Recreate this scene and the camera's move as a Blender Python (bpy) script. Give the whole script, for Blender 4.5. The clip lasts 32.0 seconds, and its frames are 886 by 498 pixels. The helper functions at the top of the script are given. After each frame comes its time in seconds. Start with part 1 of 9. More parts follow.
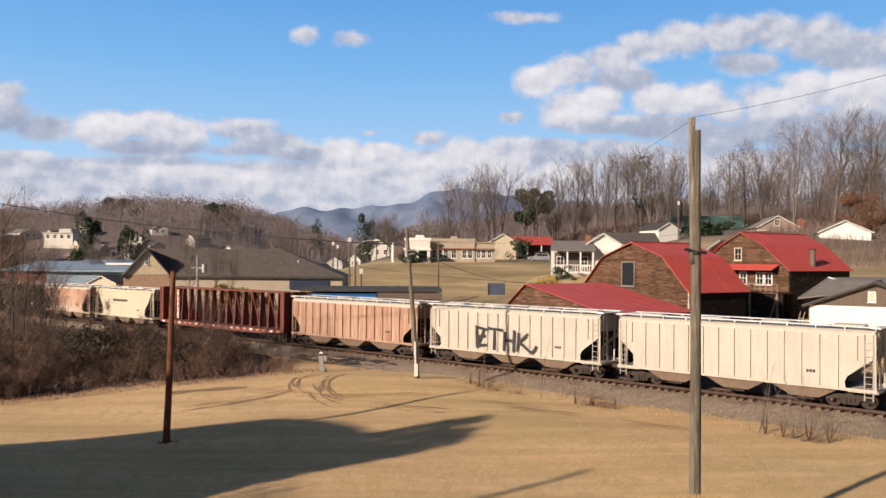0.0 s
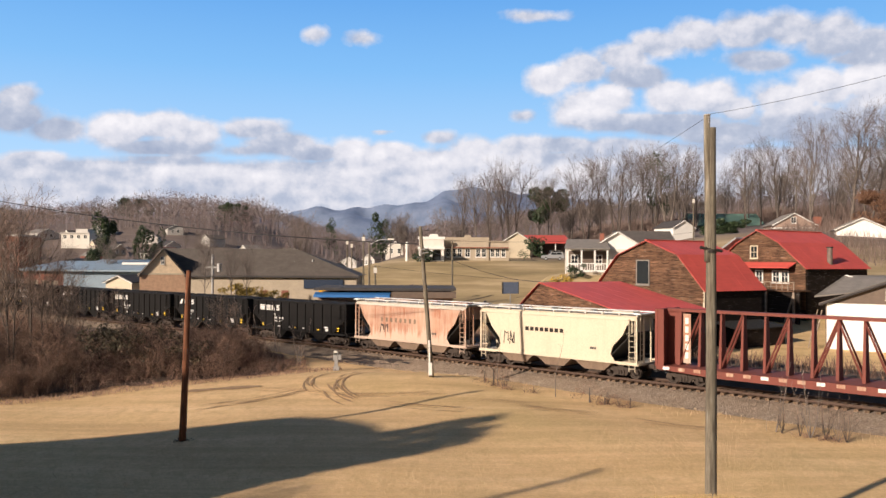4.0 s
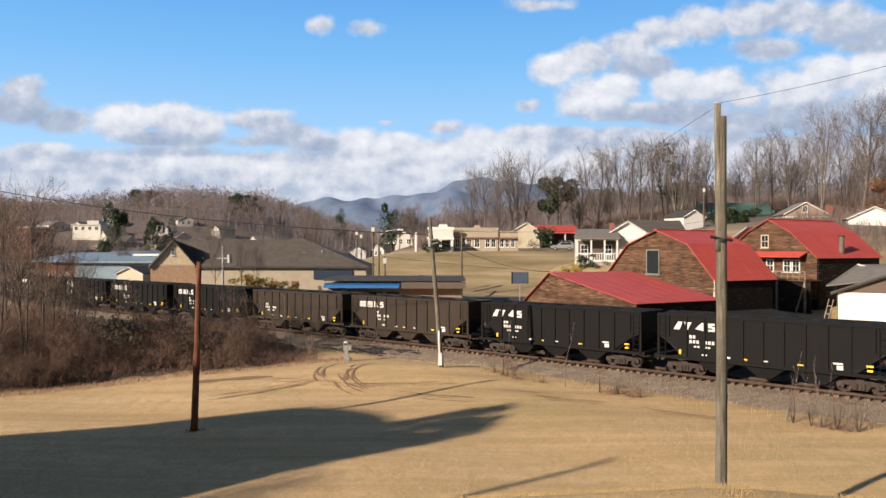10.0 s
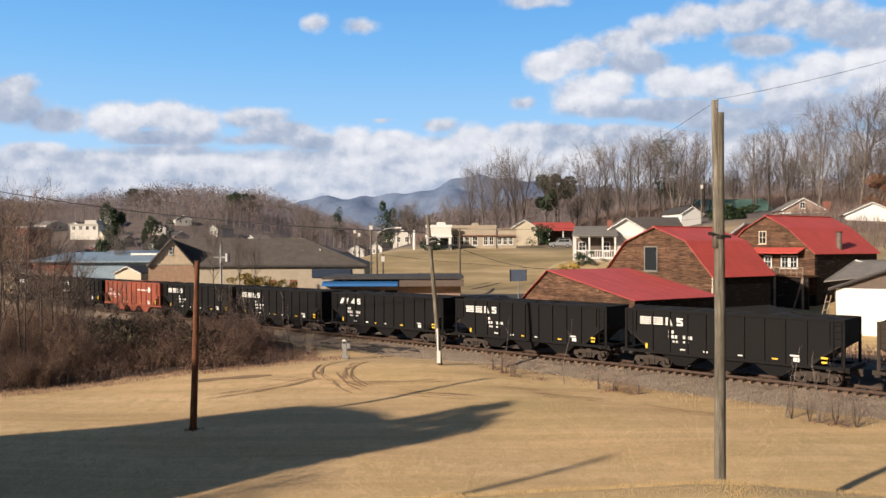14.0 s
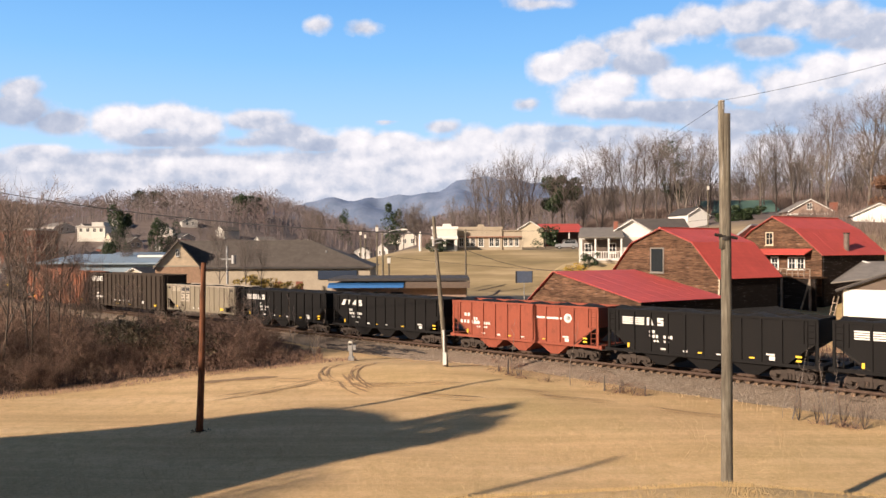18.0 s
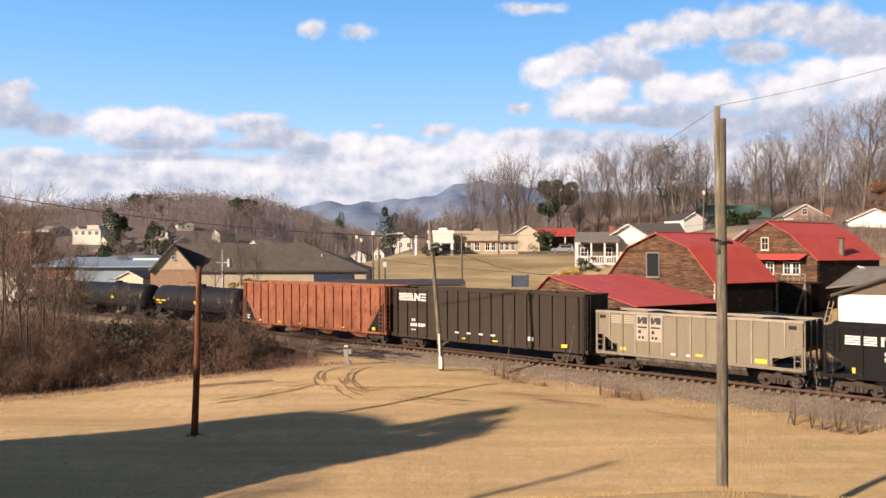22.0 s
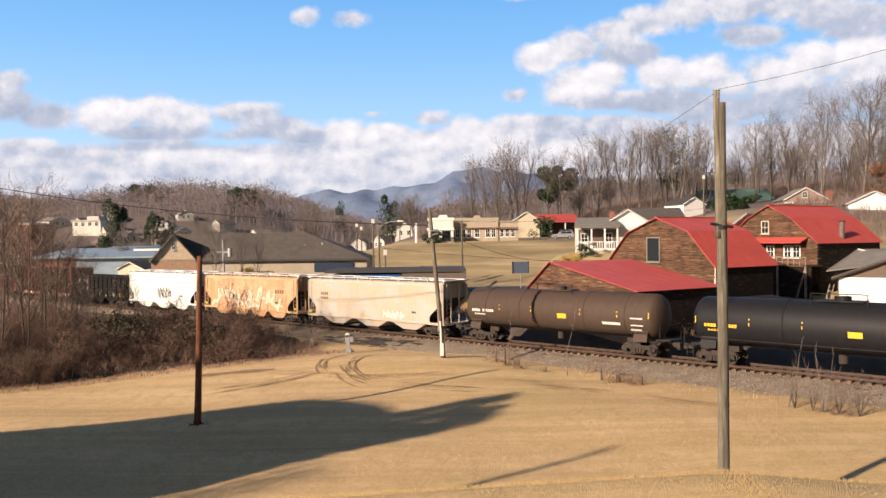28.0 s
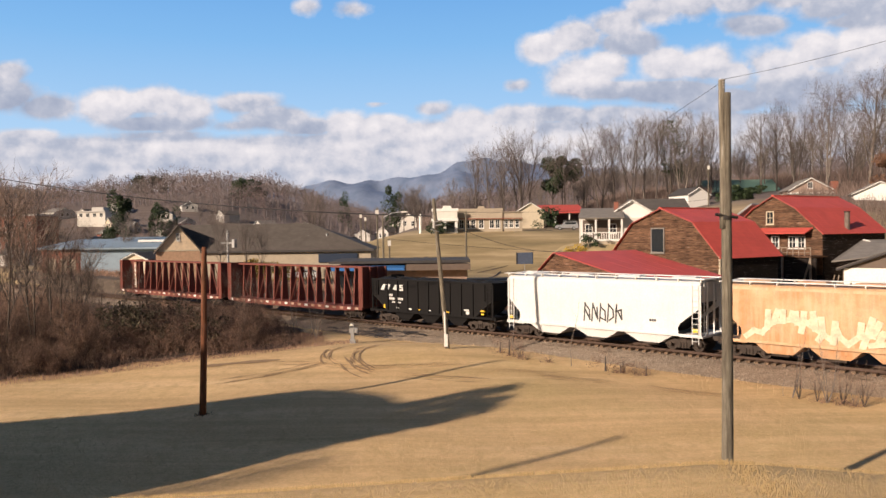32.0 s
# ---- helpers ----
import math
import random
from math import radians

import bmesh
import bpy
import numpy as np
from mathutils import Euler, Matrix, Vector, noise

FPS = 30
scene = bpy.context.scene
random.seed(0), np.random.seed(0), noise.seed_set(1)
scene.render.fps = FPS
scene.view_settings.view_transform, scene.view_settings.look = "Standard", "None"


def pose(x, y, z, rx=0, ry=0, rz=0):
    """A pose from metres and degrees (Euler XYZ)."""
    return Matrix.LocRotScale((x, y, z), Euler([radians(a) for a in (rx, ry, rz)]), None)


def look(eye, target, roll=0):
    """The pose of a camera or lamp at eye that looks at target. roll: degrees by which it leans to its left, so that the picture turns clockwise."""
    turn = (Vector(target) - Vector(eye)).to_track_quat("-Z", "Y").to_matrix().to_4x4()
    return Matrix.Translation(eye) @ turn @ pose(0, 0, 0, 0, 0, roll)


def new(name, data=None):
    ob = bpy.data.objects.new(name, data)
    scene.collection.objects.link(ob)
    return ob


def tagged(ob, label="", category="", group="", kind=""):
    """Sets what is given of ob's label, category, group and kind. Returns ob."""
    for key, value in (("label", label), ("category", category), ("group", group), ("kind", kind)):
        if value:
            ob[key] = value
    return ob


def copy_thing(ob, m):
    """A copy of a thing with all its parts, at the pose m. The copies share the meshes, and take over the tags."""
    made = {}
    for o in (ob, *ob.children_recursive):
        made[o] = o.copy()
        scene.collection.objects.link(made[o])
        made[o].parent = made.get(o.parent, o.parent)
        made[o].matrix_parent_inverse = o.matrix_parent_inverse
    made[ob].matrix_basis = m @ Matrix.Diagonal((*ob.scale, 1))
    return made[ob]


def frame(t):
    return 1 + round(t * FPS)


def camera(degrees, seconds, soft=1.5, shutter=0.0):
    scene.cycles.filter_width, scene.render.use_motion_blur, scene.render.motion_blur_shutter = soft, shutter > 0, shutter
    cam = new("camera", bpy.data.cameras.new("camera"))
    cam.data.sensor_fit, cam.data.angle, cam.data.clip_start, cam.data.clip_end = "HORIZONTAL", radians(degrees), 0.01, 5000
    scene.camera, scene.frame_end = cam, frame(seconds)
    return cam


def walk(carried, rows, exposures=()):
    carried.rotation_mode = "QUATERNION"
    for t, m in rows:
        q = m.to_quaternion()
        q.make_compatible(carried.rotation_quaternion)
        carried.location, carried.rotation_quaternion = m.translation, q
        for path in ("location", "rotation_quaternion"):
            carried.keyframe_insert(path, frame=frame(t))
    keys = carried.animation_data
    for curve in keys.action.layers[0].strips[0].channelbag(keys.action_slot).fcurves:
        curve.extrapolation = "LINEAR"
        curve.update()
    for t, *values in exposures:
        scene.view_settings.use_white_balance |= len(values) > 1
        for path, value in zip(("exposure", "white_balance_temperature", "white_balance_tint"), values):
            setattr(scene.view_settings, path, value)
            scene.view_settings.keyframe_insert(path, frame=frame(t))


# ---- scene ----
cam = camera(58.5, 32.0)


HEIGHT = 7.85


def eye(turn, tilt, roll):
    """The camera's pose: degrees turned to the right, tilted up, rolled."""
    return pose(0, 0, HEIGHT, 0, 0, -turn) @ pose(0, 0, 0, 90 + tilt) @ pose(0, 0, 0, 0, 0, roll)


walk(cam, [
    (0, eye(1.550, 0.842, 0.45)),
    (0.5, eye(1.428, 0.883, 0.44)),
    (1, eye(1.319, 0.938, 0.47)),
    (1.5, eye(1.137, 0.994, 0.36)),
    (2, eye(1.022, 0.905, 0.33)),
    (2.5, eye(0.922, 0.758, 0.29)),
    (3, eye(0.841, 0.745, 0.27)),
    (3.5, eye(0.696, 0.769, 0.28)),
    (5.5, eye(0.300, 0.380, 0.27)),
    (6, eye(0.405, 0.112, 0.11)),
    (6.5, eye(0.348, -0.087, 0.02)),
    (7, eye(0.315, -0.167, -0.01)),
    (7.5, eye(0.251, -0.164, 0.00)),
    (8, eye(0.126, -0.101, 0.00)),
    (8.5, eye(0.001, -0.135, -0.03)),
    (9, eye(0.000, -0.164, -0.00)),
    (9.5, eye(-0.063, -0.038, 0.00)),
    (10, eye(-0.129, 0.053, 0.10)),
    (10.5, eye(-0.314, 0.183, 0.13)),
    (11, eye(-0.363, 0.271, 0.06)),
    (11.5, eye(-0.475, 0.220, 0.04)),
    (12, eye(-0.440, 0.049, -0.07)),
    (12.5, eye(-0.456, -0.052, -0.07)),
    (13, eye(-0.301, -0.101, -0.15)),
    (13.5, eye(-0.140, -0.090, -0.15)),
    (14, eye(0.008, -0.105, -0.19)),
    (14.5, eye(0.099, -0.079, -0.27)),
    (16.5, eye(-0.159, 0.012, -0.24)),
    (17, eye(-0.305, 0.043, -0.29)),
    (17.5, eye(-0.367, 0.044, -0.31)),
    (18, eye(-0.415, 0.013, -0.25)),
    (18.5, eye(-0.445, 0.080, -0.20)),
    (19, eye(-0.333, 0.162, -0.12)),
    (19.5, eye(-0.189, 0.214, -0.05)),
    (20, eye(-0.199, 0.266, -0.04)),
    (20.5, eye(-0.204, 0.308, 0.05)),
    (21, eye(-0.192, 0.282, 0.01)),
    (21.5, eye(-0.181, 0.397, -0.03)),
    (22, eye(-0.130, 0.301, -0.09)),
    (22.5, eye(-0.050, 0.155, -0.15)),
    (23, eye(-0.047, 0.089, -0.21)),
    (23.5, eye(-0.082, 0.047, -0.29)),
    (24, eye(-0.015, -0.052, -0.27)),
    (24.5, eye(0.027, -0.151, -0.33)),
    (25, eye(-0.068, -0.232, -0.43)),
    (25.5, eye(-0.208, -0.289, -0.51)),
    (27.5, eye(-0.317, -0.647, -0.68)),
    (28, eye(-0.155, -0.623, -0.72)),
    (28.5, eye(-0.112, -0.662, -0.74)),
    (29, eye(-0.255, -0.729, -0.78)),
    (29.5, eye(-0.328, -0.847, -0.75)),
    (30, eye(-0.429, -0.984, -0.74)),
    (30.5, eye(-0.408, -1.010, -0.68)),
    (31, eye(-0.323, -1.053, -0.62)),
    (31.5, eye(-0.386, -1.119, -0.63)),
    (32, eye(-0.460, -1.284, -0.75)),
], exposures=[(0, -0.02, 6280, 15), (3.5, 0.1, 6280, 15), (6, 0.18, 6180, 12), (9, 0.14, 6100, 11), (12, 0.05, 6080, 11), (13.5, 0.05, 6080, 11), (16.5, 0.27, 6450, 15), (25, 0.27, 6470, 16), (30, 0.15, 6480, 16), (32, 0.03, 6480, 16)])

# ---- world and sun ----
SUN_ELEVATION, SUN_FROM = 21.5, (-0.766, -0.643)
world = bpy.data.worlds.new("sky_world")
scene.world = world
world.use_nodes = True
wn = world.node_tree.nodes
sky = wn.new("ShaderNodeTexSky")
sky.sky_type, sky.sun_disc = "NISHITA", False
sky.sun_elevation = radians(SUN_ELEVATION)
sky.sun_rotation = math.atan2(SUN_FROM[0], SUN_FROM[1])
world.node_tree.links.new(sky.outputs[0], wn["Background"].inputs[0])
wn["Background"].inputs[1].default_value = 0.037
sun = new("sun", bpy.data.lights.new("sun", "SUN"))
sun.data.energy, sun.data.angle, sun.data.color = 5.95, radians(1.0), (1.0, 0.83, 0.63)
e = radians(SUN_ELEVATION)
toward = Vector((SUN_FROM[0] * math.cos(e), SUN_FROM[1] * math.cos(e), math.sin(e)))
sun.matrix_world = look(toward * 300, (0, 0, 0))


# ---- materials ----
def nodes_of(name):
    m = bpy.data.materials.new(name)
    m.use_nodes = True
    return m, m.node_tree.nodes, m.node_tree.links, m.node_tree.nodes["Principled BSDF"]


def coords(nodes, links, scale=(1, 1, 1), world_space=False):
    mp = nodes.new("ShaderNodeMapping")
    mp.inputs["Scale"].default_value = scale
    if world_space:
        links.new(nodes.new("ShaderNodeNewGeometry").outputs["Position"], mp.inputs[0])
    else:
        links.new(nodes.new("ShaderNodeTexCoord").outputs["Object"], mp.inputs[0])
    return mp.outputs[0]


def noise_of(nodes, links, vec, scale, detail=4.0, rough=0.6):
    n = nodes.new("ShaderNodeTexNoise")
    n.inputs["Scale"].default_value, n.inputs["Detail"].default_value, n.inputs["Roughness"].default_value = scale, detail, rough
    links.new(vec, n.inputs["Vector"])
    return n.outputs["Fac"]


def ramp(nodes, links, fac, stops):
    r = nodes.new("ShaderNodeValToRGB")
    el = r.color_ramp.elements
    while len(el) < len(stops):
        el.new(0.5)
    for q, (at, c) in zip(el, stops):
        q.position, q.color = at, (*c, 1)
    links.new(fac, r.inputs[0])
    return r.outputs[0]


def mixed(nodes, links, fac, a, b, kind="MIX"):
    m = nodes.new("ShaderNodeMix")
    m.data_type, m.blend_type = "RGBA", kind
    for value, socket in ((fac, m.inputs[0]), (a, m.inputs[6]), (b, m.inputs[7])):
        if isinstance(value, (int, float)):
            socket.default_value = value
        elif isinstance(value, tuple):
            socket.default_value = (*value, 1)
        else:
            links.new(value, socket)
    return m.outputs[2]


def bump(nodes, links, bsdf, height, strength=0.3, distance=0.02):
    b = nodes.new("ShaderNodeBump")
    b.inputs["Strength"].default_value, b.inputs["Distance"].default_value = strength, distance
    links.new(height, b.inputs["Height"])
    links.new(b.outputs[0], bsdf.inputs["Normal"])


def gray(c, k):
    return tuple(min(1.0, v * k) for v in c)


def plain(name, color, rough=0.7, metal=0.0, vary=0.2, scale=3.0, bumpy=0.0, random_amount=0.0, world_space=False):
    """A surface of one colour with stains at two scales."""
    m, n, l, b = nodes_of(name)
    v = coords(n, l, world_space=world_space)
    f1, f2 = noise_of(n, l, v, scale), noise_of(n, l, v, scale * 9, 3)
    c = ramp(n, l, f1, [(0.3, gray(color, 1 - vary)), (0.7, gray(color, 1 + vary))])
    c = mixed(n, l, 0.25, c, ramp(n, l, f2, [(0.3, gray(color, 0.6)), (0.7, gray(color, 1.3))]))
    if random_amount:
        o = n.new("ShaderNodeObjectInfo")
        c = mixed(n, l, 1.0, c, ramp(n, l, o.outputs["Random"], [(0, (1 - random_amount,) * 3), (1, (1 + random_amount * 0.2,) * 3)]), "MULTIPLY")
    l.new(c, b.inputs["Base Color"])
    b.inputs["Roughness"].default_value, b.inputs["Metallic"].default_value = rough, metal
    if bumpy:
        bump(n, l, b, f2, 0.5, bumpy)
    return m


def weathered(name, color, stain, amount=0.4, rough=0.6, low=1.2, patches=0.0, patch_color=(0.5, 0.45, 0.4), gloss=0.4, blotch=0.0, worn_low=0.0):
    """Railway paint: streaks that run down the side, grime from the wheels, patches of faded paint."""
    m, n, l, b = nodes_of(name)
    o = n.new("ShaderNodeObjectInfo")
    shift = n.new("ShaderNodeVectorMath")
    shift.operation = "MULTIPLY_ADD"
    l.new(o.outputs["Random"], shift.inputs[0])
    shift.inputs[1].default_value = (37, 0, 11)
    l.new(n.new("ShaderNodeTexCoord").outputs["Object"], shift.inputs[2])

    def mapped(scale):
        mp = n.new("ShaderNodeMapping")
        mp.inputs["Scale"].default_value = scale
        l.new(shift.outputs[0], mp.inputs[0])
        return mp.outputs[0]
    streak = noise_of(n, l, mapped((2.6, 2.6, 0.22)), 1.6, 5, 0.65)
    cloud = noise_of(n, l, mapped((0.5, 0.5, 0.6)), 1.0, 4, 0.6)
    fine = noise_of(n, l, mapped((1, 1, 1)), 14, 3, 0.6)
    c = mixed(n, l, ramp(n, l, cloud, [(0.3, (0, 0, 0)), (0.75, (0.5, 0.5, 0.5))]), color, gray(color, 0.72))
    if patches:
        c = mixed(n, l, ramp(n, l, cloud, [(0.5 - patches * 0.2, (0, 0, 0)), (0.6, (0.8, 0.8, 0.8))]), c, patch_color)
    c = mixed(n, l, ramp(n, l, streak, [(0.62 - amount * 0.35, (0, 0, 0)), (0.8 - amount * 0.1, (amount, amount, amount))]), c, stain)
    if worn_low:
        # paint worn through to pale primer on the lower half, in ragged runs
        sep = n.new("ShaderNodeSeparateXYZ")
        l.new(n.new("ShaderNodeTexCoord").outputs["Object"], sep.inputs[0])
        reach = n.new("ShaderNodeMath")
        reach.operation = "MULTIPLY_ADD"
        reach.inputs[1].default_value = 2.6
        l.new(streak, reach.inputs[0])
        less = n.new("ShaderNodeMath")
        less.operation, less.inputs[1].default_value = "MULTIPLY", -0.62
        l.new(sep.outputs[2], less.inputs[0])
        l.new(less.outputs[0], reach.inputs[2])
        c = mixed(n, l, ramp(n, l, reach.outputs[0], [(0.0, (0, 0, 0)), (0.25, (worn_low, worn_low, worn_low))]), c, stain)
    if blotch:
        spots = noise_of(n, l, mapped((1.5, 1.5, 0.7)), 1.3, 6, 0.7)
        c = mixed(n, l, ramp(n, l, spots, [(0.54, (0, 0, 0)), (0.60, (blotch, blotch, blotch))]), c, gray(stain, 0.55))
    c = mixed(n, l, 0.25, c, ramp(n, l, fine, [(0.3, gray(color, 0.55)), (0.7, gray(color, 1.25))]))
    l.new(c, b.inputs["Base Color"])
    b.inputs["Roughness"].default_value = rough
    b.inputs["Specular IOR Level"].default_value = gloss
    bump(n, l, b, fine, 0.15, 0.01)
    return m


def planked(name, color, dark, along=(0.35, 0.35, 5.0), vary=0.5):
    """Old boards: long grain, weathered in bands."""
    m, n, l, b = nodes_of(name)
    grain = noise_of(n, l, coords(n, l, along), 3.0, 6, 0.7)
    cloud = noise_of(n, l, coords(n, l, (0.3, 0.3, 0.5)), 1.5, 3)
    o = n.new("ShaderNodeObjectInfo")
    # palest stop: weathered streaks, and sun glints of board edges painted in
    c = ramp(n, l, grain, [(0.34, dark), (0.5, color), (0.60, gray(color, 1.4)), (0.69, tuple(0.5 * v + 0.27 for v in color))])
    c = mixed(n, l, 1.0, c, ramp(n, l, o.outputs["Random"], [(0, (1 - vary,) * 3), (0.5, (0.8, 0.8, 0.8)), (1, (1.0, 1.0, 1.0))]), "MULTIPLY")
    c = mixed(n, l, ramp(n, l, cloud, [(0.45, (0, 0, 0)), (0.7, (0.6, 0.6, 0.6))]), c, dark)
    l.new(c, b.inputs["Base Color"])
    b.inputs["Roughness"].default_value = 0.9
    b.inputs["Specular IOR Level"].default_value = 0.2
    bump(n, l, b, grain, 0.5, 0.02)
    return m


def bark(name, color, scale=6.0):
    m, n, l, b = nodes_of(name)
    f = noise_of(n, l, coords(n, l, (1, 1, 0.25)), scale, 4, 0.7)
    o = n.new("ShaderNodeObjectInfo")
    c = ramp(n, l, f, [(0.3, gray(color, 0.5)), (0.7, gray(color, 1.4))])
    c = mixed(n, l, 1.0, c, ramp(n, l, o.outputs["Random"], [(0, (0.75, 0.72, 0.7)), (1, (1.0, 1.0, 1.0))]), "MULTIPLY")
    l.new(c, b.inputs["Base Color"])
    b.inputs["Roughness"].default_value = 0.9
    return m


def island_mat(name, stops, rough=0.9):
    """For joined twigs, stalks and leaves: every island takes its own tone."""
    m, n, l, b = nodes_of(name)
    g = n.new("ShaderNodeNewGeometry")
    l.new(ramp(n, l, g.outputs["Random Per Island"], stops), b.inputs["Base Color"])
    b.inputs["Roughness"].default_value = rough
    return m


GLASS_DARK = plain("window_glass", (0.02, 0.025, 0.03), 0.12, 0.0, 0.1)
STEEL_DARK = plain("dirty_steel", (0.035, 0.03, 0.027), 0.7, 0.3, 0.3, 2.0)
RUSTY = plain("brown_rust", (0.11, 0.06, 0.04), 0.85, 0.1, 0.35, 2.0)
WHITE = plain("white_paint", (0.78, 0.77, 0.74), 0.55, 0.0, 0.05, 1.0)
MARK_WHITE = plain("stencil_white", (0.72, 0.71, 0.68), 0.6, 0.0, 0.1)
MARK_YELLOW = plain("stencil_yellow", (0.80, 0.52, 0.03), 0.6, 0.0, 0.1)
MARK_BLACK = plain("stencil_black", (0.03, 0.03, 0.035), 0.6, 0.0, 0.1)


# ---- mesh helpers ----
class Mesh:
    """Collects vertices and faces of one part."""

    def __init__(self):
        self.v, self.f = [], []

    def add(self, verts, faces):
        k = len(self.v)
        self.v += [tuple(p) for p in verts]
        self.f += [tuple(i + k for i in q) for q in faces]
        return self

    def box(self, x0, x1, y0, y1, z0, z1):
        return self.hexa([(x0, y0, z0), (x1, y0, z0), (x1, y1, z0), (x0, y1, z0), (x0, y0, z1), (x1, y0, z1), (x1, y1, z1), (x0, y1, z1)])

    def hexa(self, p):
        return self.add(p, [(3, 2, 1, 0), (4, 5, 6, 7), (0, 1, 5, 4), (1, 2, 6, 5), (2, 3, 7, 6), (3, 0, 4, 7)])

    def prism(self, outline, a, b, axis="y"):
        """A flat outline pushed from a to b: (x, z) along y, (y, z) along x, or (x, y) along z."""
        n = len(outline)

        def put(p, d):
            return (p[0], d, p[1]) if axis == "y" else (d, p[0], p[1]) if axis == "x" else (p[0], p[1], d)
        verts = [put(p, a) for p in outline] + [put(p, b) for p in outline]
        faces = [tuple(range(n)), tuple(range(2 * n - 1, n - 1, -1))]
        faces += [(i, i + n, (i + 1) % n + n, (i + 1) % n) for i in range(n)]
        return self.add(verts, faces)

    def tube(self, p0, p1, r0, r1=None, n=8, caps=True):
        r1 = r0 if r1 is None else r1
        p0, p1 = Vector(p0), Vector(p1)
        d = (p1 - p0).normalized()
        s = d.cross((0, 0, 1) if abs(d.z) < 0.9 else (1, 0, 0)).normalized()
        u = d.cross(s)
        verts = [p + (s * math.cos(2 * math.pi * i / n) + u * math.sin(2 * math.pi * i / n)) * r for p, r in ((p0, r0), (p1, r1)) for i in range(n)]
        faces = [(i, (i + 1) % n, (i + 1) % n + n, i + n) for i in range(n)]
        if caps:
            faces += [tuple(range(n - 1, -1, -1)), tuple(range(n, 2 * n))]
        return self.add(verts, faces)

    def rope(self, points, radii, n=5):
        """A bent tapering stem through the points."""
        verts = []
        for p, r in zip(points, radii):
            verts += [(p[0] + r * math.cos(2 * math.pi * i / n), p[1] + r * math.sin(2 * math.pi * i / n), p[2]) for i in range(n)]
        faces = [(j * n + i, j * n + (i + 1) % n, (j + 1) * n + (i + 1) % n, (j + 1) * n + i) for j in range(len(points) - 1) for i in range(n)]
        return self.add(verts, faces)

    def bar(self, p0, p1, w, h=None):
        """A square bar from point to point."""
        return self.tube(p0, p1, w * 0.7071, None if h is None else h * 0.7071, 4)

    def lathe(self, profile, n=24, axis="x"):
        """Turns (along, radius) points round the axis."""
        verts = []
        for a, r in profile:
            for i in range(n):
                c, s = r * math.cos(2 * math.pi * i / n), r * math.sin(2 * math.pi * i / n)
                verts.append((a, c, s) if axis == "x" else (c, a, s) if axis == "y" else (c, s, a))
        faces = [(j * n + i, j * n + (i + 1) % n, (j + 1) * n + (i + 1) % n, (j + 1) * n + i) for j in range(len(profile) - 1) for i in range(n)]
        faces += [tuple(range(n - 1, -1, -1)), tuple(range((len(profile) - 1) * n, len(profile) * n))]
        return self.add(verts, faces)

    def moved(self, m):
        self.v = [tuple(m @ Vector(p)) for p in self.v]
        return self

    def join(self, other):
        return self.add(other.v, other.f)

    def data(self, name, material, smooth=False):
        me = bpy.data.meshes.new(name)
        me.from_pydata(self.v, [], self.f)
        b = bmesh.new()
        b.from_mesh(me)
        bmesh.ops.recalc_face_normals(b, faces=b.faces)
        b.to_mesh(me)
        b.free()
        if smooth:
            me.polygons.foreach_set("use_smooth", [True] * len(me.polygons))
        me.materials.append(material)
        return me


def part(name, mesh, material, parent, label="", smooth=False, at=None):
    """Links a mesh as one part under its thing."""
    ob = new(name, mesh.data(name, material, smooth) if isinstance(mesh, Mesh) else mesh)
    ob.parent = parent
    if at is not None:
        ob.matrix_basis = at
    return tagged(ob, label)


def thing(name, m, label, category, group="", kind=""):
    ob = new(name)
    ob.empty_display_size = 0.3
    ob.matrix_basis = m
    return tagged(ob, label, category, group, kind)


def solid(name, mesh, material, label, category="", group="", kind="", smooth=False, at=None):
    """A thing or a piece of the setting that is one mesh."""
    ob = new(name, mesh.data(name, material, smooth))
    if at is not None:
        ob.matrix_basis = at
    return tagged(ob, label, category, group, kind)


# ---- the track's line and the ground ----
SPEED = 14.32
START = (7.64, 58.5, -0.7339)


def bend(s):
    """Curvature of the line; straight beyond the part in view."""
    return -0.00103 - 2.47e-5 * s if -115 < s < 35 else 0.0


def trace():
    pts = {}
    for sign in (1, -1):
        x, y, h, s = START[0], START[1], START[2], 0.0
        while abs(s) < 660:
            pts[round(s * 2)] = (x, y, h)
            hm = h + sign * 0.25 * bend(s)
            x, y = x + sign * 0.5 * math.cos(hm), y + sign * 0.5 * math.sin(hm)
            h += sign * 0.5 * bend(s)
            s += sign * 0.5
    return pts


LINE = trace()
LINE_XY = np.array([LINE[k][:2] for k in sorted(LINE)])
LINE_H = np.array([LINE[k][2] for k in sorted(LINE)])
LINE_S = np.array([k / 2 for k in sorted(LINE)])


def on_line(s, off=0.0, z=0.0):
    """A point at s metres along the line, off metres to the far side of it."""
    x, y, h = (np.interp(s, LINE_S, a) for a in (LINE_XY[:, 0], LINE_XY[:, 1], LINE_H))
    return Vector((x - off * math.sin(h), y + off * math.cos(h), z))


def line_pose(s):
    h = float(np.interp(s, LINE_S, LINE_H))
    return Matrix.Translation(on_line(s)) @ Matrix.Rotation(h, 4, "Z")


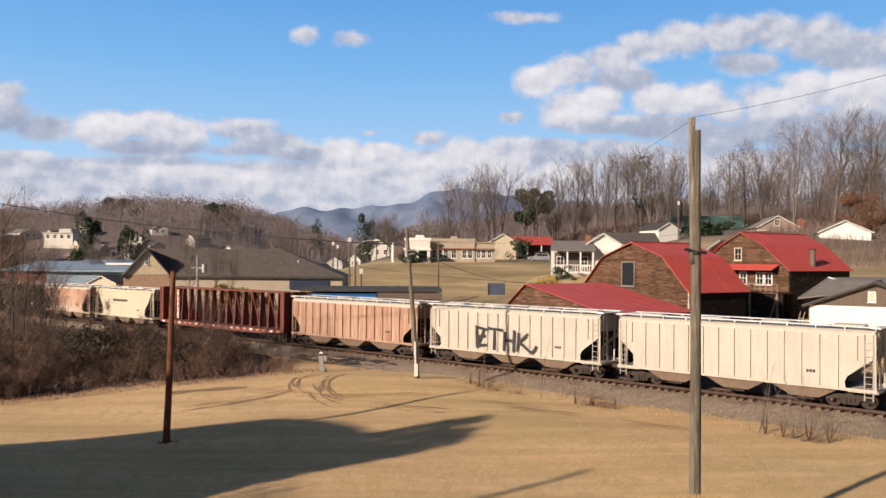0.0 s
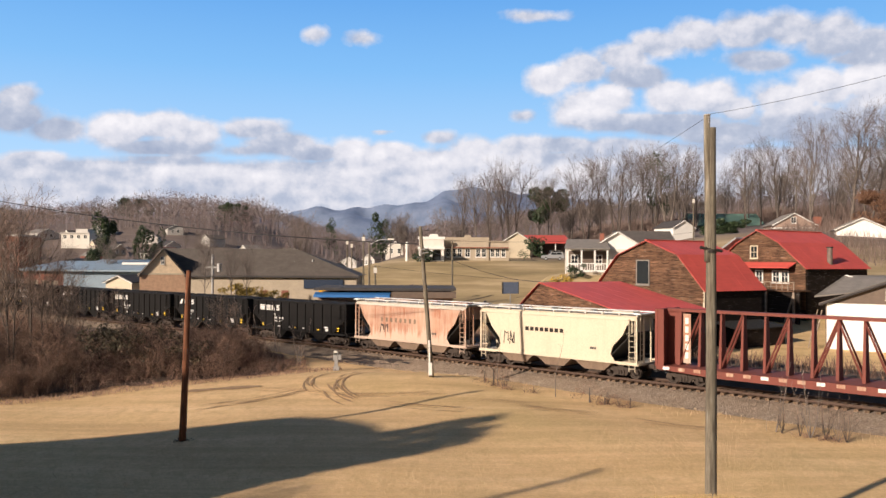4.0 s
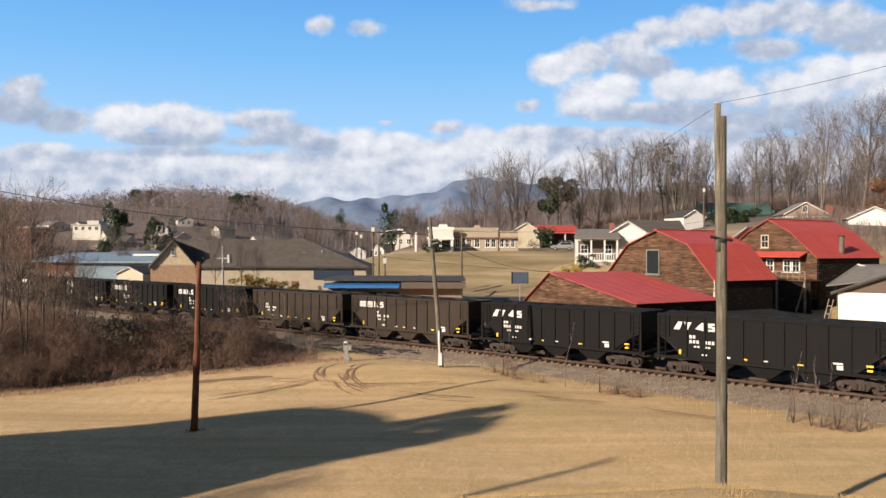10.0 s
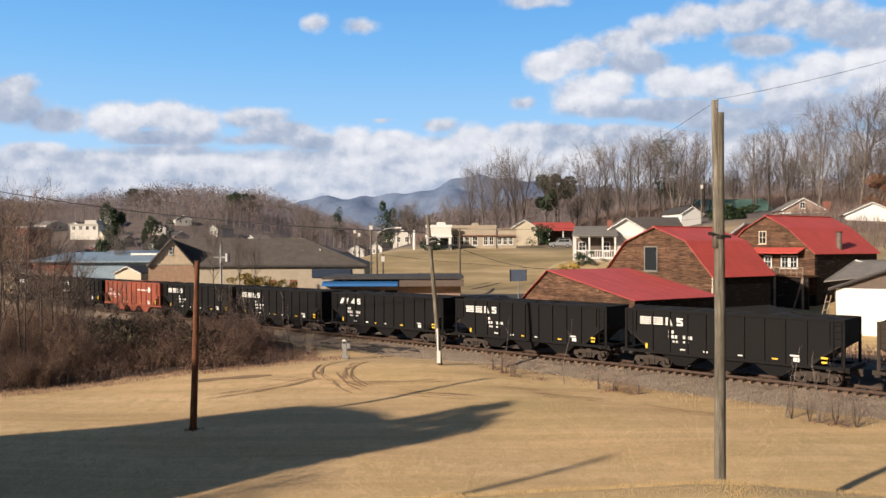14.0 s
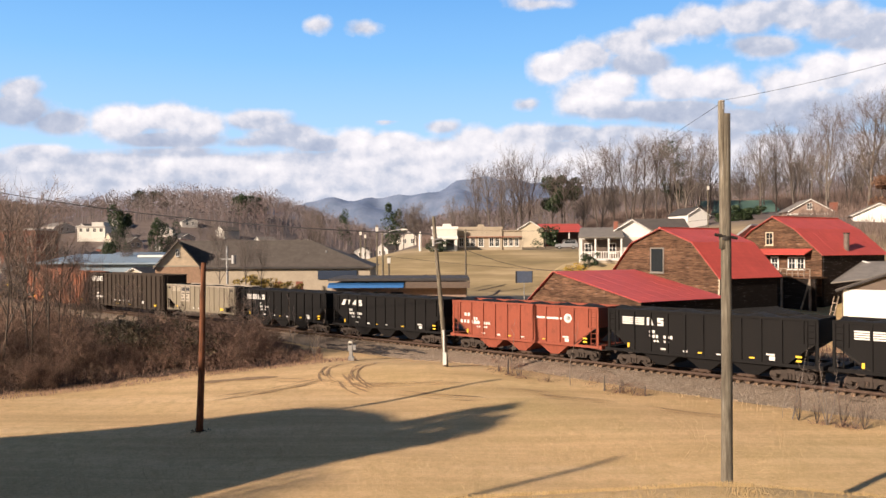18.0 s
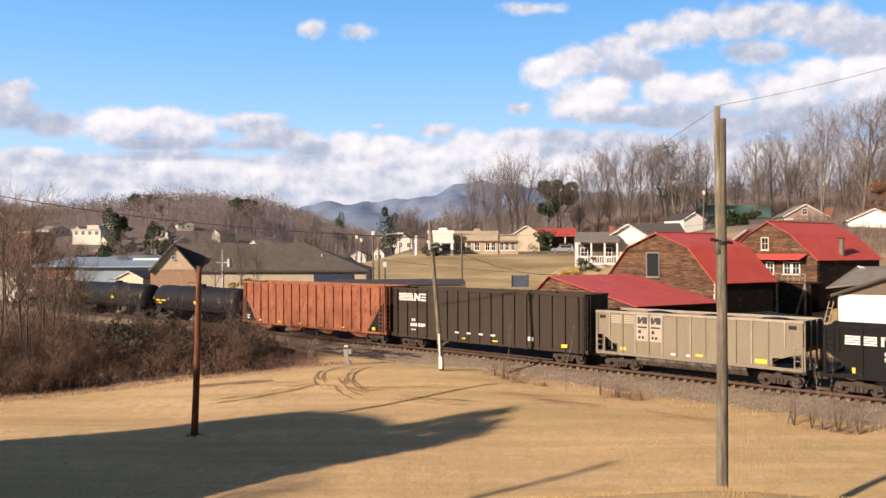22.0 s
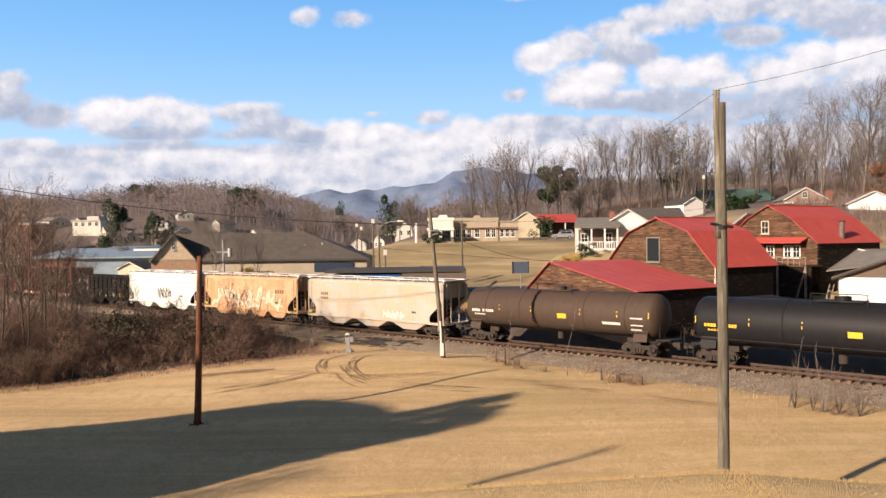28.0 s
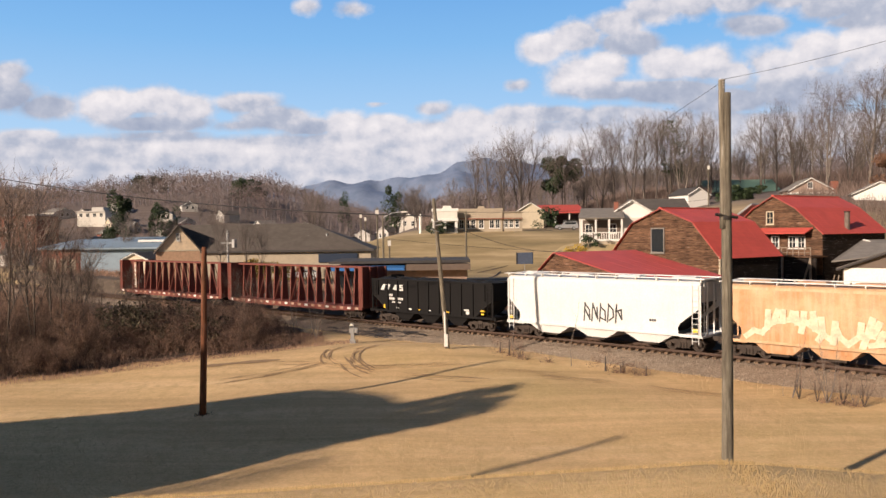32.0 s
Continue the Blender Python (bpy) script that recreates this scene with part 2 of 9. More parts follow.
def from_line(xs, ys):
    """Signed distance from the line, positive on the far side."""
    out = np.zeros(len(xs))
    for a in range(0, len(xs), 4000):
        d = (xs[a:a + 4000, None] - LINE_XY[None, ::6, 0]) ** 2 + (ys[a:a + 4000, None] - LINE_XY[None, ::6, 1]) ** 2
        k = d.argmin(1) * 6
        k = np.minimum(k, len(LINE_H) - 1)
        out[a:a + 4000] = -np.sin(LINE_H[k]) * (xs[a:a + 4000] - LINE_XY[k, 0]) + np.cos(LINE_H[k]) * (ys[a:a + 4000] - LINE_XY[k, 1])
    return out


def step(a, b, v):
    q = np.clip((v - a) / (b - a), 0, 1)
    return q * q * (3 - 2 * q)


def height(xs, ys):
    """The lie of the land."""
    xs, ys = np.asarray(xs, float), np.asarray(ys, float)
    d = from_line(xs, ys)
    ripple = 0.10 * np.sin(xs * 0.13 + 1.3) * np.sin(ys * 0.17) + 0.05 * np.sin(xs * 0.41 + ys * 0.29)
    field = -0.45 + ripple * step(20, 32, ys)
    # a low crest at the field's edge
    field += 0.6 * np.exp(-((xs + 3) / 9) ** 2 - ((ys - 52) / 5) ** 2)
    # the bank on which the camera stands
    crest = 4.1 + 0.052 * np.clip(xs, -30, 4.2) - 0.09 * np.clip(xs - 4.2, 0, 20)
    bank = np.where(ys < 12, crest + (12 - ys) * 0.06, crest - 0.46 * (ys - 12))
    near = np.where(ys < 23, np.maximum(bank, -0.45), field)
    near = np.where(ys < -6, crest + 2.5, near)
    # beyond the line: level yards, then slopes
    hill = 6.4 * step(112, 150, ys) * step(-34, -6, xs) + 5.5 * step(70, 125, ys) * step(26, 60, xs)
    hill += 5.0 * step(155, 260, ys) * step(-40, 30, xs) + 6 * step(110, 240, ys) * step(50, 140, xs)
    town = 1.2 * step(60, 110, ys)
    ridge_far = (32 + 5 * np.sin(xs * 0.012 + 0.9) + 3 * np.sin(xs * 0.031)) * step(230, 470, ys) * (1 - 0.82 * step(-130, -20, xs) + 0.12 * step(60, 260, xs))
    far = 0.1 + town + hill + ridge_far
    # the terrace of the porch house
    far = np.maximum(far, 5.75 * np.exp(-((xs - 25.5) / 10.0) ** 8 - ((ys - 121) / 11) ** 8))
    # keep the far run of the line level
    clear = step(8, 60, np.abs(d))
    far = np.where(xs < -95, far * clear, far)
    land = np.where(d < 0, near, far)
    land = np.where((d < 0) & (ys > 70), -0.2 + 0.0 * xs, land)
    land = np.where((xs > 40) & (d < 0) & (ys < 30), land * step(4, 30, -d) - 0.4 * (1 - step(4, 30, -d)), land)
    shoulder = step(3.4, 6.5, np.abs(d))
    return (-0.95) * (1 - shoulder) + land * shoulder


def graded(lo, hi, inner_lo, inner_hi, fine, grow):
    out = list(np.arange(inner_lo, inner_hi, fine))
    g, v = fine, inner_hi
    while v < hi:
        out.append(v)
        g *= grow
        v += g
    out.append(hi)
    g, v = fine, inner_lo - fine
    while v > lo:
        out.insert(0, v)
        g *= grow
        v -= g
    out.insert(0, lo)
    return np.array(out)


def build_ground():
    gx, gy = graded(-2600, 2600, -70, 75, 0.9, 1.09), graded(-700, 3200, -8, 130, 0.9, 1.08)
    X, Y = np.meshgrid(gx, gy)
    Z = height(X.ravel(), Y.ravel())
    me = bpy.data.meshes.new("ground")
    w = len(gx)
    faces = [(j * w + i, j * w + i + 1, (j + 1) * w + i + 1, (j + 1) * w + i) for j in range(len(gy) - 1) for i in range(w - 1)]
    me.from_pydata(np.stack([X.ravel(), Y.ravel(), Z], 1).tolist(), [], faces)
    me.polygons.foreach_set("use_smooth", [True] * len(me.polygons))
    me.materials.append(GRASS)
    return tagged(new("ground", me), "dormant straw-coloured winter grass on rolling ground", "ground", kind="structure")


def grass_material():
    m, n, l, b = nodes_of("dormant_grass")
    v = coords(n, l, world_space=True)
    big, mid = noise_of(n, l, v, 0.06, 5, 0.6), noise_of(n, l, coords(n, l, (0.10, 0.55, 1), True), 0.9, 6, 0.62)
    streak = noise_of(n, l, coords(n, l, (0.05, 0.9, 1), True), 0.6, 7, 0.7)
    fine = noise_of(n, l, v, 7.0, 5, 0.75)
    tuft = noise_of(n, l, coords(n, l, (1, 0.6, 1), True), 1.6, 5, 0.7)
    c = ramp(n, l, big, [(0.32, (0.68, 0.445, 0.21)), (0.5, (0.85, 0.585, 0.30)), (0.68, (0.74, 0.52, 0.235))])
    c = mixed(n, l, ramp(n, l, mid, [(0.42, (0, 0, 0)), (0.7, (0.65, 0.65, 0.65))]), c, (0.42, 0.25, 0.095))
    c = mixed(n, l, ramp(n, l, streak, [(0.48, (0, 0, 0)), (0.66, (0.65, 0.65, 0.65))]), c, (0.36, 0.215, 0.085))
    c = mixed(n, l, ramp(n, l, streak, [(0.3, (0.6, 0.6, 0.6)), (0.46, (0, 0, 0))]), c, (0.92, 0.68, 0.40))
    c = mixed(n, l, ramp(n, l, tuft, [(0.46, (0, 0, 0)), (0.66, (0.6, 0.6, 0.6))]), c, (0.44, 0.28, 0.11))
    c = mixed(n, l, 0.4, c, ramp(n, l, fine, [(0.3, (0.42, 0.27, 0.11)), (0.7, (0.92, 0.66, 0.36))]))
    # greener growth in hollows and near the trees
    c = mixed(n, l, ramp(n, l, noise_of(n, l, v, 0.035, 4), [(0.5, (0, 0, 0)), (0.68, (0.4, 0.4, 0.4))]), c, (0.34, 0.29, 0.09))
    # woodland floor far beyond the line
    sep = n.new("ShaderNodeSeparateXYZ")
    l.new(n.new("ShaderNodeNewGeometry").outputs["Position"], sep.inputs[0])
    wood = n.new("ShaderNodeMapRange")
    wood.inputs[1].default_value, wood.inputs[2].default_value = 172, 205
    reach = n.new("ShaderNodeMath")
    reach.operation = "MULTIPLY_ADD"
    reach.inputs[1].default_value = 0.9
    l.new(n.new("ShaderNodeMath").outputs[0], reach.inputs[2])
    over = reach.inputs[2].links[0].from_node
    over.operation = "ADD"
    l.new(sep.outputs[1], over.inputs[0])
    over.inputs[1].default_value = 0.0
    right = n.new("ShaderNodeMath")
    right.operation = "MAXIMUM"
    l.new(sep.outputs[0], right.inputs[0])
    right.inputs[1].default_value = 0.0
    l.new(right.outputs[0], reach.inputs[0])
    l.new(reach.outputs[0], wood.inputs[0])
    slope = n.new("ShaderNodeMapRange")
    slope.inputs[1].default_value, slope.inputs[2].default_value, slope.inputs[4].default_value = 85, 105, 0.95
    l.new(sep.outputs[1], slope.inputs[0])
    turf = ramp(n, l, noise_of(n, l, coords(n, l, (0.35, 1, 1), True), 0.16, 5, 0.65), [(0.34, (0.22, 0.17, 0.085)), (0.48, (0.36, 0.275, 0.14)), (0.66, (0.55, 0.42, 0.25))])
    c = mixed(n, l, slope.outputs[0], c, mixed(n, l, ramp(n, l, mid, [(0.45, (0, 0, 0)), (0.7, (0.6, 0.6, 0.6))]), turf, (0.25, 0.185, 0.095)))
    c = mixed(n, l, wood.outputs[0], c, ramp(n, l, mid, [(0.3, (0.12, 0.09, 0.078)), (0.7, (0.22, 0.17, 0.145))]))
    l.new(c, b.inputs["Base Color"])
    b.inputs["Roughness"].default_value = 0.95
    bump(n, l, b, fine, 0.35, 0.03)
    return m


GRASS = grass_material()
ground = build_ground()


def gz(x, y):
    return float(height([x], [y])[0])


def gravel_material(name, stain):
    m, n, l, b = nodes_of(name)
    v = coords(n, l, world_space=True)
    vor = n.new("ShaderNodeTexVoronoi")
    vor.inputs["Scale"].default_value = 12.0
    l.new(v, vor.inputs["Vector"])
    big = noise_of(n, l, v, 0.5, 4)
    c = ramp(n, l, vor.outputs["Color"], [(0.1, (0.23, 0.175, 0.128)), (0.6, (0.39, 0.305, 0.228)), (0.95, (0.55, 0.445, 0.345))])
    c = mixed(n, l, ramp(n, l, big, [(0.42, (0, 0, 0)), (0.7, (0.55, 0.55, 0.55))]), c, stain)
    l.new(c, b.inputs["Base Color"])
    b.inputs["Roughness"].default_value = 0.95
    bump(n, l, b, vor.outputs["Distance"], 0.9, 0.08)
    return m


BALLAST = gravel_material("ballast_stone", (0.30, 0.22, 0.155))
BALLAST_RUSTY = gravel_material("rust_stained_ballast", (0.13, 0.075, 0.048))
TIE = planked("weathered_tie_wood", (0.25, 0.17, 0.112), (0.09, 0.062, 0.045), (4, 4, 4))
RAIL = plain("rail_steel", (0.085, 0.052, 0.038), 0.6, 0.4, 0.3, 3)


def sweep(profile, s0, s1, ds):
    """A profile of (offset, height) carried along the line."""
    m, n = Mesh(), len(profile)
    stations = np.arange(s0, s1 + ds * 0.5, ds)
    verts = [on_line(s, o, z) for s in stations for o, z in profile]
    faces = [(j * n + i, j * n + i + 1, (j + 1) * n + i + 1, (j + 1) * n + i) for j in range(len(stations) - 1) for i in range(n - 1)]
    return m.add(verts, faces)


def rough_ballast():
    rng = np.random.RandomState(4)
    m = Mesh()
    prof = [(-7.6, -1.25), (-6.6, -0.78), (-5.4, -0.70), (-4.3, -0.62), (-3.4, -0.50), (-2.6, -0.43), (-1.9, -0.36), (-1.3, -0.34), (0.5, -0.30), (1.7, -0.28), (2.6, -0.33), (4.3, -0.62), (7.0, -1.2)]
    stations = np.arange(-130, 60.1, 0.5)
    verts = []
    for s in stations:
        for o, z in prof:
            p = on_line(s, o + rng.uniform(-0.15, 0.15), z + rng.uniform(-0.05, 0.05) * (1 if abs(o) > 1.8 else 0.3))
            verts.append(p)
    n = len(prof)
    faces = [(j * n + i, j * n + i + 1, (j + 1) * n + i + 1, (j + 1) * n + i) for j in range(len(stations) - 1) for i in range(n - 1)]
    return m.add(verts, faces)


ballast = solid("track_ballast", rough_ballast(), BALLAST, "grey-brown crushed stone ballast bed under the railway track", "ballast", kind="structure")
rusty = [on_line(q, o, z) for q in np.arange(-110, 50.1, 1.0) for o, z in ((-2.1, -0.345), (-1.75, -0.30), (-1.3, -0.275), (1.3, -0.24))]
solid("ballast_crown", Mesh().add(rusty, [(j * 4 + i, j * 4 + i + 1, j * 4 + i + 5, j * 4 + i + 4) for j in range(160) for i in range(3)]), BALLAST_RUSTY, "rust-brown stained stone between the ties", "ballast", kind="structure")
for a, b in ((-640, -130), (60, 640)):
    solid("track_ballast", sweep([(-4.3, -0.62), (-2.6, -0.33), (-1.7, -0.17), (1.7, -0.17), (2.6, -0.33), (4.3, -0.62)], a, b, 5), BALLAST, "grey-brown crushed stone ballast bed under the railway track", "ballast", kind="structure")
# dark stone colour standing in for the bushes' shadow on the ballast
BUSH_SHADE = plain("bush_shaded_stone", (0.075, 0.066, 0.066), 0.95, 0.0, 0.45, 2.5, 0.06, world_space=True)


def dust_patch(s0, s1, off0, off1, seed):
    """Painted bush shadow on the shoulder of the ballast: many small ragged blotches."""
    rng = random.Random(seed)
    prof_o, prof_z = (-7.6, -6.6, -5.4, -4.3, -3.4, -2.6, -1.9), (-1.25, -0.78, -0.70, -0.62, -0.50, -0.43, -0.36)
    m = Mesh()
    for _ in range(int((s1 - s0) * (off1 - off0) * 5)):
        q, w = min(1.15, max(-0.15, rng.gauss(0.5, 0.24))), rng.random()
        o = off0 + (off1 - off0) * w
        c, size = s0 + (s1 - s0) * q + 0.9 * (o - off0), rng.uniform(0.1, 0.34)
        ring = []
        for k in range(7):
            a, r = 6.2832 * k / 7, size * rng.uniform(0.5, 1.1)
            po = min(-1.95, o + r * math.sin(a) * 0.7)
            ring.append(on_line(c + r * math.cos(a) * 1.5 + 0.6 * r * math.sin(a), po, float(np.interp(po, prof_o, prof_z)) + 0.07))
        m.add(ring, [tuple(range(7))])
    return m


for s0, s1, o0, o1, seed in ((-22.5, -13.0, -6.0, -2.4, 1), (-3.0, 1.6, -6.6, -4.4, 2)):
    solid("dust_patch", dust_patch(s0, s1, o0, o1, seed), BUSH_SHADE, "dark painted bush shadow over the ballast shoulder", "ground mark", kind="stuff")
# dark brown strip laid over the grass bank beyond the track
YARD_DARK = plain("cinder_yard", (0.10, 0.075, 0.056), 0.95, 0.0, 0.35, 1.0, 0.05, world_space=True)
offs = (3.3, 4.4, 5.2, 6.2, 7.4, 9.0, 11.0, 13.5)
yard = [on_line(q, o + 0.5 * math.sin(q * 0.31) * (o > 12)) for q in np.arange(-125, 40.1, 1.5) for o in offs]
yard_z = np.maximum(height([p.x for p in yard], [p.y for p in yard]), -2.0) + 0.07
solid("cinder_yard", Mesh().add([(p.x, p.y, z) for p, z in zip(yard, yard_z)], [(j * 8 + i, j * 8 + i + 1, j * 8 + i + 9, j * 8 + i + 8) for j in range(110) for i in range(7)]), YARD_DARK, "dark brown strip of ground beyond the railway track", "ground", kind="structure")
track = thing("railway_track", pose(0, 0, 0), "single railway track with rust-brown rails on dark wooden ties", "railway track", kind="structure")
for off in (-0.7525, 0.7525):
    prof = [(off - 0.07, -0.17), (off - 0.07, -0.15), (off - 0.012, -0.13), (off - 0.012, -0.04), (off - 0.037, -0.03), (off - 0.037, 0), (off + 0.037, 0), (off + 0.037, -0.03), (off + 0.012, -0.04), (off + 0.012, -0.13), (off + 0.07, -0.15), (off + 0.07, -0.17)]
    rail = part("rail", sweep(prof, -120, 56, 2), RAIL, track, "rust-brown steel rail")
    for a, b in ((-640, -120), (56, 640)):
        part("rail", sweep(prof, a, b, 8), RAIL, track, "rust-brown steel rail")
tie_data = Mesh().box(-0.115, 0.115, -1.33, 1.33, -0.34, -0.145).data("tie", TIE)
for k in range(290):
    s = -100 + k * 0.53
    part("tie", tie_data, TIE, track, at=line_pose(s + 0.03 * math.sin(k * 7.7)) @ pose(0, 0.05 * math.sin(k * 3.1), 0.012 * math.sin(k * 5.3), 0, 0, math.sin(k * 9.1)))


# ---- freight cars: x along the line, y to the far side, z up from the rail top ----
CAR_BLACK = weathered("black_car_paint", (0.0135, 0.0128, 0.0132), (0.02, 0.016, 0.014), 0.3, 0.75, gloss=0.12)
CAR_BLACK_OLD = weathered("faded_black_car_paint", (0.05, 0.039, 0.032), (0.09, 0.066, 0.05), 0.45, 0.8, gloss=0.15)
CAR_TAN = weathered("dusty_tan_aluminium", (0.235, 0.20, 0.145), (0.12, 0.09, 0.068), 0.42, 0.7)
CAR_RED = weathered("oxide_red_car_paint", (0.31, 0.085, 0.052), (0.14, 0.055, 0.04), 0.5, 0.75, gloss=0.2, blotch=0.3)
CAR_RUST = weathered("rust_orange_car_paint", (0.34, 0.128, 0.07), (0.13, 0.055, 0.04), 0.55, 0.8, patches=0.3, patch_color=(0.23, 0.08, 0.05), gloss=0.2, blotch=0.75)
CAR_BROWN = weathered("brown_red_car_paint", (0.20, 0.055, 0.04), (0.08, 0.04, 0.03), 0.5, 0.75)
CAR_WHITE = weathered("white_car_paint", (0.74, 0.745, 0.74), (0.45, 0.38, 0.30), 0.22, 0.5)
CAR_CREAM = weathered("grimy_cream_car_paint", (0.56, 0.52, 0.45), (0.30, 0.235, 0.17), 0.45, 0.6)
# grime plus the shade below the car sides, both in the colour
BAY_GRIME_SHADE = weathered("bay_grime_and_shade", (0.24, 0.175, 0.13), (0.08, 0.06, 0.048), 0.5, 0.85, gloss=0.15)
CAR_BEIGE = weathered("beige_car_paint", (0.64, 0.56, 0.43), (0.44, 0.30, 0.19), 0.3, 0.6)
CAR_ORANGE = weathered("orange_stained_car_paint", (0.55, 0.265, 0.12), (0.66, 0.55, 0.40), 0.6, 0.6, patches=0.6, patch_color=(0.62, 0.46, 0.28), blotch=0.35)
CAR_SAND = weathered("sandy_grey_car_paint", (0.50, 0.47, 0.425), (0.36, 0.30, 0.24), 0.35, 0.6, patches=0.45, patch_color=(0.54, 0.40, 0.25))
CAR_SALMON = weathered("salmon_rusted_car_paint", (0.37, 0.145, 0.08), (0.60, 0.52, 0.43), 0.75, 0.7, patches=0.35, patch_color=(0.52, 0.33, 0.23), worn_low=0.8)
CAR_COPPER = weathered("copper_brown_car_paint", (0.33, 0.145, 0.085), (0.66, 0.53, 0.42), 0.9, 0.7)
TANK_BLACK = weathered("black_tank_paint", (0.015, 0.015, 0.018), (0.05, 0.042, 0.036), 0.3, 0.58, gloss=0.25)
TANK_BROWN = weathered("brown_tank_paint", (0.085, 0.058, 0.044), (0.045, 0.032, 0.026), 0.45, 0.65, gloss=0.2)
SPRAY_PALE = plain("faded_pale_spray", (0.68, 0.56, 0.41), 0.7, 0.0, 0.35, 2.5)
BRICK_INK = plain("brown_stencil", (0.22, 0.09, 0.05), 0.7)
COAL = plain("coal", (0.007, 0.007, 0.008), 0.9, 0.0, 0.3, 4, 0.08)
GEAR = plain("running_gear_grime", (0.05, 0.037, 0.03), 0.9, 0.0, 0.4, 3)
# near-black: shade of the open car ends put into the colour; also ink
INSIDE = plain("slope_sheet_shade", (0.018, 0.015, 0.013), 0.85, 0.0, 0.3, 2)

side_frame = Mesh()
for sy in (-1, 1):
    y0, y1 = sy * 1.0 - 0.07, sy * 1.0 + 0.07
    side_frame.prism([(-1.25, 0.36), (-1.2, 0.62), (-0.55, 0.74), (0.55, 0.74), (1.2, 0.62), (1.25, 0.36), (1.0, 0.34), (0.85, 0.48), (0.52, 0.44), (0.38, 0.2), (-0.38, 0.2), (-0.52, 0.44), (-0.85, 0.48), (-1.0, 0.34)], y0, y1)
    for k in (-0.2, 0, 0.2):
        side_frame.tube((k, sy * 1.1, 0.26), (k, sy * 1.1, 0.56), 0.075, n=8)
    for k in (-0.89, 0.89):
        side_frame.tube((k, sy * 1.06, 0.42), (k, sy * 1.16, 0.42), 0.11, n=10)
SIDE_FRAME = side_frame.data("truck_frame", GEAR)
BOLSTER = Mesh().box(-0.22, 0.22, -1.1, 1.1, 0.5, 0.85).tube((0, 0, 0.8), (0, 0, 1.05), 0.3, n=10).data("bolster", GEAR)
wheelset = Mesh()
for sy in (-1, 1):
    wheelset.lathe([(sy * 0.68, 0.445), (sy * 0.71, 0.42), (sy * 0.82, 0.415), (sy * 0.82, 0.34), (sy * 0.79, 0.32), (sy * 0.79, 0.16), (sy * 0.83, 0.13), (sy * 0.83, 0.08)], 20, "y")
wheelset.tube((0, -1.0, 0), (0, 1.0, 0), 0.085, n=8)
WHEELSET = wheelset.data("wheelset", GEAR, False)
COUPLER = Mesh().box(-0.1, 0.55, -0.09, 0.09, 0.68, 0.95).box(0.4, 0.66, -0.16, 0.1, 0.62, 1.0).data("coupler", GEAR)
AIR_HOSE = Mesh().tube((0, 0, 0.7), (0.25, 0, 0.45), 0.03, n=6).tube((0.25, 0, 0.45), (0.5, 0, 0.5), 0.03, n=6).data("air_hose", MARK_BLACK)
WHEELSETS = []


def running_gear(car, length, centres):
    """Two trucks with two wheelsets each, couplers and hoses."""
    for x in (-centres / 2, centres / 2):
        truck = part("truck", SIDE_FRAME, None, car, "grimy cast steel truck", at=pose(x, 0, 0))
        part("bolster", BOLSTER, None, truck)
        for k in (-0.89, 0.89):
            WHEELSETS.append(part("wheelset", WHEELSET, None, truck, at=pose(k, 0, 0.42)))
    for turn, x in ((0, length / 2 - 0.62), (180, -length / 2 + 0.62)):
        part("coupler", COUPLER, None, car, at=pose(x, 0, 0, 0, 0, turn))
        part("air_hose", AIR_HOSE, None, car, at=pose(x, 0.35, 0, 0, 0, turn))


def ladder(car, x, y, z0, z1, material, w=0.42, along="x"):
    m = Mesh()
    a, b = ((x - w / 2, y), (x + w / 2, y)) if along == "x" else ((x, y - w / 2), (x, y + w / 2))
    for p in (a, b):
        m.bar((*p, z0), (*p, z1), 0.045)
    for k in range(int((z1 - z0) / 0.36)):
        z = z0 + 0.2 + k * 0.36
        m.bar((*a, z), (*b, z), 0.03)
    part("ladder", m, material, car)


def marks(car, rows, material, y, name="stencil"):
    """Plain bars in place of lettering: (x, z, width, height)."""
    if name == "yellow_marker":
        for x, z, w, h in rows:
            part(name, Mesh().box(x - w / 2, x + w / 2, y - 0.008, y, z - h / 2, z + h / 2), material, car)
        return
    m = Mesh()
    for x, z, w, h in rows:
        m.box(x - w / 2, x + w / 2, y - 0.008, y, z - h / 2, z + h / 2)
    tagged(part(name, m, material, car), kind="stuff")


def small_text(x, z, n, w=0.16, h=0.2, gap=0.07):
    return [(x + i * (w + gap), z, w, h) for i in range(n)]


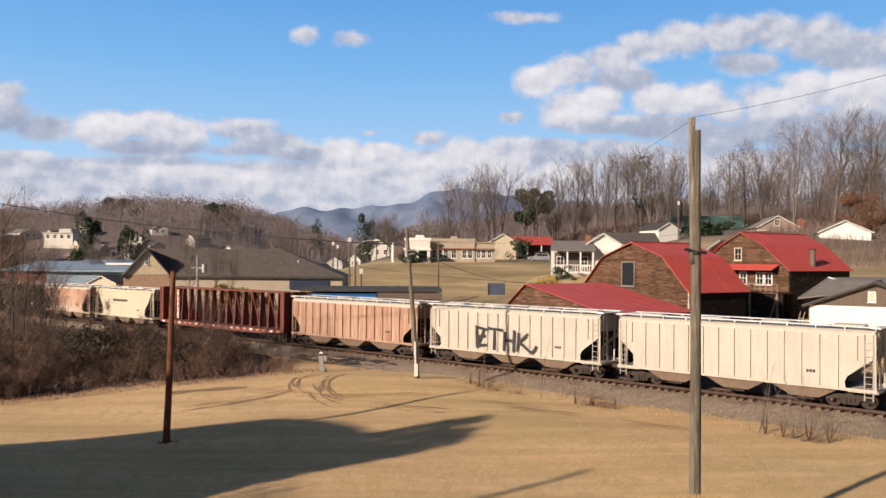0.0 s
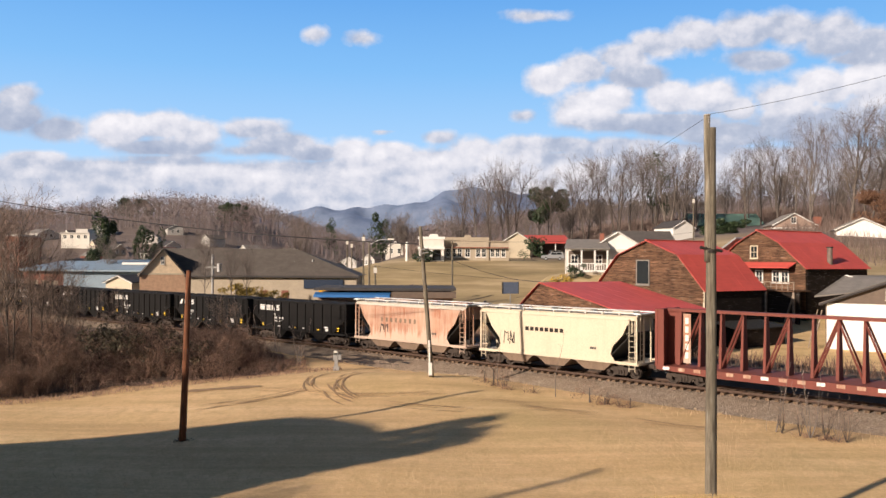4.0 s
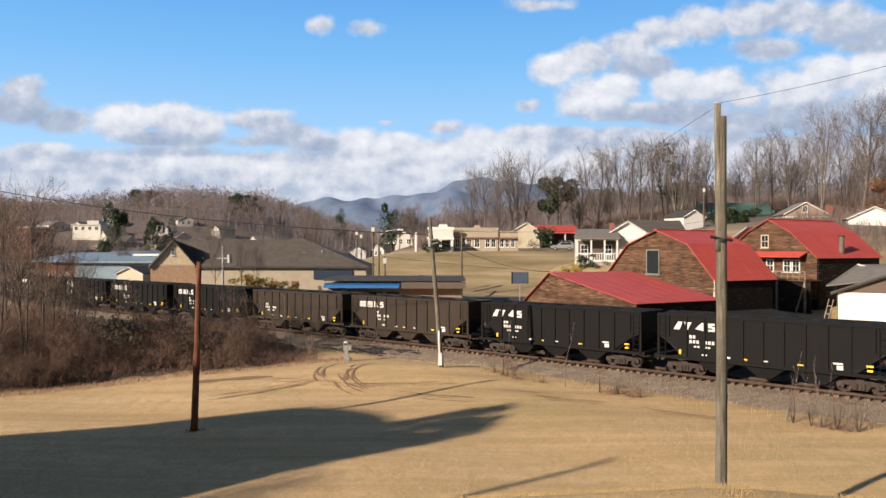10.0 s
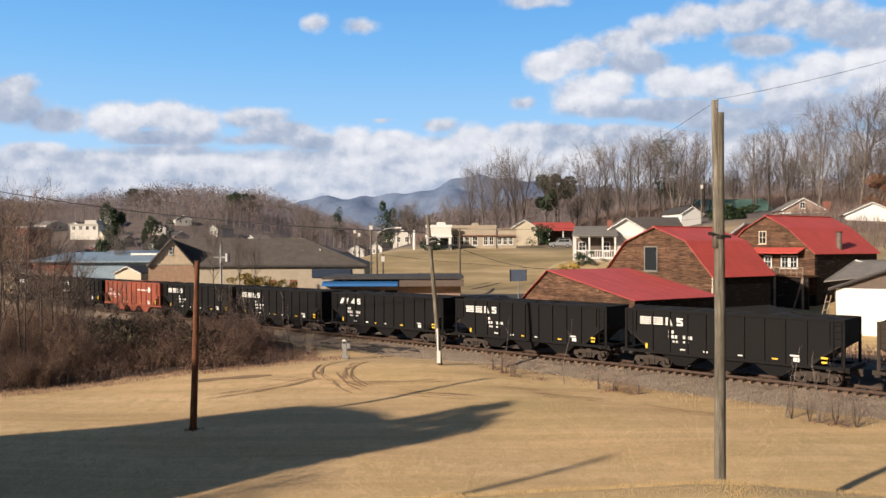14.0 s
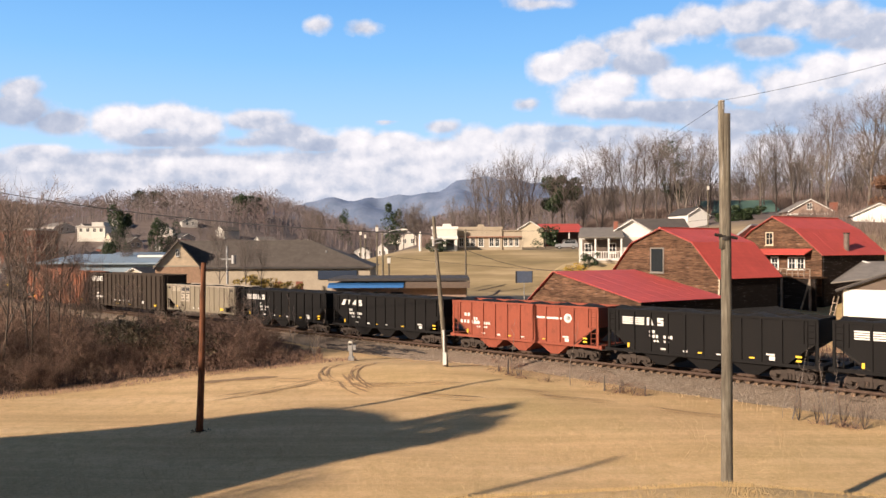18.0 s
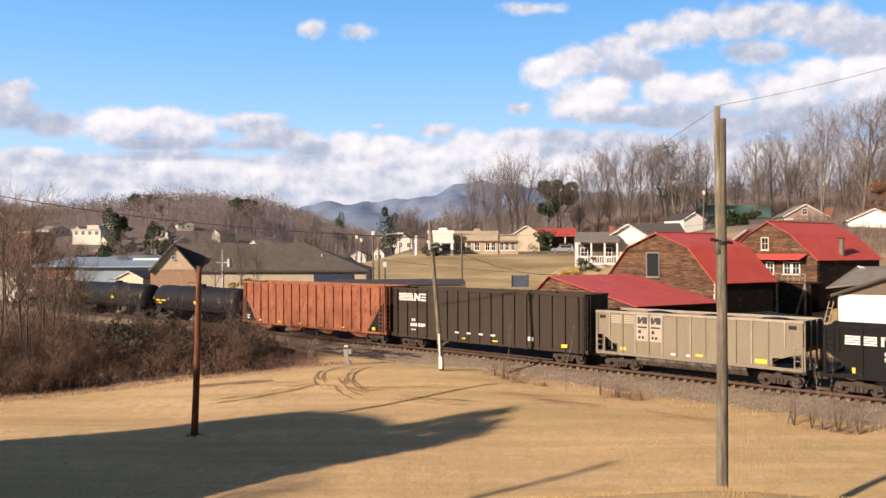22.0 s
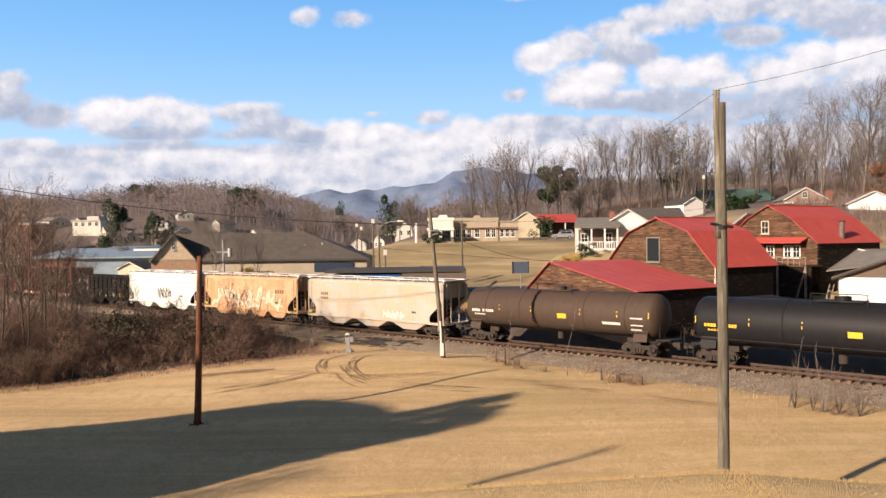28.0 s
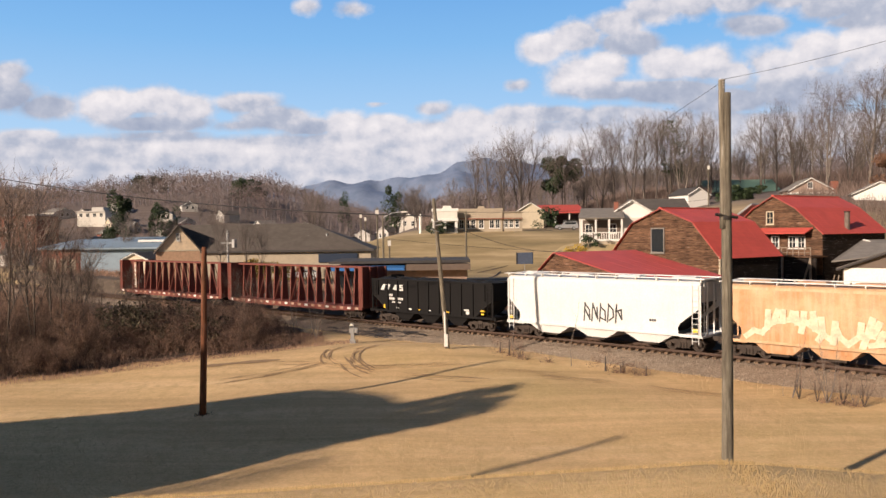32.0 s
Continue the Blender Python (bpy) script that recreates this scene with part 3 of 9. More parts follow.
def logo_bars(car, x, z, y, slanted):
    """The road's emblem as plain shapes: stripes and blocks."""
    m = Mesh()

    def quad(pts):
        m.prism(pts, y - 0.012, y)
    if slanted:
        quad([(x, z), (x + 0.42, z), (x + 0.62, z + 0.5), (x + 0.32, z + 0.5)])
        quad([(x + 0.72, z + 0.5), (x + 1.22, z + 0.5), (x + 0.95, z)])
        quad([(x + 1.45, z + 0.1), (x + 1.85, z + 0.5), (x + 2.05, z + 0.5), (x + 2.05, z)])
    else:
        for k in range(4):
            quad([(x, z + k * 0.13), (x + 0.78, z + k * 0.13), (x + 0.78, z + 0.09 + k * 0.13), (x, z + 0.09 + k * 0.13)])
            quad([(x + 0.95, z + k * 0.13), (x + 1.6, z + k * 0.13), (x + 1.6, z + 0.09 + k * 0.13), (x + 0.95, z + 0.09 + k * 0.13)])
        quad([(x + 1.8, z), (x + 1.95, z), (x + 1.95, z + 0.5), (x + 1.8, z + 0.5)])
        quad([(x + 1.95, z + 0.5), (x + 2.12, z), (x + 2.28, z), (x + 2.1, z + 0.5)])
    xo = x + (2.3 if slanted else 2.55)
    quad([(xo, z), (xo + 0.42, z), (xo + 0.42, z + 0.3), (xo + 0.15, z + 0.34), (xo + 0.42, z + 0.4), (xo + 0.42, z + 0.5), (xo, z + 0.5), (xo, z + 0.22), (xo + 0.28, z + 0.2), (xo + 0.28, z + 0.13), (xo, z + 0.13)])
    tagged(part("emblem", m, MARK_WHITE, car, "white painted emblem of bars"), kind="stuff")


def coal_hopper(s, label, paint, style=0, length=14.5, top=3.8, bays=3, load=True):
    """An open coal hopper with outside posts and sloped ends."""
    car = thing("coal_hopper_car", line_pose(s), label, "freight car", "cars of the freight train")
    hl, w = length / 2 - 0.55, 1.52
    cut = 1.75
    for sy, name in ((-1, "side"), (1, "side")):
        y0, y1 = (sy * w, sy * (w - 0.03)) if sy < 0 else (w - 0.03, w)
        outline = [(-hl + cut, 1.05), (hl - cut, 1.05), (hl - 0.25, 2.35), (hl, 2.35), (hl, top), (-hl, top), (-hl, 2.35), (-hl + 0.25, 2.35)]
        part(name, Mesh().prism(outline, y0, y1), paint, car)
        n = 11
        for k in range(n):
            x = -hl + 0.75 + k * (2 * hl - 1.5) / (n - 1)
            zb = 1.05 if abs(x) < hl - cut else 2.4
            part("post", Mesh().prism([(x - 0.05, zb), (x + 0.05, zb), (x + 0.05, top - 0.12), (x - 0.05, top - 0.12)], sy * w, sy * (w + 0.09)), paint, car)
        part("top_chord", Mesh().box(-hl - 0.04, hl + 0.04, sy * w - 0.07, sy * w + 0.07, top - 0.12, top + 0.03), paint, car)
        part("side_sill", Mesh().box(-hl - 0.05, hl + 0.05, sy * w - 0.08, sy * w + 0.05, 1.0, 1.18), paint, car)
    for sx in (-1, 1):
        x = sx * hl
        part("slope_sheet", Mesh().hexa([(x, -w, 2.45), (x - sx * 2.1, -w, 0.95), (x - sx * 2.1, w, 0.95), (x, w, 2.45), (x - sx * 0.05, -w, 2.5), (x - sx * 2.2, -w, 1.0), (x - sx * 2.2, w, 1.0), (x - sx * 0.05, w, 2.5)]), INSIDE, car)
        part("end_sheet", Mesh().box(x - 0.03, x + 0.03, -w, w, 2.4, top), paint, car)
        for y in (-w + 0.05, w - 0.05):
            part("end_post", Mesh().box(x - 0.07, x + 0.07, y - 0.06, y + 0.06, 1.0, top), paint, car)
        part("end_sill", Mesh().box(x - 0.12, x + 0.3 * sx + (0.12 if sx < 0 else 0), -w, w, 0.95, 1.2) if sx > 0 else Mesh().box(x - 0.3, x + 0.12, -w, w, 0.95, 1.2), paint, car)
        ladder(car, x - sx * 0.3, -w - 0.03, 1.1, top - 0.1, paint)
    part("brake_wheel", Mesh().lathe([(-hl - 0.2, 0.28), (-hl - 0.15, 0.3), (-hl - 0.12, 0.28)], 14), STEEL_DARK, car)
    span = (2 * hl - 4.6) / bays
    for k in range(bays):
        x = -hl + 2.3 + span * (k + 0.5)
        part("hopper_bay", Mesh().hexa([(x - span * 0.46, -w + 0.1, 1.06), (x + span * 0.46, -w + 0.1, 1.06), (x + span * 0.46, w - 0.1, 1.06), (x - span * 0.46, w - 0.1, 1.06), (x - 0.35, -w + 0.25, 0.32), (x + 0.35, -w + 0.25, 0.32), (x + 0.35, w - 0.25, 0.32), (x - 0.35, w - 0.25, 0.32)]), paint, car)
    part("centre_sill", Mesh().box(-hl - 0.4, hl + 0.4, -0.2, 0.2, 0.72, 1.0), GEAR, car)
    if load:
        rng = random.Random(int(s * 10))
        m, nx, ny = Mesh(), 26, 7
        pts = [((i / (nx - 1) * 2 - 1) * (hl - 0.06), (j / (ny - 1) * 2 - 1) * (w - 0.05), top - 0.28 + 0.42 * (1 - (j / (ny - 1) * 2 - 1) ** 2) * (0.7 + 0.3 * math.cos(i * 1.4)) + rng.uniform(-0.05, 0.05)) for i in range(nx) for j in range(ny)]
        m.add(pts, [(i * ny + j, (i + 1) * ny + j, (i + 1) * ny + j + 1, i * ny + j + 1) for i in range(nx - 1) for j in range(ny - 1)])
        part("coal_load", m, COAL, car, "heaped black coal")
    y = -w - 0.012
    if style in (0, 1):
        logo_bars(car, -hl + 1.05, top - 0.95, y, style == 1)
    nx = -hl + (3.1 if style == 0 else 2.2)
    marks(car, small_text(nx, top - 1.35, 2) + small_text(nx, top - 1.65, 3) + small_text(nx + 1.0, top - 1.65, 3) + small_text(nx + 0.3, 1.85, 2, 0.14, 0.12) + small_text(nx + 1.0, 1.85, 2, 0.14, 0.12), MARK_WHITE, y)
    marks(car, [(nx + 0.9, 1.38, 0.35, 0.1), (nx + 2.4, 1.36, 0.3, 0.12), (nx + 4.6, 1.36, 0.35, 0.08), (hl - 2.6, 1.62, 0.5, 0.1), (hl - 2.5, 1.4, 0.34, 0.24)], MARK_WHITE, y)
    marks(car, [(-hl + 1.5, 1.45, 0.16, 0.3), (hl - 1.0, 1.62, 0.36, 0.12), (hl - 1.0, 1.38, 0.30, 0.12), (nx + 3.4, 1.35, 0.34, 0.09), (nx + 6.6, 1.35, 0.34, 0.09)], MARK_YELLOW, y, "yellow_marker")
    running_gear(car, length, length - 4.3)
    return car


def covered_hopper(s, label, paint, length=16.6, top=4.35, ribs=0, rounded=False, bays=3, art=None, roof_paint=None):
    """A covered grain hopper: smooth or ribbed sides, running board, open ends with ladders."""
    car = thing("covered_hopper_car", line_pose(s), label, "freight car", "cars of the freight train")
    hl, w = length / 2 - 0.75, 1.53
    shrink = 0.9 if rounded else 0.0
    for sy in (-1, 1):
        y0, y1 = (-w, -w + 0.03) if sy < 0 else (w - 0.03, w)
        if rounded:
            outline = [(-hl + 1.55, 1.1), (hl - 1.55, 1.1), (hl - 1.9, 1.6), (hl - 1.75, 2.1), (hl - 1.0, 2.9), (hl - 0.72, 3.5), (hl - 0.45, top - 0.32), (-hl + 0.45, top - 0.32), (-hl + 0.72, 3.5), (-hl + 1.0, 2.9), (-hl + 1.75, 2.1), (-hl + 1.9, 1.6)]
        else:
            outline = [(-hl, 1.12), (-hl + 0.12, 1.12), (-hl + 0.12, 2.75), (-hl + 0.55, 2.3), (-hl + 1.05, 1.85), (-hl + 1.1, 1.45), (-hl + 0.95, 1.12), (hl - 1.45, 1.12), (hl - 1.5, 1.5), (hl - 1.35, 1.8), (hl - 0.12, 2.75), (hl - 0.12, 1.12), (hl, 1.12), (hl, top - 0.3), (-hl, top - 0.3)]
        part("side", Mesh().prism(outline, y0, y1), paint, car)
        # curved shoulder up to the roof
        m = Mesh()
        prof = [(sy * w, top - 0.3), (sy * (w - 0.05), top - 0.14), (sy * (w - 0.22), top - 0.03), (sy * 0.6, top + 0.06), (0, top + 0.08), (0, top + 0.02), (sy * (w - 0.24), top - 0.09), (sy * (w - 0.1), top - 0.3)]
        m.prism(prof, -hl + 0.02, hl - 0.02, "x")
        part("roof", m, roof_paint or paint, car)
        part("side_sill", Mesh().box(-hl - 0.1, hl + 0.1, sy * w - 0.06, sy * w + 0.06, 1.0, 1.16), paint, car)
        if ribs:
            for k in range(ribs):
                x = -hl + 0.9 + k * (2 * hl - 1.8) / (ribs - 1)
                zb = 1.16 if abs(x) < hl - 1.6 else 2.7
                part("post", Mesh().prism([(x - 0.055, zb), (x + 0.055, zb), (x + 0.055, top - 0.32), (x - 0.055, top - 0.32)], sy * w, sy * (w + 0.1)), paint, car)
        # running board with its brackets
        part("running_board", Mesh().box(-hl - 0.2, hl + 0.2, sy * 1.25 - 0.22, sy * 1.25 + 0.22, top + 0.14, top + 0.19), WHITE, car, "pale steel running board")
        for k in range(11):
            x = -hl + k * hl / 5
            part("bracket", Mesh().prism([(sy * 1.46, top + 0.14), (sy * 1.46, top + 0.02), (sy * 1.3, top - 0.1), (sy * 1.2, top - 0.02), (sy * 1.2, top + 0.14)], x - 0.03, x + 0.03, "x"), WHITE, car)
    for k in range(bays + 1):
        x = -hl + 1.6 + k * (2 * hl - 3.2) / bays
        part("hatch", Mesh().box(x - 0.8, x + 0.8, -0.45, 0.45, top + 0.06, top + 0.2), paint, car)
    for sx in (-1, 1):
        x = sx * hl
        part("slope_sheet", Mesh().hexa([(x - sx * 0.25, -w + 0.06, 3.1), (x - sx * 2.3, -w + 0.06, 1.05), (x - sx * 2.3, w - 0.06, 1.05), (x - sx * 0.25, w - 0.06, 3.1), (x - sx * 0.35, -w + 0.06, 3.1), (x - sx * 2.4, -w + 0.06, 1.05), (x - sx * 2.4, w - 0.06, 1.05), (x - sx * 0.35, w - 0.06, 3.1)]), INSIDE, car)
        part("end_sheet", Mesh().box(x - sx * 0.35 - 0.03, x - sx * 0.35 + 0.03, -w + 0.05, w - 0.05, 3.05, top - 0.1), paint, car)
        part("end_platform", Mesh().box(min(x - sx * 1.4, x + sx * 0.15), max(x - sx * 1.4, x + sx * 0.15), -w, w, 0.95, 1.08), paint, car)
        for y in (-w + 0.04, -0.5, 0.5, w - 0.04):
            part("end_post", Mesh().box(x - 0.05, x + 0.05, y - 0.045, y + 0.045, 1.05, top - 0.2), paint, car)
        part("crossover_board", Mesh().box(x - 0.25, x + 0.3, -w, w, top + 0.1, top + 0.15) if sx > 0 else Mesh().box(x - 0.3, x + 0.25, -w, w, top + 0.1, top + 0.15), WHITE, car)
        ladder(car, x - sx * 0.3, -w - 0.04, 0.55, top - 0.2, paint)
        ladder(car, x + sx * 0.06, -0.9, 1.05, top - 0.1, paint, along="y")
        part("brake_gear", Mesh().tube((x - sx * 0.7, -0.3, 1.3), (x - sx * 0.7, 0.4, 1.3), 0.22, n=10), INSIDE, car)
    span = (2 * hl - 3.4) / bays
    for k in range(bays):
        x = -hl + 1.7 + span * (k + 0.5)
        part("hopper_bay", Mesh().hexa([(x - span * 0.5, -w + 0.06, 1.1), (x + span * 0.5, -w + 0.06, 1.1), (x + span * 0.5, w - 0.06, 1.1), (x - span * 0.5, w - 0.06, 1.1), (x - 0.75, -w + 0.24, 0.42), (x + 0.75, -w + 0.24, 0.42), (x + 0.75, w - 0.24, 0.42), (x - 0.75, w - 0.24, 0.42)]), BAY_GRIME_SHADE if ribs or rounded else paint, car)
        part("outlet_gate", Mesh().box(x - 0.5, x + 0.5, -1.15, 1.15, 0.27, 0.42), GEAR, car)
    part("centre_sill", Mesh().box(-hl - 0.6, hl + 0.6, -0.2, 0.2, 0.72, 1.0), GEAR, car)
    marks(car, [] if ribs or rounded else [(-hl + 0.3, 1.42, 0.3, 0.22), (hl - 0.32, 1.42, 0.32, 0.24)], MARK_YELLOW, -w - 0.02, "yellow_marker")
    marks(car, small_text(hl - 3.4, 1.9, 3, 0.13, 0.16, 0.04), MARK_BLACK, -w - 0.012)
    if art:
        art(car, hl, w, top)
    running_gear(car, length, length - 4.2)
    return car


def stroke_art(car, strokes, material, y, width=0.1, name="spray_paint"):
    """Sprayed lines, laid on the side as flat bars."""
    m = Mesh()
    for k, ((x0, z0), (x1, z1)) in enumerate(strokes):
        d = Vector((x1 - x0, z1 - z0)).normalized() * width / 2
        px, pz = -d.y, d.x
        m.prism([(x0 + px - d.x, z0 + pz - d.y), (x0 - px - d.x, z0 - pz - d.y), (x1 - px + d.x, z1 - pz + d.y), (x1 + px + d.x, z1 + pz + d.y)], y - 0.006 - 0.0007 * k, y + 0.004)
    tagged(part(name, m, material, car, "scrawled graffiti"), kind="stuff")


def scrawl(x, z, w, h, letters, seed):
    rng = random.Random(seed)
    out, step_x = [], w / letters
    for k in range(letters):
        a = x + k * step_x
        pts = [(a + rng.uniform(0, 0.7) * step_x, z + rng.uniform(0, 1) * h) for _ in range(2)]
        pts = [(a, z), (a + step_x * 0.15, z + h), pts[0], (a + step_x * 0.7, z + h * rng.uniform(0.6, 1)), (a + step_x * 0.75, z + h * rng.uniform(0, 0.3)), pts[1]]
        out += list(zip(pts[:-1], pts[1:]))
    return out


def art_dark_tag(car, hl, w, top):
    letters = [((-2.8, 1.45), (-2.85, 2.9)), ((-2.85, 2.9), (-1.9, 2.75)), ((-2.8, 2.2), (-2.0, 2.25)), ((-2.8, 1.5), (-1.9, 1.6)), ((-1.7, 2.85), (-0.5, 2.8)), ((-1.15, 2.8), (-1.2, 1.4)),
               ((-0.3, 1.4), (-0.25, 2.6)), ((-0.25, 2.05), (0.55, 2.1)), ((0.55, 1.35), (0.6, 2.75)), ((0.9, 1.4), (1.0, 2.6)), ((1.75, 2.6), (1.0, 1.95)), ((1.1, 2.0), (2.0, 1.4)), ((-2.7, 1.5), (-2.2, 2.6)), ((2.2, 1.35), (2.5, 1.75))]
    stroke_art(car, letters, MARK_BLACK, -w - 0.115, 0.2)


def art_bubble_tag(car, hl, w, top):
    stroke_art(car, scrawl(-0.9, 1.55, 3.1, 1.2, 5, 8), MARK_BLACK, -w - 0.012, 0.1)


def art_small_letters(car, hl, w, top):
    stroke_art(car, scrawl(1.6, 1.3, 2.6, 0.55, 5, 21), MARK_WHITE, -w - 0.012, 0.09)
    marks(car, small_text(-hl + 1.9, 3.1, 4, 0.2, 0.28) + small_text(-hl + 1.9, 2.7, 4, 0.2, 0.2), BAY_GRIME_SHADE, -w - 0.012, "faded_stencil")


def art_flame(car, hl, w, top):
    """A ragged band of pale sprayed flame with tongues and drips."""
    rng = random.Random(12)
    pts = [(-hl + 1.4, 1.4)]
    while pts[-1][0] < hl - 2.6:
        pts.append((pts[-1][0] + rng.uniform(0.3, 0.6), 2.0 + 0.45 * math.sin(pts[-1][0] * 1.1) + rng.uniform(-0.25, 0.25)))
    stroke_art(car, list(zip(pts[:-1], pts[1:])), SPRAY_PALE, -w - 0.012, 0.32)
    tongues = []
    for x, z in pts[3:]:
        if rng.random() < 0.6:
            tongues.append(((x, z), (x + rng.uniform(-0.2, 0.3), z + rng.uniform(0.2, 1.0))))
        if rng.random() < 0.35:
            tongues.append(((x, z), (x + rng.uniform(-0.3, 0.1), z - rng.uniform(0.3, 0.6))))
    stroke_art(car, tongues, SPRAY_PALE, -w - 0.04, 0.36)
    stroke_art(car, [((3.2, 2.1), (4.1, 2.2)), ((4.1, 2.2), (4.4, 2.6)), ((0.3, 1.4), (1.2, 1.55)), ((1.2, 1.55), (1.9, 1.4))], SPRAY_PALE, -w - 0.07, 0.3)
    marks(car, small_text(hl - 3.3, 3.0, 4, 0.24, 0.36, 0.12), BRICK_INK, -w - 0.012)


def art_old_name(car, hl, w, top):
    marks(car, small_text(-hl + 3.3, 2.75, 8, 0.24, 0.36, 0.3), BAY_GRIME_SHADE, -w - 0.012, "faded_lettering")
    stroke_art(car, scrawl(-hl + 3.1, 1.7, 1.0, 0.7, 2, 5), MARK_BLACK, -w - 0.012, 0.06)


def art_cream(car, hl, w, top):
    marks(car, small_text(-2.2, 2.9, 8, 0.3, 0.28, 0.12), INSIDE, -w - 0.012, "faded_lettering")
    stroke_art(car, scrawl(-hl + 2.2, 1.7, 1.1, 0.9, 2, 17), INSIDE, -w - 0.012, 0.06)


def centerbeam_car(s, label, length=22.2, top=4.75, boards=True):
    """An empty centre-beam flat car: deck, end bulkheads, posts and braces along the middle."""
    car = thing("centerbeam_flat_car", line_pose(s), label, "freight car", "cars of the freight train")
    hl, w = length / 2 - 0.6, 1.45
    part("deck", Mesh().box(-hl, hl, -w, w, 1.02, 1.16), CAR_BROWN, car)
    for sy in (-1, 1):
        part("side_sill", Mesh().prism([(-hl, 1.16), (-hl, 0.92), (-hl + 4, 0.7), (hl - 4, 0.7), (hl, 0.92), (hl, 1.16)], sy * w - 0.06, sy * w + 0.06), CAR_BROWN, car)
        for k in range(20):
            x = -hl + 0.7 + k * (2 * hl - 1.4) / 19
            part("tie_down", Mesh().box(x - 0.22, x + 0.22, sy * (w + 0.06) - 0.05, sy * (w + 0.06) + 0.05, 0.92, 1.12), CAR_COPPER if k % 3 else MARK_WHITE, car)
    for sx in (-1, 1):
        x = sx * hl
        for k, y in enumerate((-w, -w * 0.33, w * 0.33, w)):
            part("bulkhead_post", Mesh().box(x - 0.09, x + 0.09, y - 0.07, y + 0.07, 1.1, top), CAR_BROWN, car)
        part("bulkhead", Mesh().box(x - sx * 0.12 - 0.03, x - sx * 0.12 + 0.03, -w, w, 1.1, top), CAR_BROWN, car, "brown steel end bulkhead")
        part("bulkhead_brace", Mesh().prism([(x - sx * 0.1, top), (x - sx * 1.5, 1.16), (x - sx * 1.35, 1.16), (x - sx * 0.02, top - 0.5)], -0.05, 0.05), CAR_BROWN, car)
        part("ladder_side", Mesh().box(min(x, x - sx * 0.5), max(x, x - sx * 0.5), -w - 0.03, -w + 0.03, 1.1, top), CAR_BROWN, car)
    part("top_chord", Mesh().box(-hl, hl, -0.32, 0.32, top - 0.18, top), CAR_BROWN, car)
    n = 15
    xs = [-hl + 1.0 + k * (2 * hl - 2.0) / (n - 1) for k in range(n)]
    for k, x in enumerate(xs):
        part("post", Mesh().hexa([(x - 0.09, -0.42, 1.1), (x + 0.09, -0.42, 1.1), (x + 0.09, 0.42, 1.1), (x - 0.09, 0.42, 1.1), (x - 0.06, -0.2, top - 0.1), (x + 0.06, -0.2, top - 0.1), (x + 0.06, 0.2, top - 0.1), (x - 0.06, 0.2, top - 0.1)]), CAR_BROWN, car)
    for k in range(n - 1):
        a, b = (xs[k], xs[k + 1]) if k >= n // 2 else (xs[k + 1], xs[k])
        if k % 2 == 0 or k in (6, 7):
            for y in (-0.3, 0.3):
                part("brace", Mesh().bar((a, y * 0.8, top - 0.2), (b, y, 1.15), 0.09), CAR_BROWN, car)
    if boards:
        part("panel", Mesh().box(-hl + 0.15, -hl + 1.1, -0.22, 0.22, 1.16, top - 0.15), CAR_BROWN, car)
        part("panel", Mesh().box(-hl + 1.25, -hl + 1.75, -0.3, -0.24, 1.3, top - 0.3), CAR_SALMON, car)
        marks(car, [(-hl + 1.5, 4.0 - k * 0.55, 0.22, 0.4) for k in range(5)], MARK_WHITE, -0.31)
    running_gear(car, length, length - 4.6)
    return car


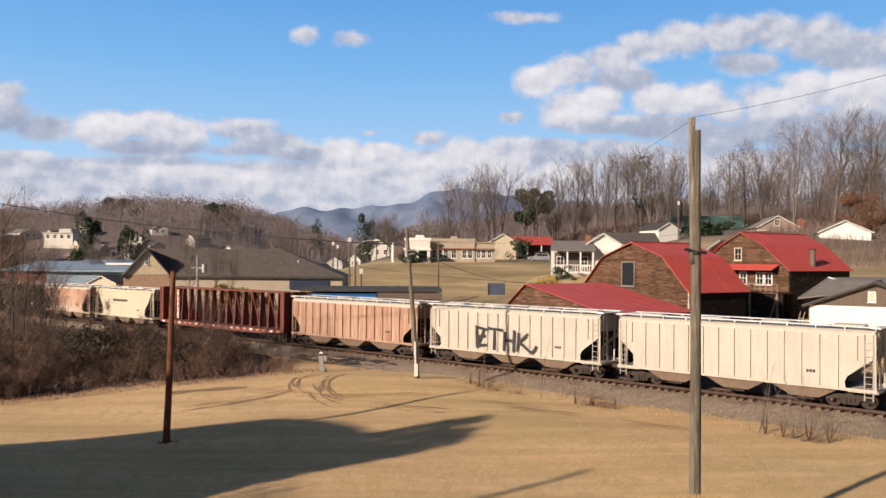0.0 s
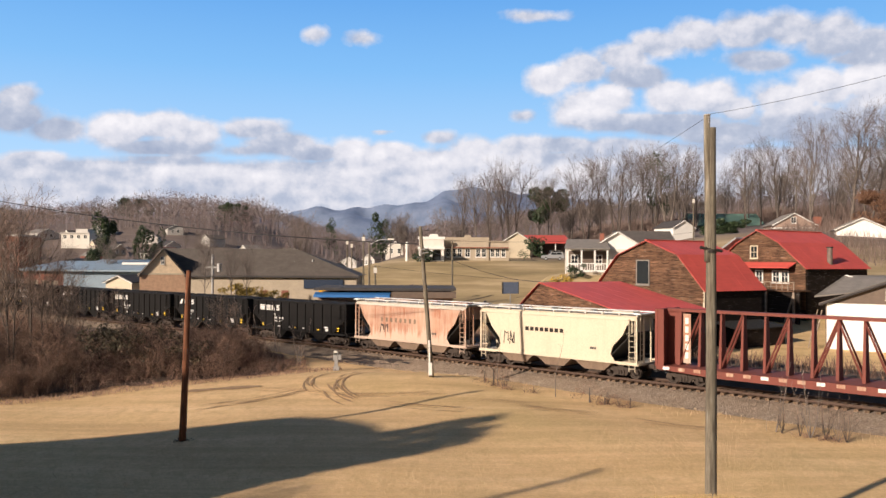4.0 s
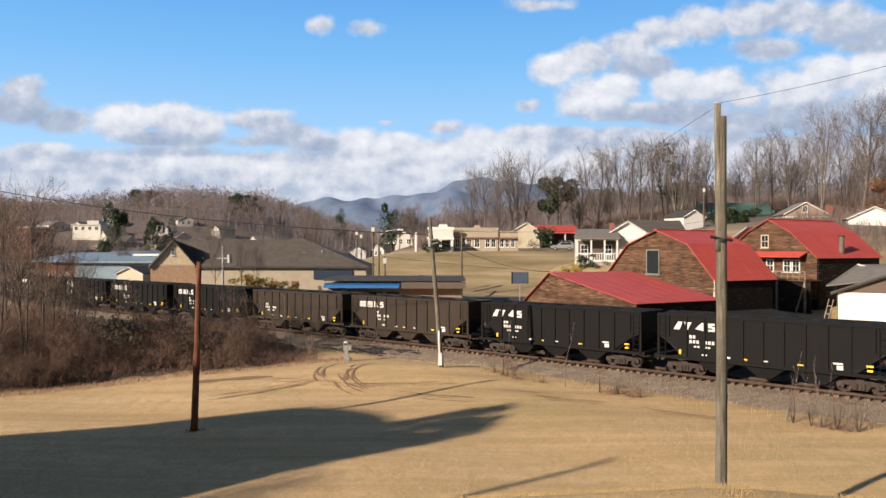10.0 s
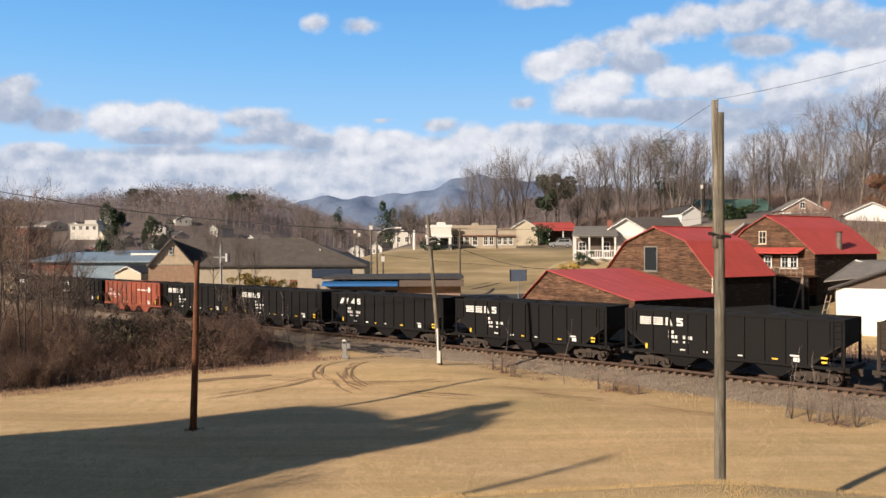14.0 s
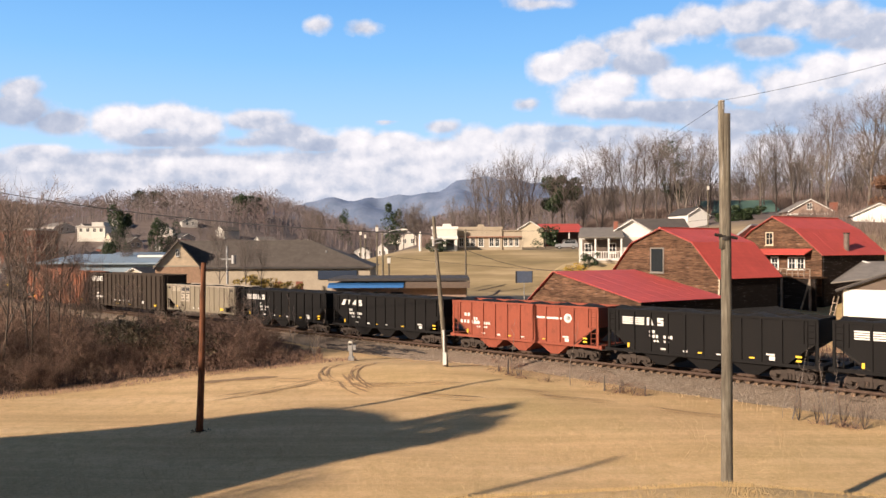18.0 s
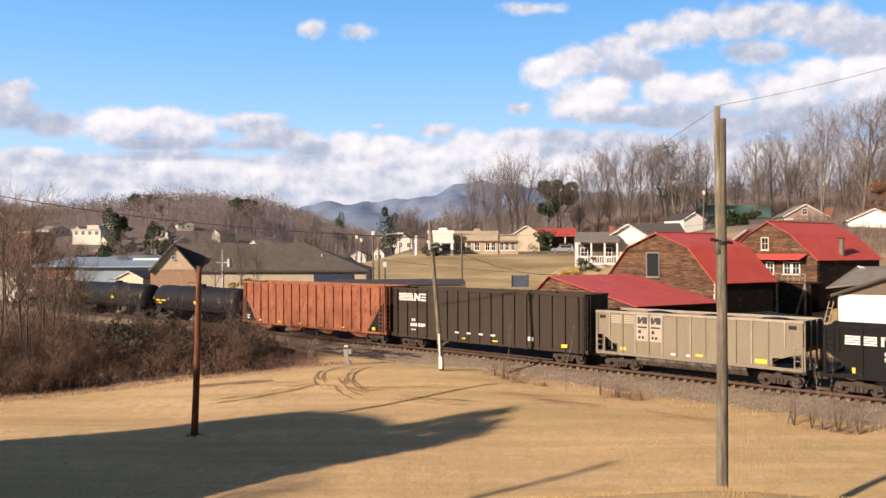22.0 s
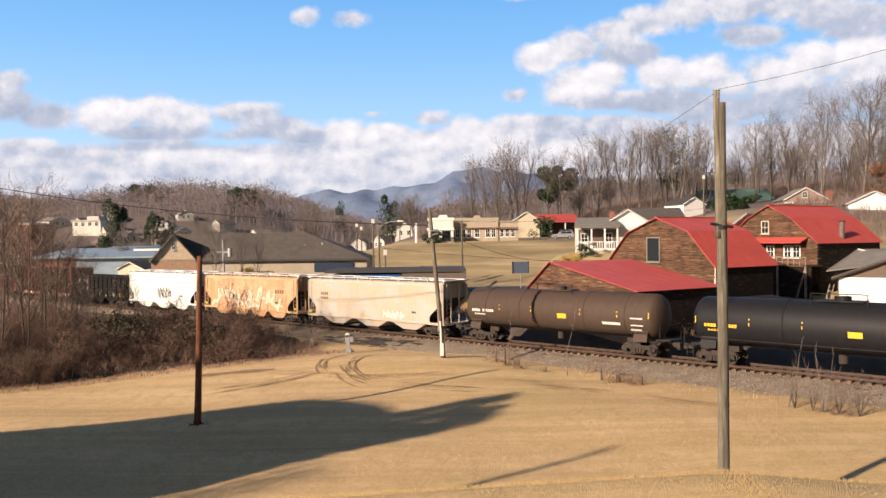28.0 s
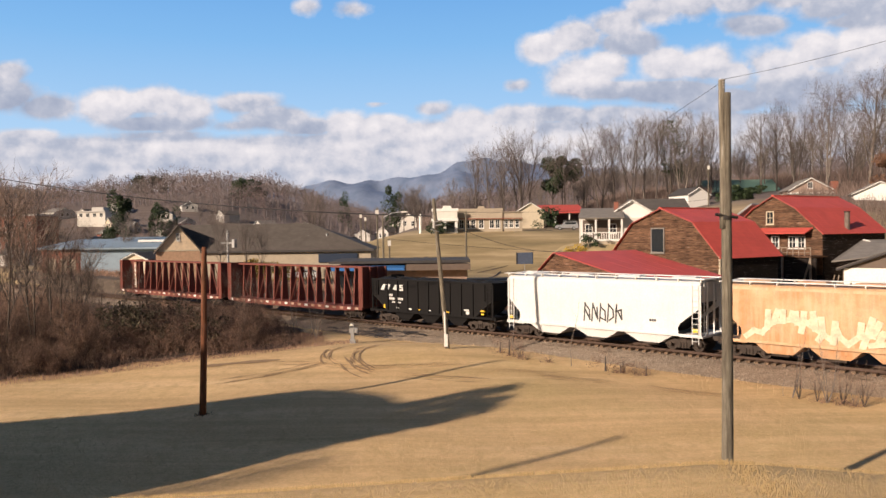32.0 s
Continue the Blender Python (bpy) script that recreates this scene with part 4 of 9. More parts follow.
def tall_gondola(s, label, paint, length, top=4.5, hopper_end=False, emblem=False):
    """A high-sided car with close ribs."""
    car = thing("high_side_gondola_car", line_pose(s), label, "freight car", "cars of the freight train")
    hl, w = length / 2 - 0.6, 1.52
    for sy in (-1, 1):
        y0, y1 = (-w, -w + 0.03) if sy < 0 else (w - 0.03, w)
        outline = [(-hl + 2.1, 1.05), (hl - 2.1, 1.05), (hl - 0.4, 3.35), (hl, 3.6), (hl, top), (-hl, top), (-hl, 3.6), (-hl + 0.4, 3.35)] if hopper_end else [(-hl, 1.0), (hl, 1.0), (hl, top), (-hl, top)]
        part("side", Mesh().prism(outline, y0, y1), paint, car)
        n = 17
        for k in range(n):
            x = -hl + 0.5 + k * (2 * hl - 1.0) / (n - 1)
            zb = (3.3 if abs(x) > hl - 1.0 else 2.4) if hopper_end and abs(x) > hl - 2.0 else 0.82
            part("post", Mesh().prism([(x - 0.06, zb), (x + 0.06, zb), (x + 0.05, top - 0.12), (x - 0.05, top - 0.12)], sy * w, sy * (w + 0.12)), paint, car)
        part("top_chord", Mesh().box(-hl - 0.04, hl + 0.04, sy * w - 0.08, sy * w + 0.09, top - 0.14, top + 0.03), paint, car)
        part("side_sill", Mesh().box(-hl, hl, sy * w - 0.07, sy * w + 0.06, 0.86, 1.06), paint, car)
    for sx in (-1, 1):
        x = sx * hl
        part("end_sheet", Mesh().box(x - 0.04, x + 0.04, -w, w, 3.4 if hopper_end else 1.0, top), paint, car)
        if hopper_end:
            part("slope_sheet", Mesh().hexa([(x, -w + 0.05, 3.5), (x - sx * 2.3, -w + 0.05, 1.0), (x - sx * 2.3, w - 0.05, 1.0), (x, w - 0.05, 3.5), (x - sx * 0.1, -w + 0.05, 3.5), (x - sx * 2.4, -w + 0.05, 1.0), (x - sx * 2.4, w - 0.05, 1.0), (x - sx * 0.1, w - 0.05, 3.5)]), INSIDE, car)
            for y in (-w + 0.06, 0.0, w - 0.06):
                part("end_post", Mesh().box(x - 0.06, x + 0.06, y - 0.05, y + 0.05, 1.0, 3.5), paint, car)
        for z in () if hopper_end else (1.6, 2.3, 3.0, 3.7):
            part("end_rib", Mesh().box(min(x, x + sx * 0.1), max(x, x + sx * 0.1), -w, w, z - 0.07, z + 0.07), paint, car)
        ladder(car, x - sx * 0.3, -w - 0.14, 0.7, top - 0.1, paint)
        ladder(car, x + sx * 0.13, -w + 0.3, 1.0, top - 0.1, paint, along="y")
        part("end_sill", Mesh().box(min(x, x + sx * 0.25), max(x, x + sx * 0.25), -w, w, 0.85, 1.1), paint, car)
    part("floor", Mesh().box(-hl, hl, -w + 0.04, w - 0.04, 0.9, 1.0), GEAR, car)
    part("centre_sill", Mesh().box(-hl - 0.4, hl + 0.4, -0.25, 0.25, 0.62, 0.95), GEAR, car)
    part("load", Mesh().box(-hl + 0.06, hl - 0.06, -w + 0.05, w - 0.05, 1.1, top - 0.5), COAL, car)
    y = -w - 0.13
    if emblem:
        m = Mesh()
        for k in range(5):
            m.box(-hl + 0.75, -hl + 2.3 + k * 0.05, y - 0.012, y, top - 0.5 - k * 0.13, top - 0.42 - k * 0.13)
        part("emblem", m, MARK_WHITE, car, "white painted emblem of bars")
        xo = -hl + 2.55
        m = Mesh().prism([(xo, top - 1.02), (xo + 0.16, top - 1.02), (xo + 0.16, top - 0.7), (xo + 0.5, top - 1.02), (xo + 0.66, top - 1.02), (xo + 0.66, top - 0.42), (xo + 0.5, top - 0.42), (xo + 0.5, top - 0.75), (xo + 0.16, top - 0.42), (xo, top - 0.42)], y - 0.012, y)
        m.box(xo + 0.75, xo + 1.3, y - 0.012, y, top - 1.02, top - 0.88).box(xo + 0.75, xo + 1.3, y - 0.012, y, top - 0.76, top - 0.66).box(xo + 0.75, xo + 1.3, y - 0.012, y, top - 0.54, top - 0.42)
        part("emblem", m, MARK_WHITE, car)
        marks(car, small_text(-hl + 2.3, 2.35, 2) + small_text(-hl + 2.2, 1.95, 3, 0.2, 0.26) + small_text(-hl + 3.1, 1.95, 3, 0.2, 0.26) + small_text(-hl + 2.3, 1.55, 2, 0.2, 0.12), MARK_WHITE, y)
        marks(car, [(k * 1.2 - 2.2, 1.62, 0.4, 0.12) for k in range(4)] + [(hl - 4.5, 1.6, 0.5, 0.3)], MARK_WHITE, y)
        marks(car, [(-1.5, 1.2, 0.4, 0.1), (1.6, 1.2, 0.5, 0.1), (hl - 1.6, 1.3, 0.5, 0.25)], MARK_YELLOW, y, "yellow_marker")
    else:
        marks(car, [(-hl + 0.9, 1.6, 0.6, 0.14), (-hl + 0.9, 1.35, 0.6, 0.14)], MARK_WHITE, y)
        marks(car, [(-hl + 3.0 + k * 3.1, 1.2, 0.4, 0.12) for k in range(5)] + [(hl - 1.2, 1.3, 0.4, 0.25)], MARK_YELLOW, y, "yellow_marker")
    if hopper_end:
        for k in range(4):
            x = -hl + 3.4 + k * (2 * hl - 6.8) / 3
            part("hopper_bay", Mesh().hexa([(x - 1.6, -w + 0.1, 1.0), (x + 1.6, -w + 0.1, 1.0), (x + 1.6, w - 0.1, 1.0), (x - 1.6, w - 0.1, 1.0), (x - 0.5, -w + 0.4, 0.4), (x + 0.5, -w + 0.4, 0.4), (x + 0.5, w - 0.4, 0.4), (x - 0.5, w - 0.4, 0.4)]), paint, car)
    running_gear(car, length, length - 4.6)
    return car


def tub_gondola(s, label, paint, length, top):
    """A coal car with a rounded tub slung below its panelled sides."""
    car = thing("tub_gondola_car", line_pose(s), label, "freight car", "cars of the freight train")
    hl, w = length / 2 - 0.45, 1.55
    lip = plain("bright_worn_aluminium", (0.33, 0.285, 0.23), 0.6, 0.1, 0.25, 2.0)
    panel = plain("pale_painted_panel", (0.40, 0.35, 0.285), 0.7, 0.0, 0.2, 2.0)
    tub_paint = weathered("streaked_tub_grime", (0.05, 0.036, 0.03), (0.42, 0.38, 0.34), 0.6, 0.7)
    for sy in (-1, 1):
        y0, y1 = (-w, -w + 0.03) if sy < 0 else (w - 0.03, w)
        part("side", Mesh().prism([(-hl + 1.55, 1.2), (hl - 1.75, 1.2), (hl - 1.75, 1.75), (hl - 1.2, 1.75), (hl, 2.15), (hl, top), (-hl, top), (-hl, 2.45), (-hl + 0.5, 2.3), (-hl + 1.3, 1.8), (-hl + 1.55, 1.8)], y0, y1), paint, car)
        n = 15
        for k in range(n):
            x = -hl + 0.06 + k * (2 * hl - 0.12) / (n - 1)
            zb = 1.1 if k in (0, n - 1) else 1.25 if abs(x) < hl - 1.6 else 2.3
            part("post", Mesh().prism([(x - 0.04, zb), (x + 0.04, zb), (x + 0.04, top - 0.1), (x - 0.04, top - 0.1)], sy * w, sy * (w + 0.07)), lip if k % 2 else paint, car)
        part("top_chord", Mesh().box(-hl - 0.05, hl + 0.05, sy * w - 0.1, sy * w + 0.08, top - 0.12, top + 0.03), lip, car, "bright worn top edge")
        part("side_sill", Mesh().box(-hl, hl, sy * w - 0.07, sy * w + 0.05, 1.06, 1.24), paint, car)
    prof = [(-w + 0.05, 1.2), (-w + 0.12, 0.85), (-w + 0.45, 0.5), (-0.6, 0.38), (0.6, 0.38), (w - 0.45, 0.5), (w - 0.12, 0.85), (w - 0.05, 1.2)]
    part("tub", Mesh().prism(prof, -hl + 2.9, hl - 3.3, "x"), tub_paint, car, "dark tub with pale drip streaks")
    part("floor", Mesh().box(-hl + 1.4, hl - 1.6, -w + 0.06, w - 0.06, 1.24, 1.4), INSIDE, car)
    rng = random.Random(8)
    for sx in (-1, 1):
        x = sx * hl
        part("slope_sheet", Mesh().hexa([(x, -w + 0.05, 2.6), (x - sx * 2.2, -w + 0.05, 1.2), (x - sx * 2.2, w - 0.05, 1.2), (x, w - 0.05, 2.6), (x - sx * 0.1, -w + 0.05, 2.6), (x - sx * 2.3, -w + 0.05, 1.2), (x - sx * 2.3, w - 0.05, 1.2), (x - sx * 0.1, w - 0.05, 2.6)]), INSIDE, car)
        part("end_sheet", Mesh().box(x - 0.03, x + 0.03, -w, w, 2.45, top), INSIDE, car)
        for y in (-w + 0.05, -0.5, 0.5, w - 0.05):
            part("end_post", Mesh().box(x + sx * 0.05 - 0.05, x + sx * 0.05 + 0.05, y - 0.05, y + 0.05, 1.05, top), paint, car)
        part("end_sill", Mesh().box(min(x - sx * 1.5, x + sx * 0.15), max(x - sx * 1.5, x + sx * 0.15), -w, w, 0.95, 1.1), INSIDE, car)
        ladder(car, x - sx * 0.28, -w - 0.05, 1.1, 2.6, lip)
    part("centre_sill", Mesh().box(-hl - 0.3, hl + 0.3, -0.2, 0.2, 0.72, 1.0), GEAR, car)
    m, nx, ny = Mesh(), 26, 7
    pts = [((i / (nx - 1) * 2 - 1) * (hl - 0.06), (j / (ny - 1) * 2 - 1) * (w - 0.05), top - 0.3 + 0.36 * (1 - (j / (ny - 1) * 2 - 1) ** 2) * (0.6 + 0.4 * math.cos(i * 0.9)) + rng.uniform(-0.05, 0.05)) for i in range(nx) for j in range(ny)]
    m.add(pts, [(i * ny + j, (i + 1) * ny + j, (i + 1) * ny + j + 1, i * ny + j + 1) for i in range(nx - 1) for j in range(ny - 1)])
    part("coal_load", m, COAL, car, "low heap of black coal")
    y, step_x = -w - 0.012, (2 * hl - 0.12) / 14
    for k in (1, 2):
        x = -hl + 0.06 + k * step_x
        for j in range(4):
            part("emblem_bar", Mesh().box(x + 0.08, x + step_x - 0.08, y - 0.008, y, top - 0.34 - j * 0.14, top - 0.25 - j * 0.14), panel, car)
    for k in (3, 4):
        x = -hl + 0.06 + k * step_x
        part("painted_panel", Mesh().box(x + 0.05, x + step_x - 0.05, y - 0.006, y, 2.1, top - 0.16), panel, car, "pale painted lettering panel")
        part("emblem", Mesh().prism([(x + 0.14, top - 0.72), (x + 0.34, top - 0.72), (x + 0.5, top - 0.5), (x + 0.5, top - 0.72), (x + step_x - 0.12, top - 0.72), (x + step_x - 0.12, top - 0.28), (x + 0.45, top - 0.28), (x + 0.32, top - 0.5), (x + 0.32, top - 0.28), (x + 0.14, top - 0.28)], y - 0.014, y - 0.006), MARK_BLACK, car)
        part("stencil", Mesh().box(x + 0.15, x + step_x - 0.15, y - 0.014, y - 0.006, 2.95, 3.05).box(x + 0.2, x + 0.4, y - 0.014, y - 0.006, 2.6, 2.8).box(x + 0.2, x + 0.34, y - 0.014, y - 0.006, 2.25, 2.42).box(x + 0.44, x + 0.6, y - 0.014, y - 0.006, 2.25, 2.42), INSIDE, car)
    for x in (-hl + 0.45, hl - 0.6):
        part("data_plate", Mesh().box(x - 0.22, x + 0.22, y - 0.008, y, top - 0.5, top - 0.28), INSIDE, car)
    marks(car, [(-hl + 2.0, 1.5, 0.45, 0.2), (-hl + 7.3, 1.5, 0.5, 0.14), (hl - 2.4, 1.48, 0.7, 0.26)], MARK_YELLOW, y, "yellow_marker")
    marks(car, [(-hl + 5.6, 1.42, 0.36, 0.12), (-hl + 6.6, 1.42, 0.3, 0.12)], MARK_WHITE, y)
    running_gear(car, length, length - 4.0)
    return car


def tank_car(s, label, paint, length, radius=1.5, sag=0.0):
    car = thing("tank_car", line_pose(s), label, "freight car", "cars of the freight train")
    hl, zc = length / 2 - 0.9, 1.12 + radius
    prof = [(-hl, 0.02)] + [(-hl + 0.75 * (1 - math.cos(a * math.pi / 12)), radius * math.sin(a * math.pi / 12)) for a in range(1, 6)] + [(-hl + 0.75, radius), (hl - 0.75, radius)]
    prof += [(hl - 0.75 * (1 - math.cos(a * math.pi / 12)), radius * math.sin(a * math.pi / 12)) for a in range(5, 0, -1)] + [(hl, 0.02)]
    part("tank", Mesh().lathe(prof, 40).moved(Matrix.Translation((0, 0, zc))), paint, car, smooth=True)
    for x in (-hl + 2.4, -hl * 0.33, hl * 0.33, hl - 2.4):
        m = Mesh()
        m.lathe([(x - 0.04, radius + 0.002), (x - 0.04, radius + 0.025), (x + 0.04, radius + 0.025), (x + 0.04, radius + 0.002)], 40)
        part("band", m.moved(Matrix.Translation((0, 0, zc))), paint, car, smooth=True)
    part("manway", Mesh().tube((0, 0, zc + radius - 0.1), (0, 0, zc + radius + 0.28), 0.45, n=16).box(-1.2, 1.2, -0.6, 0.6, zc + radius - 0.02, zc + radius + 0.05), paint, car)
    part("safety_rail", Mesh().bar((-1.5, -0.8, zc + radius + 0.45), (1.5, -0.8, zc + radius + 0.45), 0.04).bar((-1.5, -0.8, zc + radius - 0.3), (-1.5, -0.8, zc + radius + 0.45), 0.04).bar((1.5, -0.8, zc + radius - 0.3), (1.5, -0.8, zc + radius + 0.45), 0.04), STEEL_DARK, car)
    for sx in (-1, 1):
        x = sx * (hl - 1.3)
        part("saddle", Mesh().prism([(-1.4, 1.0), (1.4, 1.0), (1.2, 1.7), (0.7, 1.3), (-0.7, 1.3), (-1.2, 1.7)], x - 0.5, x + 0.5, "x"), paint, car)
        part("stub_sill", Mesh().box(min(x - sx * 1.5, sx * (hl + 0.3)), max(x - sx * 1.5, sx * (hl + 0.3)), -0.3, 0.3, 0.75, 1.1), GEAR, car)
        part("end_platform", Mesh().box(min(sx * (hl - 0.5), sx * (hl + 0.25)), max(sx * (hl - 0.5), sx * (hl + 0.25)), -1.5, 1.5, 1.0, 1.07), GEAR, car)
        part("handrail", Mesh().bar((sx * (hl + 0.2), -1.5, 1.05), (sx * (hl + 0.2), -1.5, 2.1), 0.04).bar((sx * (hl + 0.2), 1.5, 1.05), (sx * (hl + 0.2), 1.5, 2.1), 0.04).bar((sx * (hl + 0.2), -1.5, 2.1), (sx * (hl + 0.2), 1.5, 2.1), 0.04), STEEL_DARK, car)
        ladder(car, sx * (hl - 0.2), -1.52, 0.45, 1.2, STEEL_DARK)
    part("side_rail", Mesh().bar((-hl + 0.6, -radius - 0.06, 1.65), (hl - 0.6, -radius - 0.06, 1.65), 0.04), STEEL_DARK, car)
    part("outlet_valve", Mesh().tube((0, 0, 0.6), (0, 0, 1.2), 0.25, n=12), GEAR, car)

    # lettering follows the shell
    def on_shell(rows, material, name):
        for x, z, w, h in rows:
            m = Mesh()
            za, zb = z - h / 2 - zc, z + h / 2 - zc
            ya, yb = -math.sqrt(radius ** 2 - za ** 2), -math.sqrt(radius ** 2 - zb ** 2)
            m.hexa([(x - w / 2, ya - 0.01, z - h / 2), (x + w / 2, ya - 0.01, z - h / 2), (x + w / 2, ya + 0.02, z - h / 2), (x - w / 2, ya + 0.02, z - h / 2), (x - w / 2, yb - 0.01, z + h / 2), (x + w / 2, yb - 0.01, z + h / 2), (x + w / 2, yb + 0.02, z + h / 2), (x - w / 2, yb + 0.02, z + h / 2)])
            part(name, m, material, car)
    ink = MARK_WHITE if paint is TANK_BROWN else MARK_YELLOW
    on_shell(small_text(-hl + 1.2, 2.45, 4, 0.15, 0.2, 0.05) + small_text(-hl + 2.2, 2.45, 6, 0.13, 0.2, 0.05) + small_text(-hl + 1.4, 2.15, 6, 0.13, 0.12, 0.06), ink, "stencil")
    on_shell([(hl * 0.12, 2.4, 0.75, 0.34)] + [(x, 2.75, 0.06, 0.42) for x in (-hl + 0.55, -hl * 0.55, -hl * 0.2, hl * 0.3, hl * 0.65, hl - 0.6)], MARK_YELLOW, "yellow_marker")
    on_shell([(hl - 3.4, 2.1, 1.4, 0.18), (hl - 1.5, 2.3, 0.9, 0.55), (hl - 1.6, 1.75, 0.8, 0.12)], INSIDE if paint is TANK_BLACK else MARK_WHITE, "data_panel")
    running_gear(car, length, length - 5.0)
    return car


TRAIN = []
LAB = "black open coal hopper car with white bars, heaped with coal"
LAB_OLD = "dusty brown-black open coal hopper car loaded with coal"


def mid(a, b):
    return (a + b) / 2


def consist():
    """The train from its head: every car at its place along the line at the start."""
    add = TRAIN.append
    add((covered_hopper(16.2, "grimy cream covered hopper car with ribbed sides", CAR_CREAM, 16.6, 4.3, ribs=15), 16.2))
    s = mid(7.9, -8.6)
    add((covered_hopper(s, "cream ribbed covered hopper car with a dark graffiti tag", CAR_CREAM, 16.5, 4.3, ribs=15, art=art_dark_tag), s))
    s = mid(-8.6, -25.5)
    add((covered_hopper(s, "copper-brown ribbed covered hopper car streaked with pale rust", CAR_COPPER, 16.9, 4.3, ribs=15, roof_paint=CAR_CREAM), s))
    s = mid(-25.5, -47.7)
    add((centerbeam_car(s, "empty brown centre-beam flat car with open braces", 22.2), s))
    s = mid(-47.7, -62.3)
    add((covered_hopper(s, "beige round-sided covered hopper car with faded lettering", CAR_BEIGE, 14.5, 4.2, rounded=True, art=art_cream), s))
    s = mid(-62.3, -76.2)
    add((covered_hopper(s, "salmon-red rusted round-sided covered hopper car with faded lettering", CAR_SALMON, 13.9, 4.2, rounded=True, art=art_old_name, roof_paint=CAR_CREAM), s))
    gaps = [-76.2, -90.7, -105.2, -119.6, -134.1, -149.0, -163.8, -178.6, -194.1, -208.5, -223.8, -238.4, -252.4]
    #        bars, slanted emblem or none; paint
    looks = [0, 1, 0, 1, 1, 0, 2, 0, 0, 1, 0, 0]
    old = {6: CAR_BLACK_OLD, 5: CAR_BLACK_OLD}
    proto = {}
    for k, (a, b) in enumerate(zip(gaps[:-1], gaps[1:])):
        s, style, paint = mid(a, b), looks[k], old.get(k, CAR_BLACK)
        key = (style, paint.name)
        if key in proto:
            car = copy_thing(proto[key], line_pose(s))
        else:
            car = proto[key] = coal_hopper(s, LAB_OLD if k in old else LAB, paint, style)
        add((car, s))
    s = mid(-252.45, -266.75)
    add((coal_hopper(s, "oxide red open hopper car with white lettering and a round emblem", CAR_RED, 2, 14.3), s))
    hl = 14.3 / 2 - 0.55
    marks(TRAIN[-1][0], small_text(-hl + 1.3, 2.75, 2, 0.22, 0.24, 0.1) + small_text(-hl + 0.9, 2.2, 6, 0.2, 0.24, 0.14) + [(2.6, 2.9, 2.2, 0.14)], MARK_WHITE, -1.535, "stencil")
    part("round_emblem", Mesh().lathe([(-1.545, 0.32), (-1.535, 0.32), (-1.535, 0.2), (-1.545, 0.2)], 18, "y").moved(Matrix.Translation((4.2, 0, 2.95))), MARK_WHITE, TRAIN[-1][0])
    for k, (a, b, style) in enumerate(((-266.75, -281.25, 1), (-281.3, -295.9, 0))):
        s = mid(a, b)
        add((copy_thing(proto[(style, CAR_BLACK.name)], line_pose(s)), s))
    s = mid(-296.0, -310.4)
    add((tub_gondola(s, "dusty tan aluminium coal car with a rounded streaked tub", CAR_TAN, 14.4, 3.95), s))
    s = mid(-310.4, -330.3)
    add((tall_gondola(s, "black high-sided ribbed gondola car with a white striped emblem", CAR_BLACK_OLD, 19.95, 4.95, False, True), s))
    s = mid(-330.3, -352.0)
    add((tall_gondola(s, "rust-orange high-sided hopper car with dark stains", CAR_RUST, 21.7, 5.0, True), s))
    for a, b, lab, paint in ((-352.0, -371.0, "black tank car with yellow stencils", TANK_BLACK), (-371.0, -390.5, "black tank car with yellow stencils", TANK_BLACK), (-390.5, -409.3, "dark brown tank car with white and yellow stencils", TANK_BROWN)):
        add((tank_car(mid(a, b), lab, paint, a - b - 0.3), mid(a, b)))
    s = mid(-409.3, -428.0)
    add((covered_hopper(s, "sand-grey smooth-sided covered hopper car with small graffiti", CAR_SAND, 18.4, 4.45, art=art_small_letters), s))
    s = mid(-428.0, -445.4)
    add((covered_hopper(s, "orange-stained covered hopper car with pale flame graffiti", CAR_ORANGE, 17.3, 4.45, bays=4, art=art_flame), s))
    s = mid(-445.4, -462.0)
    add((covered_hopper(s, "clean white covered hopper car with a black graffiti tag", CAR_WHITE, 16.6, 4.5, art=art_bubble_tag), s))
    s = mid(-462.0, -477.0)
    add((copy_thing(proto[(1, CAR_BLACK.name)], line_pose(s)), s))
    add((centerbeam_car(mid(-477, -499), "empty brown centre-beam flat car with close posts", 22.0, 4.75, False), mid(-477, -499)))
    add((centerbeam_car(mid(-499, -523), "empty brown centre-beam flat car with a solid end", 23.6, 4.75, True), mid(-499, -523)))


consist()


# ---- buildings ----
BARN_WOOD = planked("weathered_barn_boards", (0.185, 0.102, 0.062), (0.02, 0.013, 0.01), (0.35, 0.35, 5.0), 0.4)
DECK_WOOD = planked("grey_deck_wood", (0.36, 0.29, 0.23), (0.14, 0.11, 0.09), (2, 2, 2), 0.2)
# shaded copy of the barn wood: the unlit sides' darkness is painted in
BARN_SHADED = planked("shaded_barn_wood", (0.02, 0.014, 0.012), (0.01, 0.008, 0.007))


def metal_roof(name, color):
    m, n, l, b = nodes_of(name)
    v = coords(n, l)
    f = noise_of(n, l, v, 0.5, 4)
    s = noise_of(n, l, coords(n, l, (4, 0.3, 0.3)), 2, 3)
    c = ramp(n, l, f, [(0.3, gray(color, 0.85)), (0.7, gray(color, 1.1))])
    c = mixed(n, l, 0.25, c, ramp(n, l, s, [(0.3, gray(color, 0.75)), (0.7, gray(color, 1.2))]))
    l.new(c, b.inputs["Base Color"])
    b.inputs["Roughness"].default_value = 0.6
    b.inputs["Specular IOR Level"].default_value = 0.25
    return m


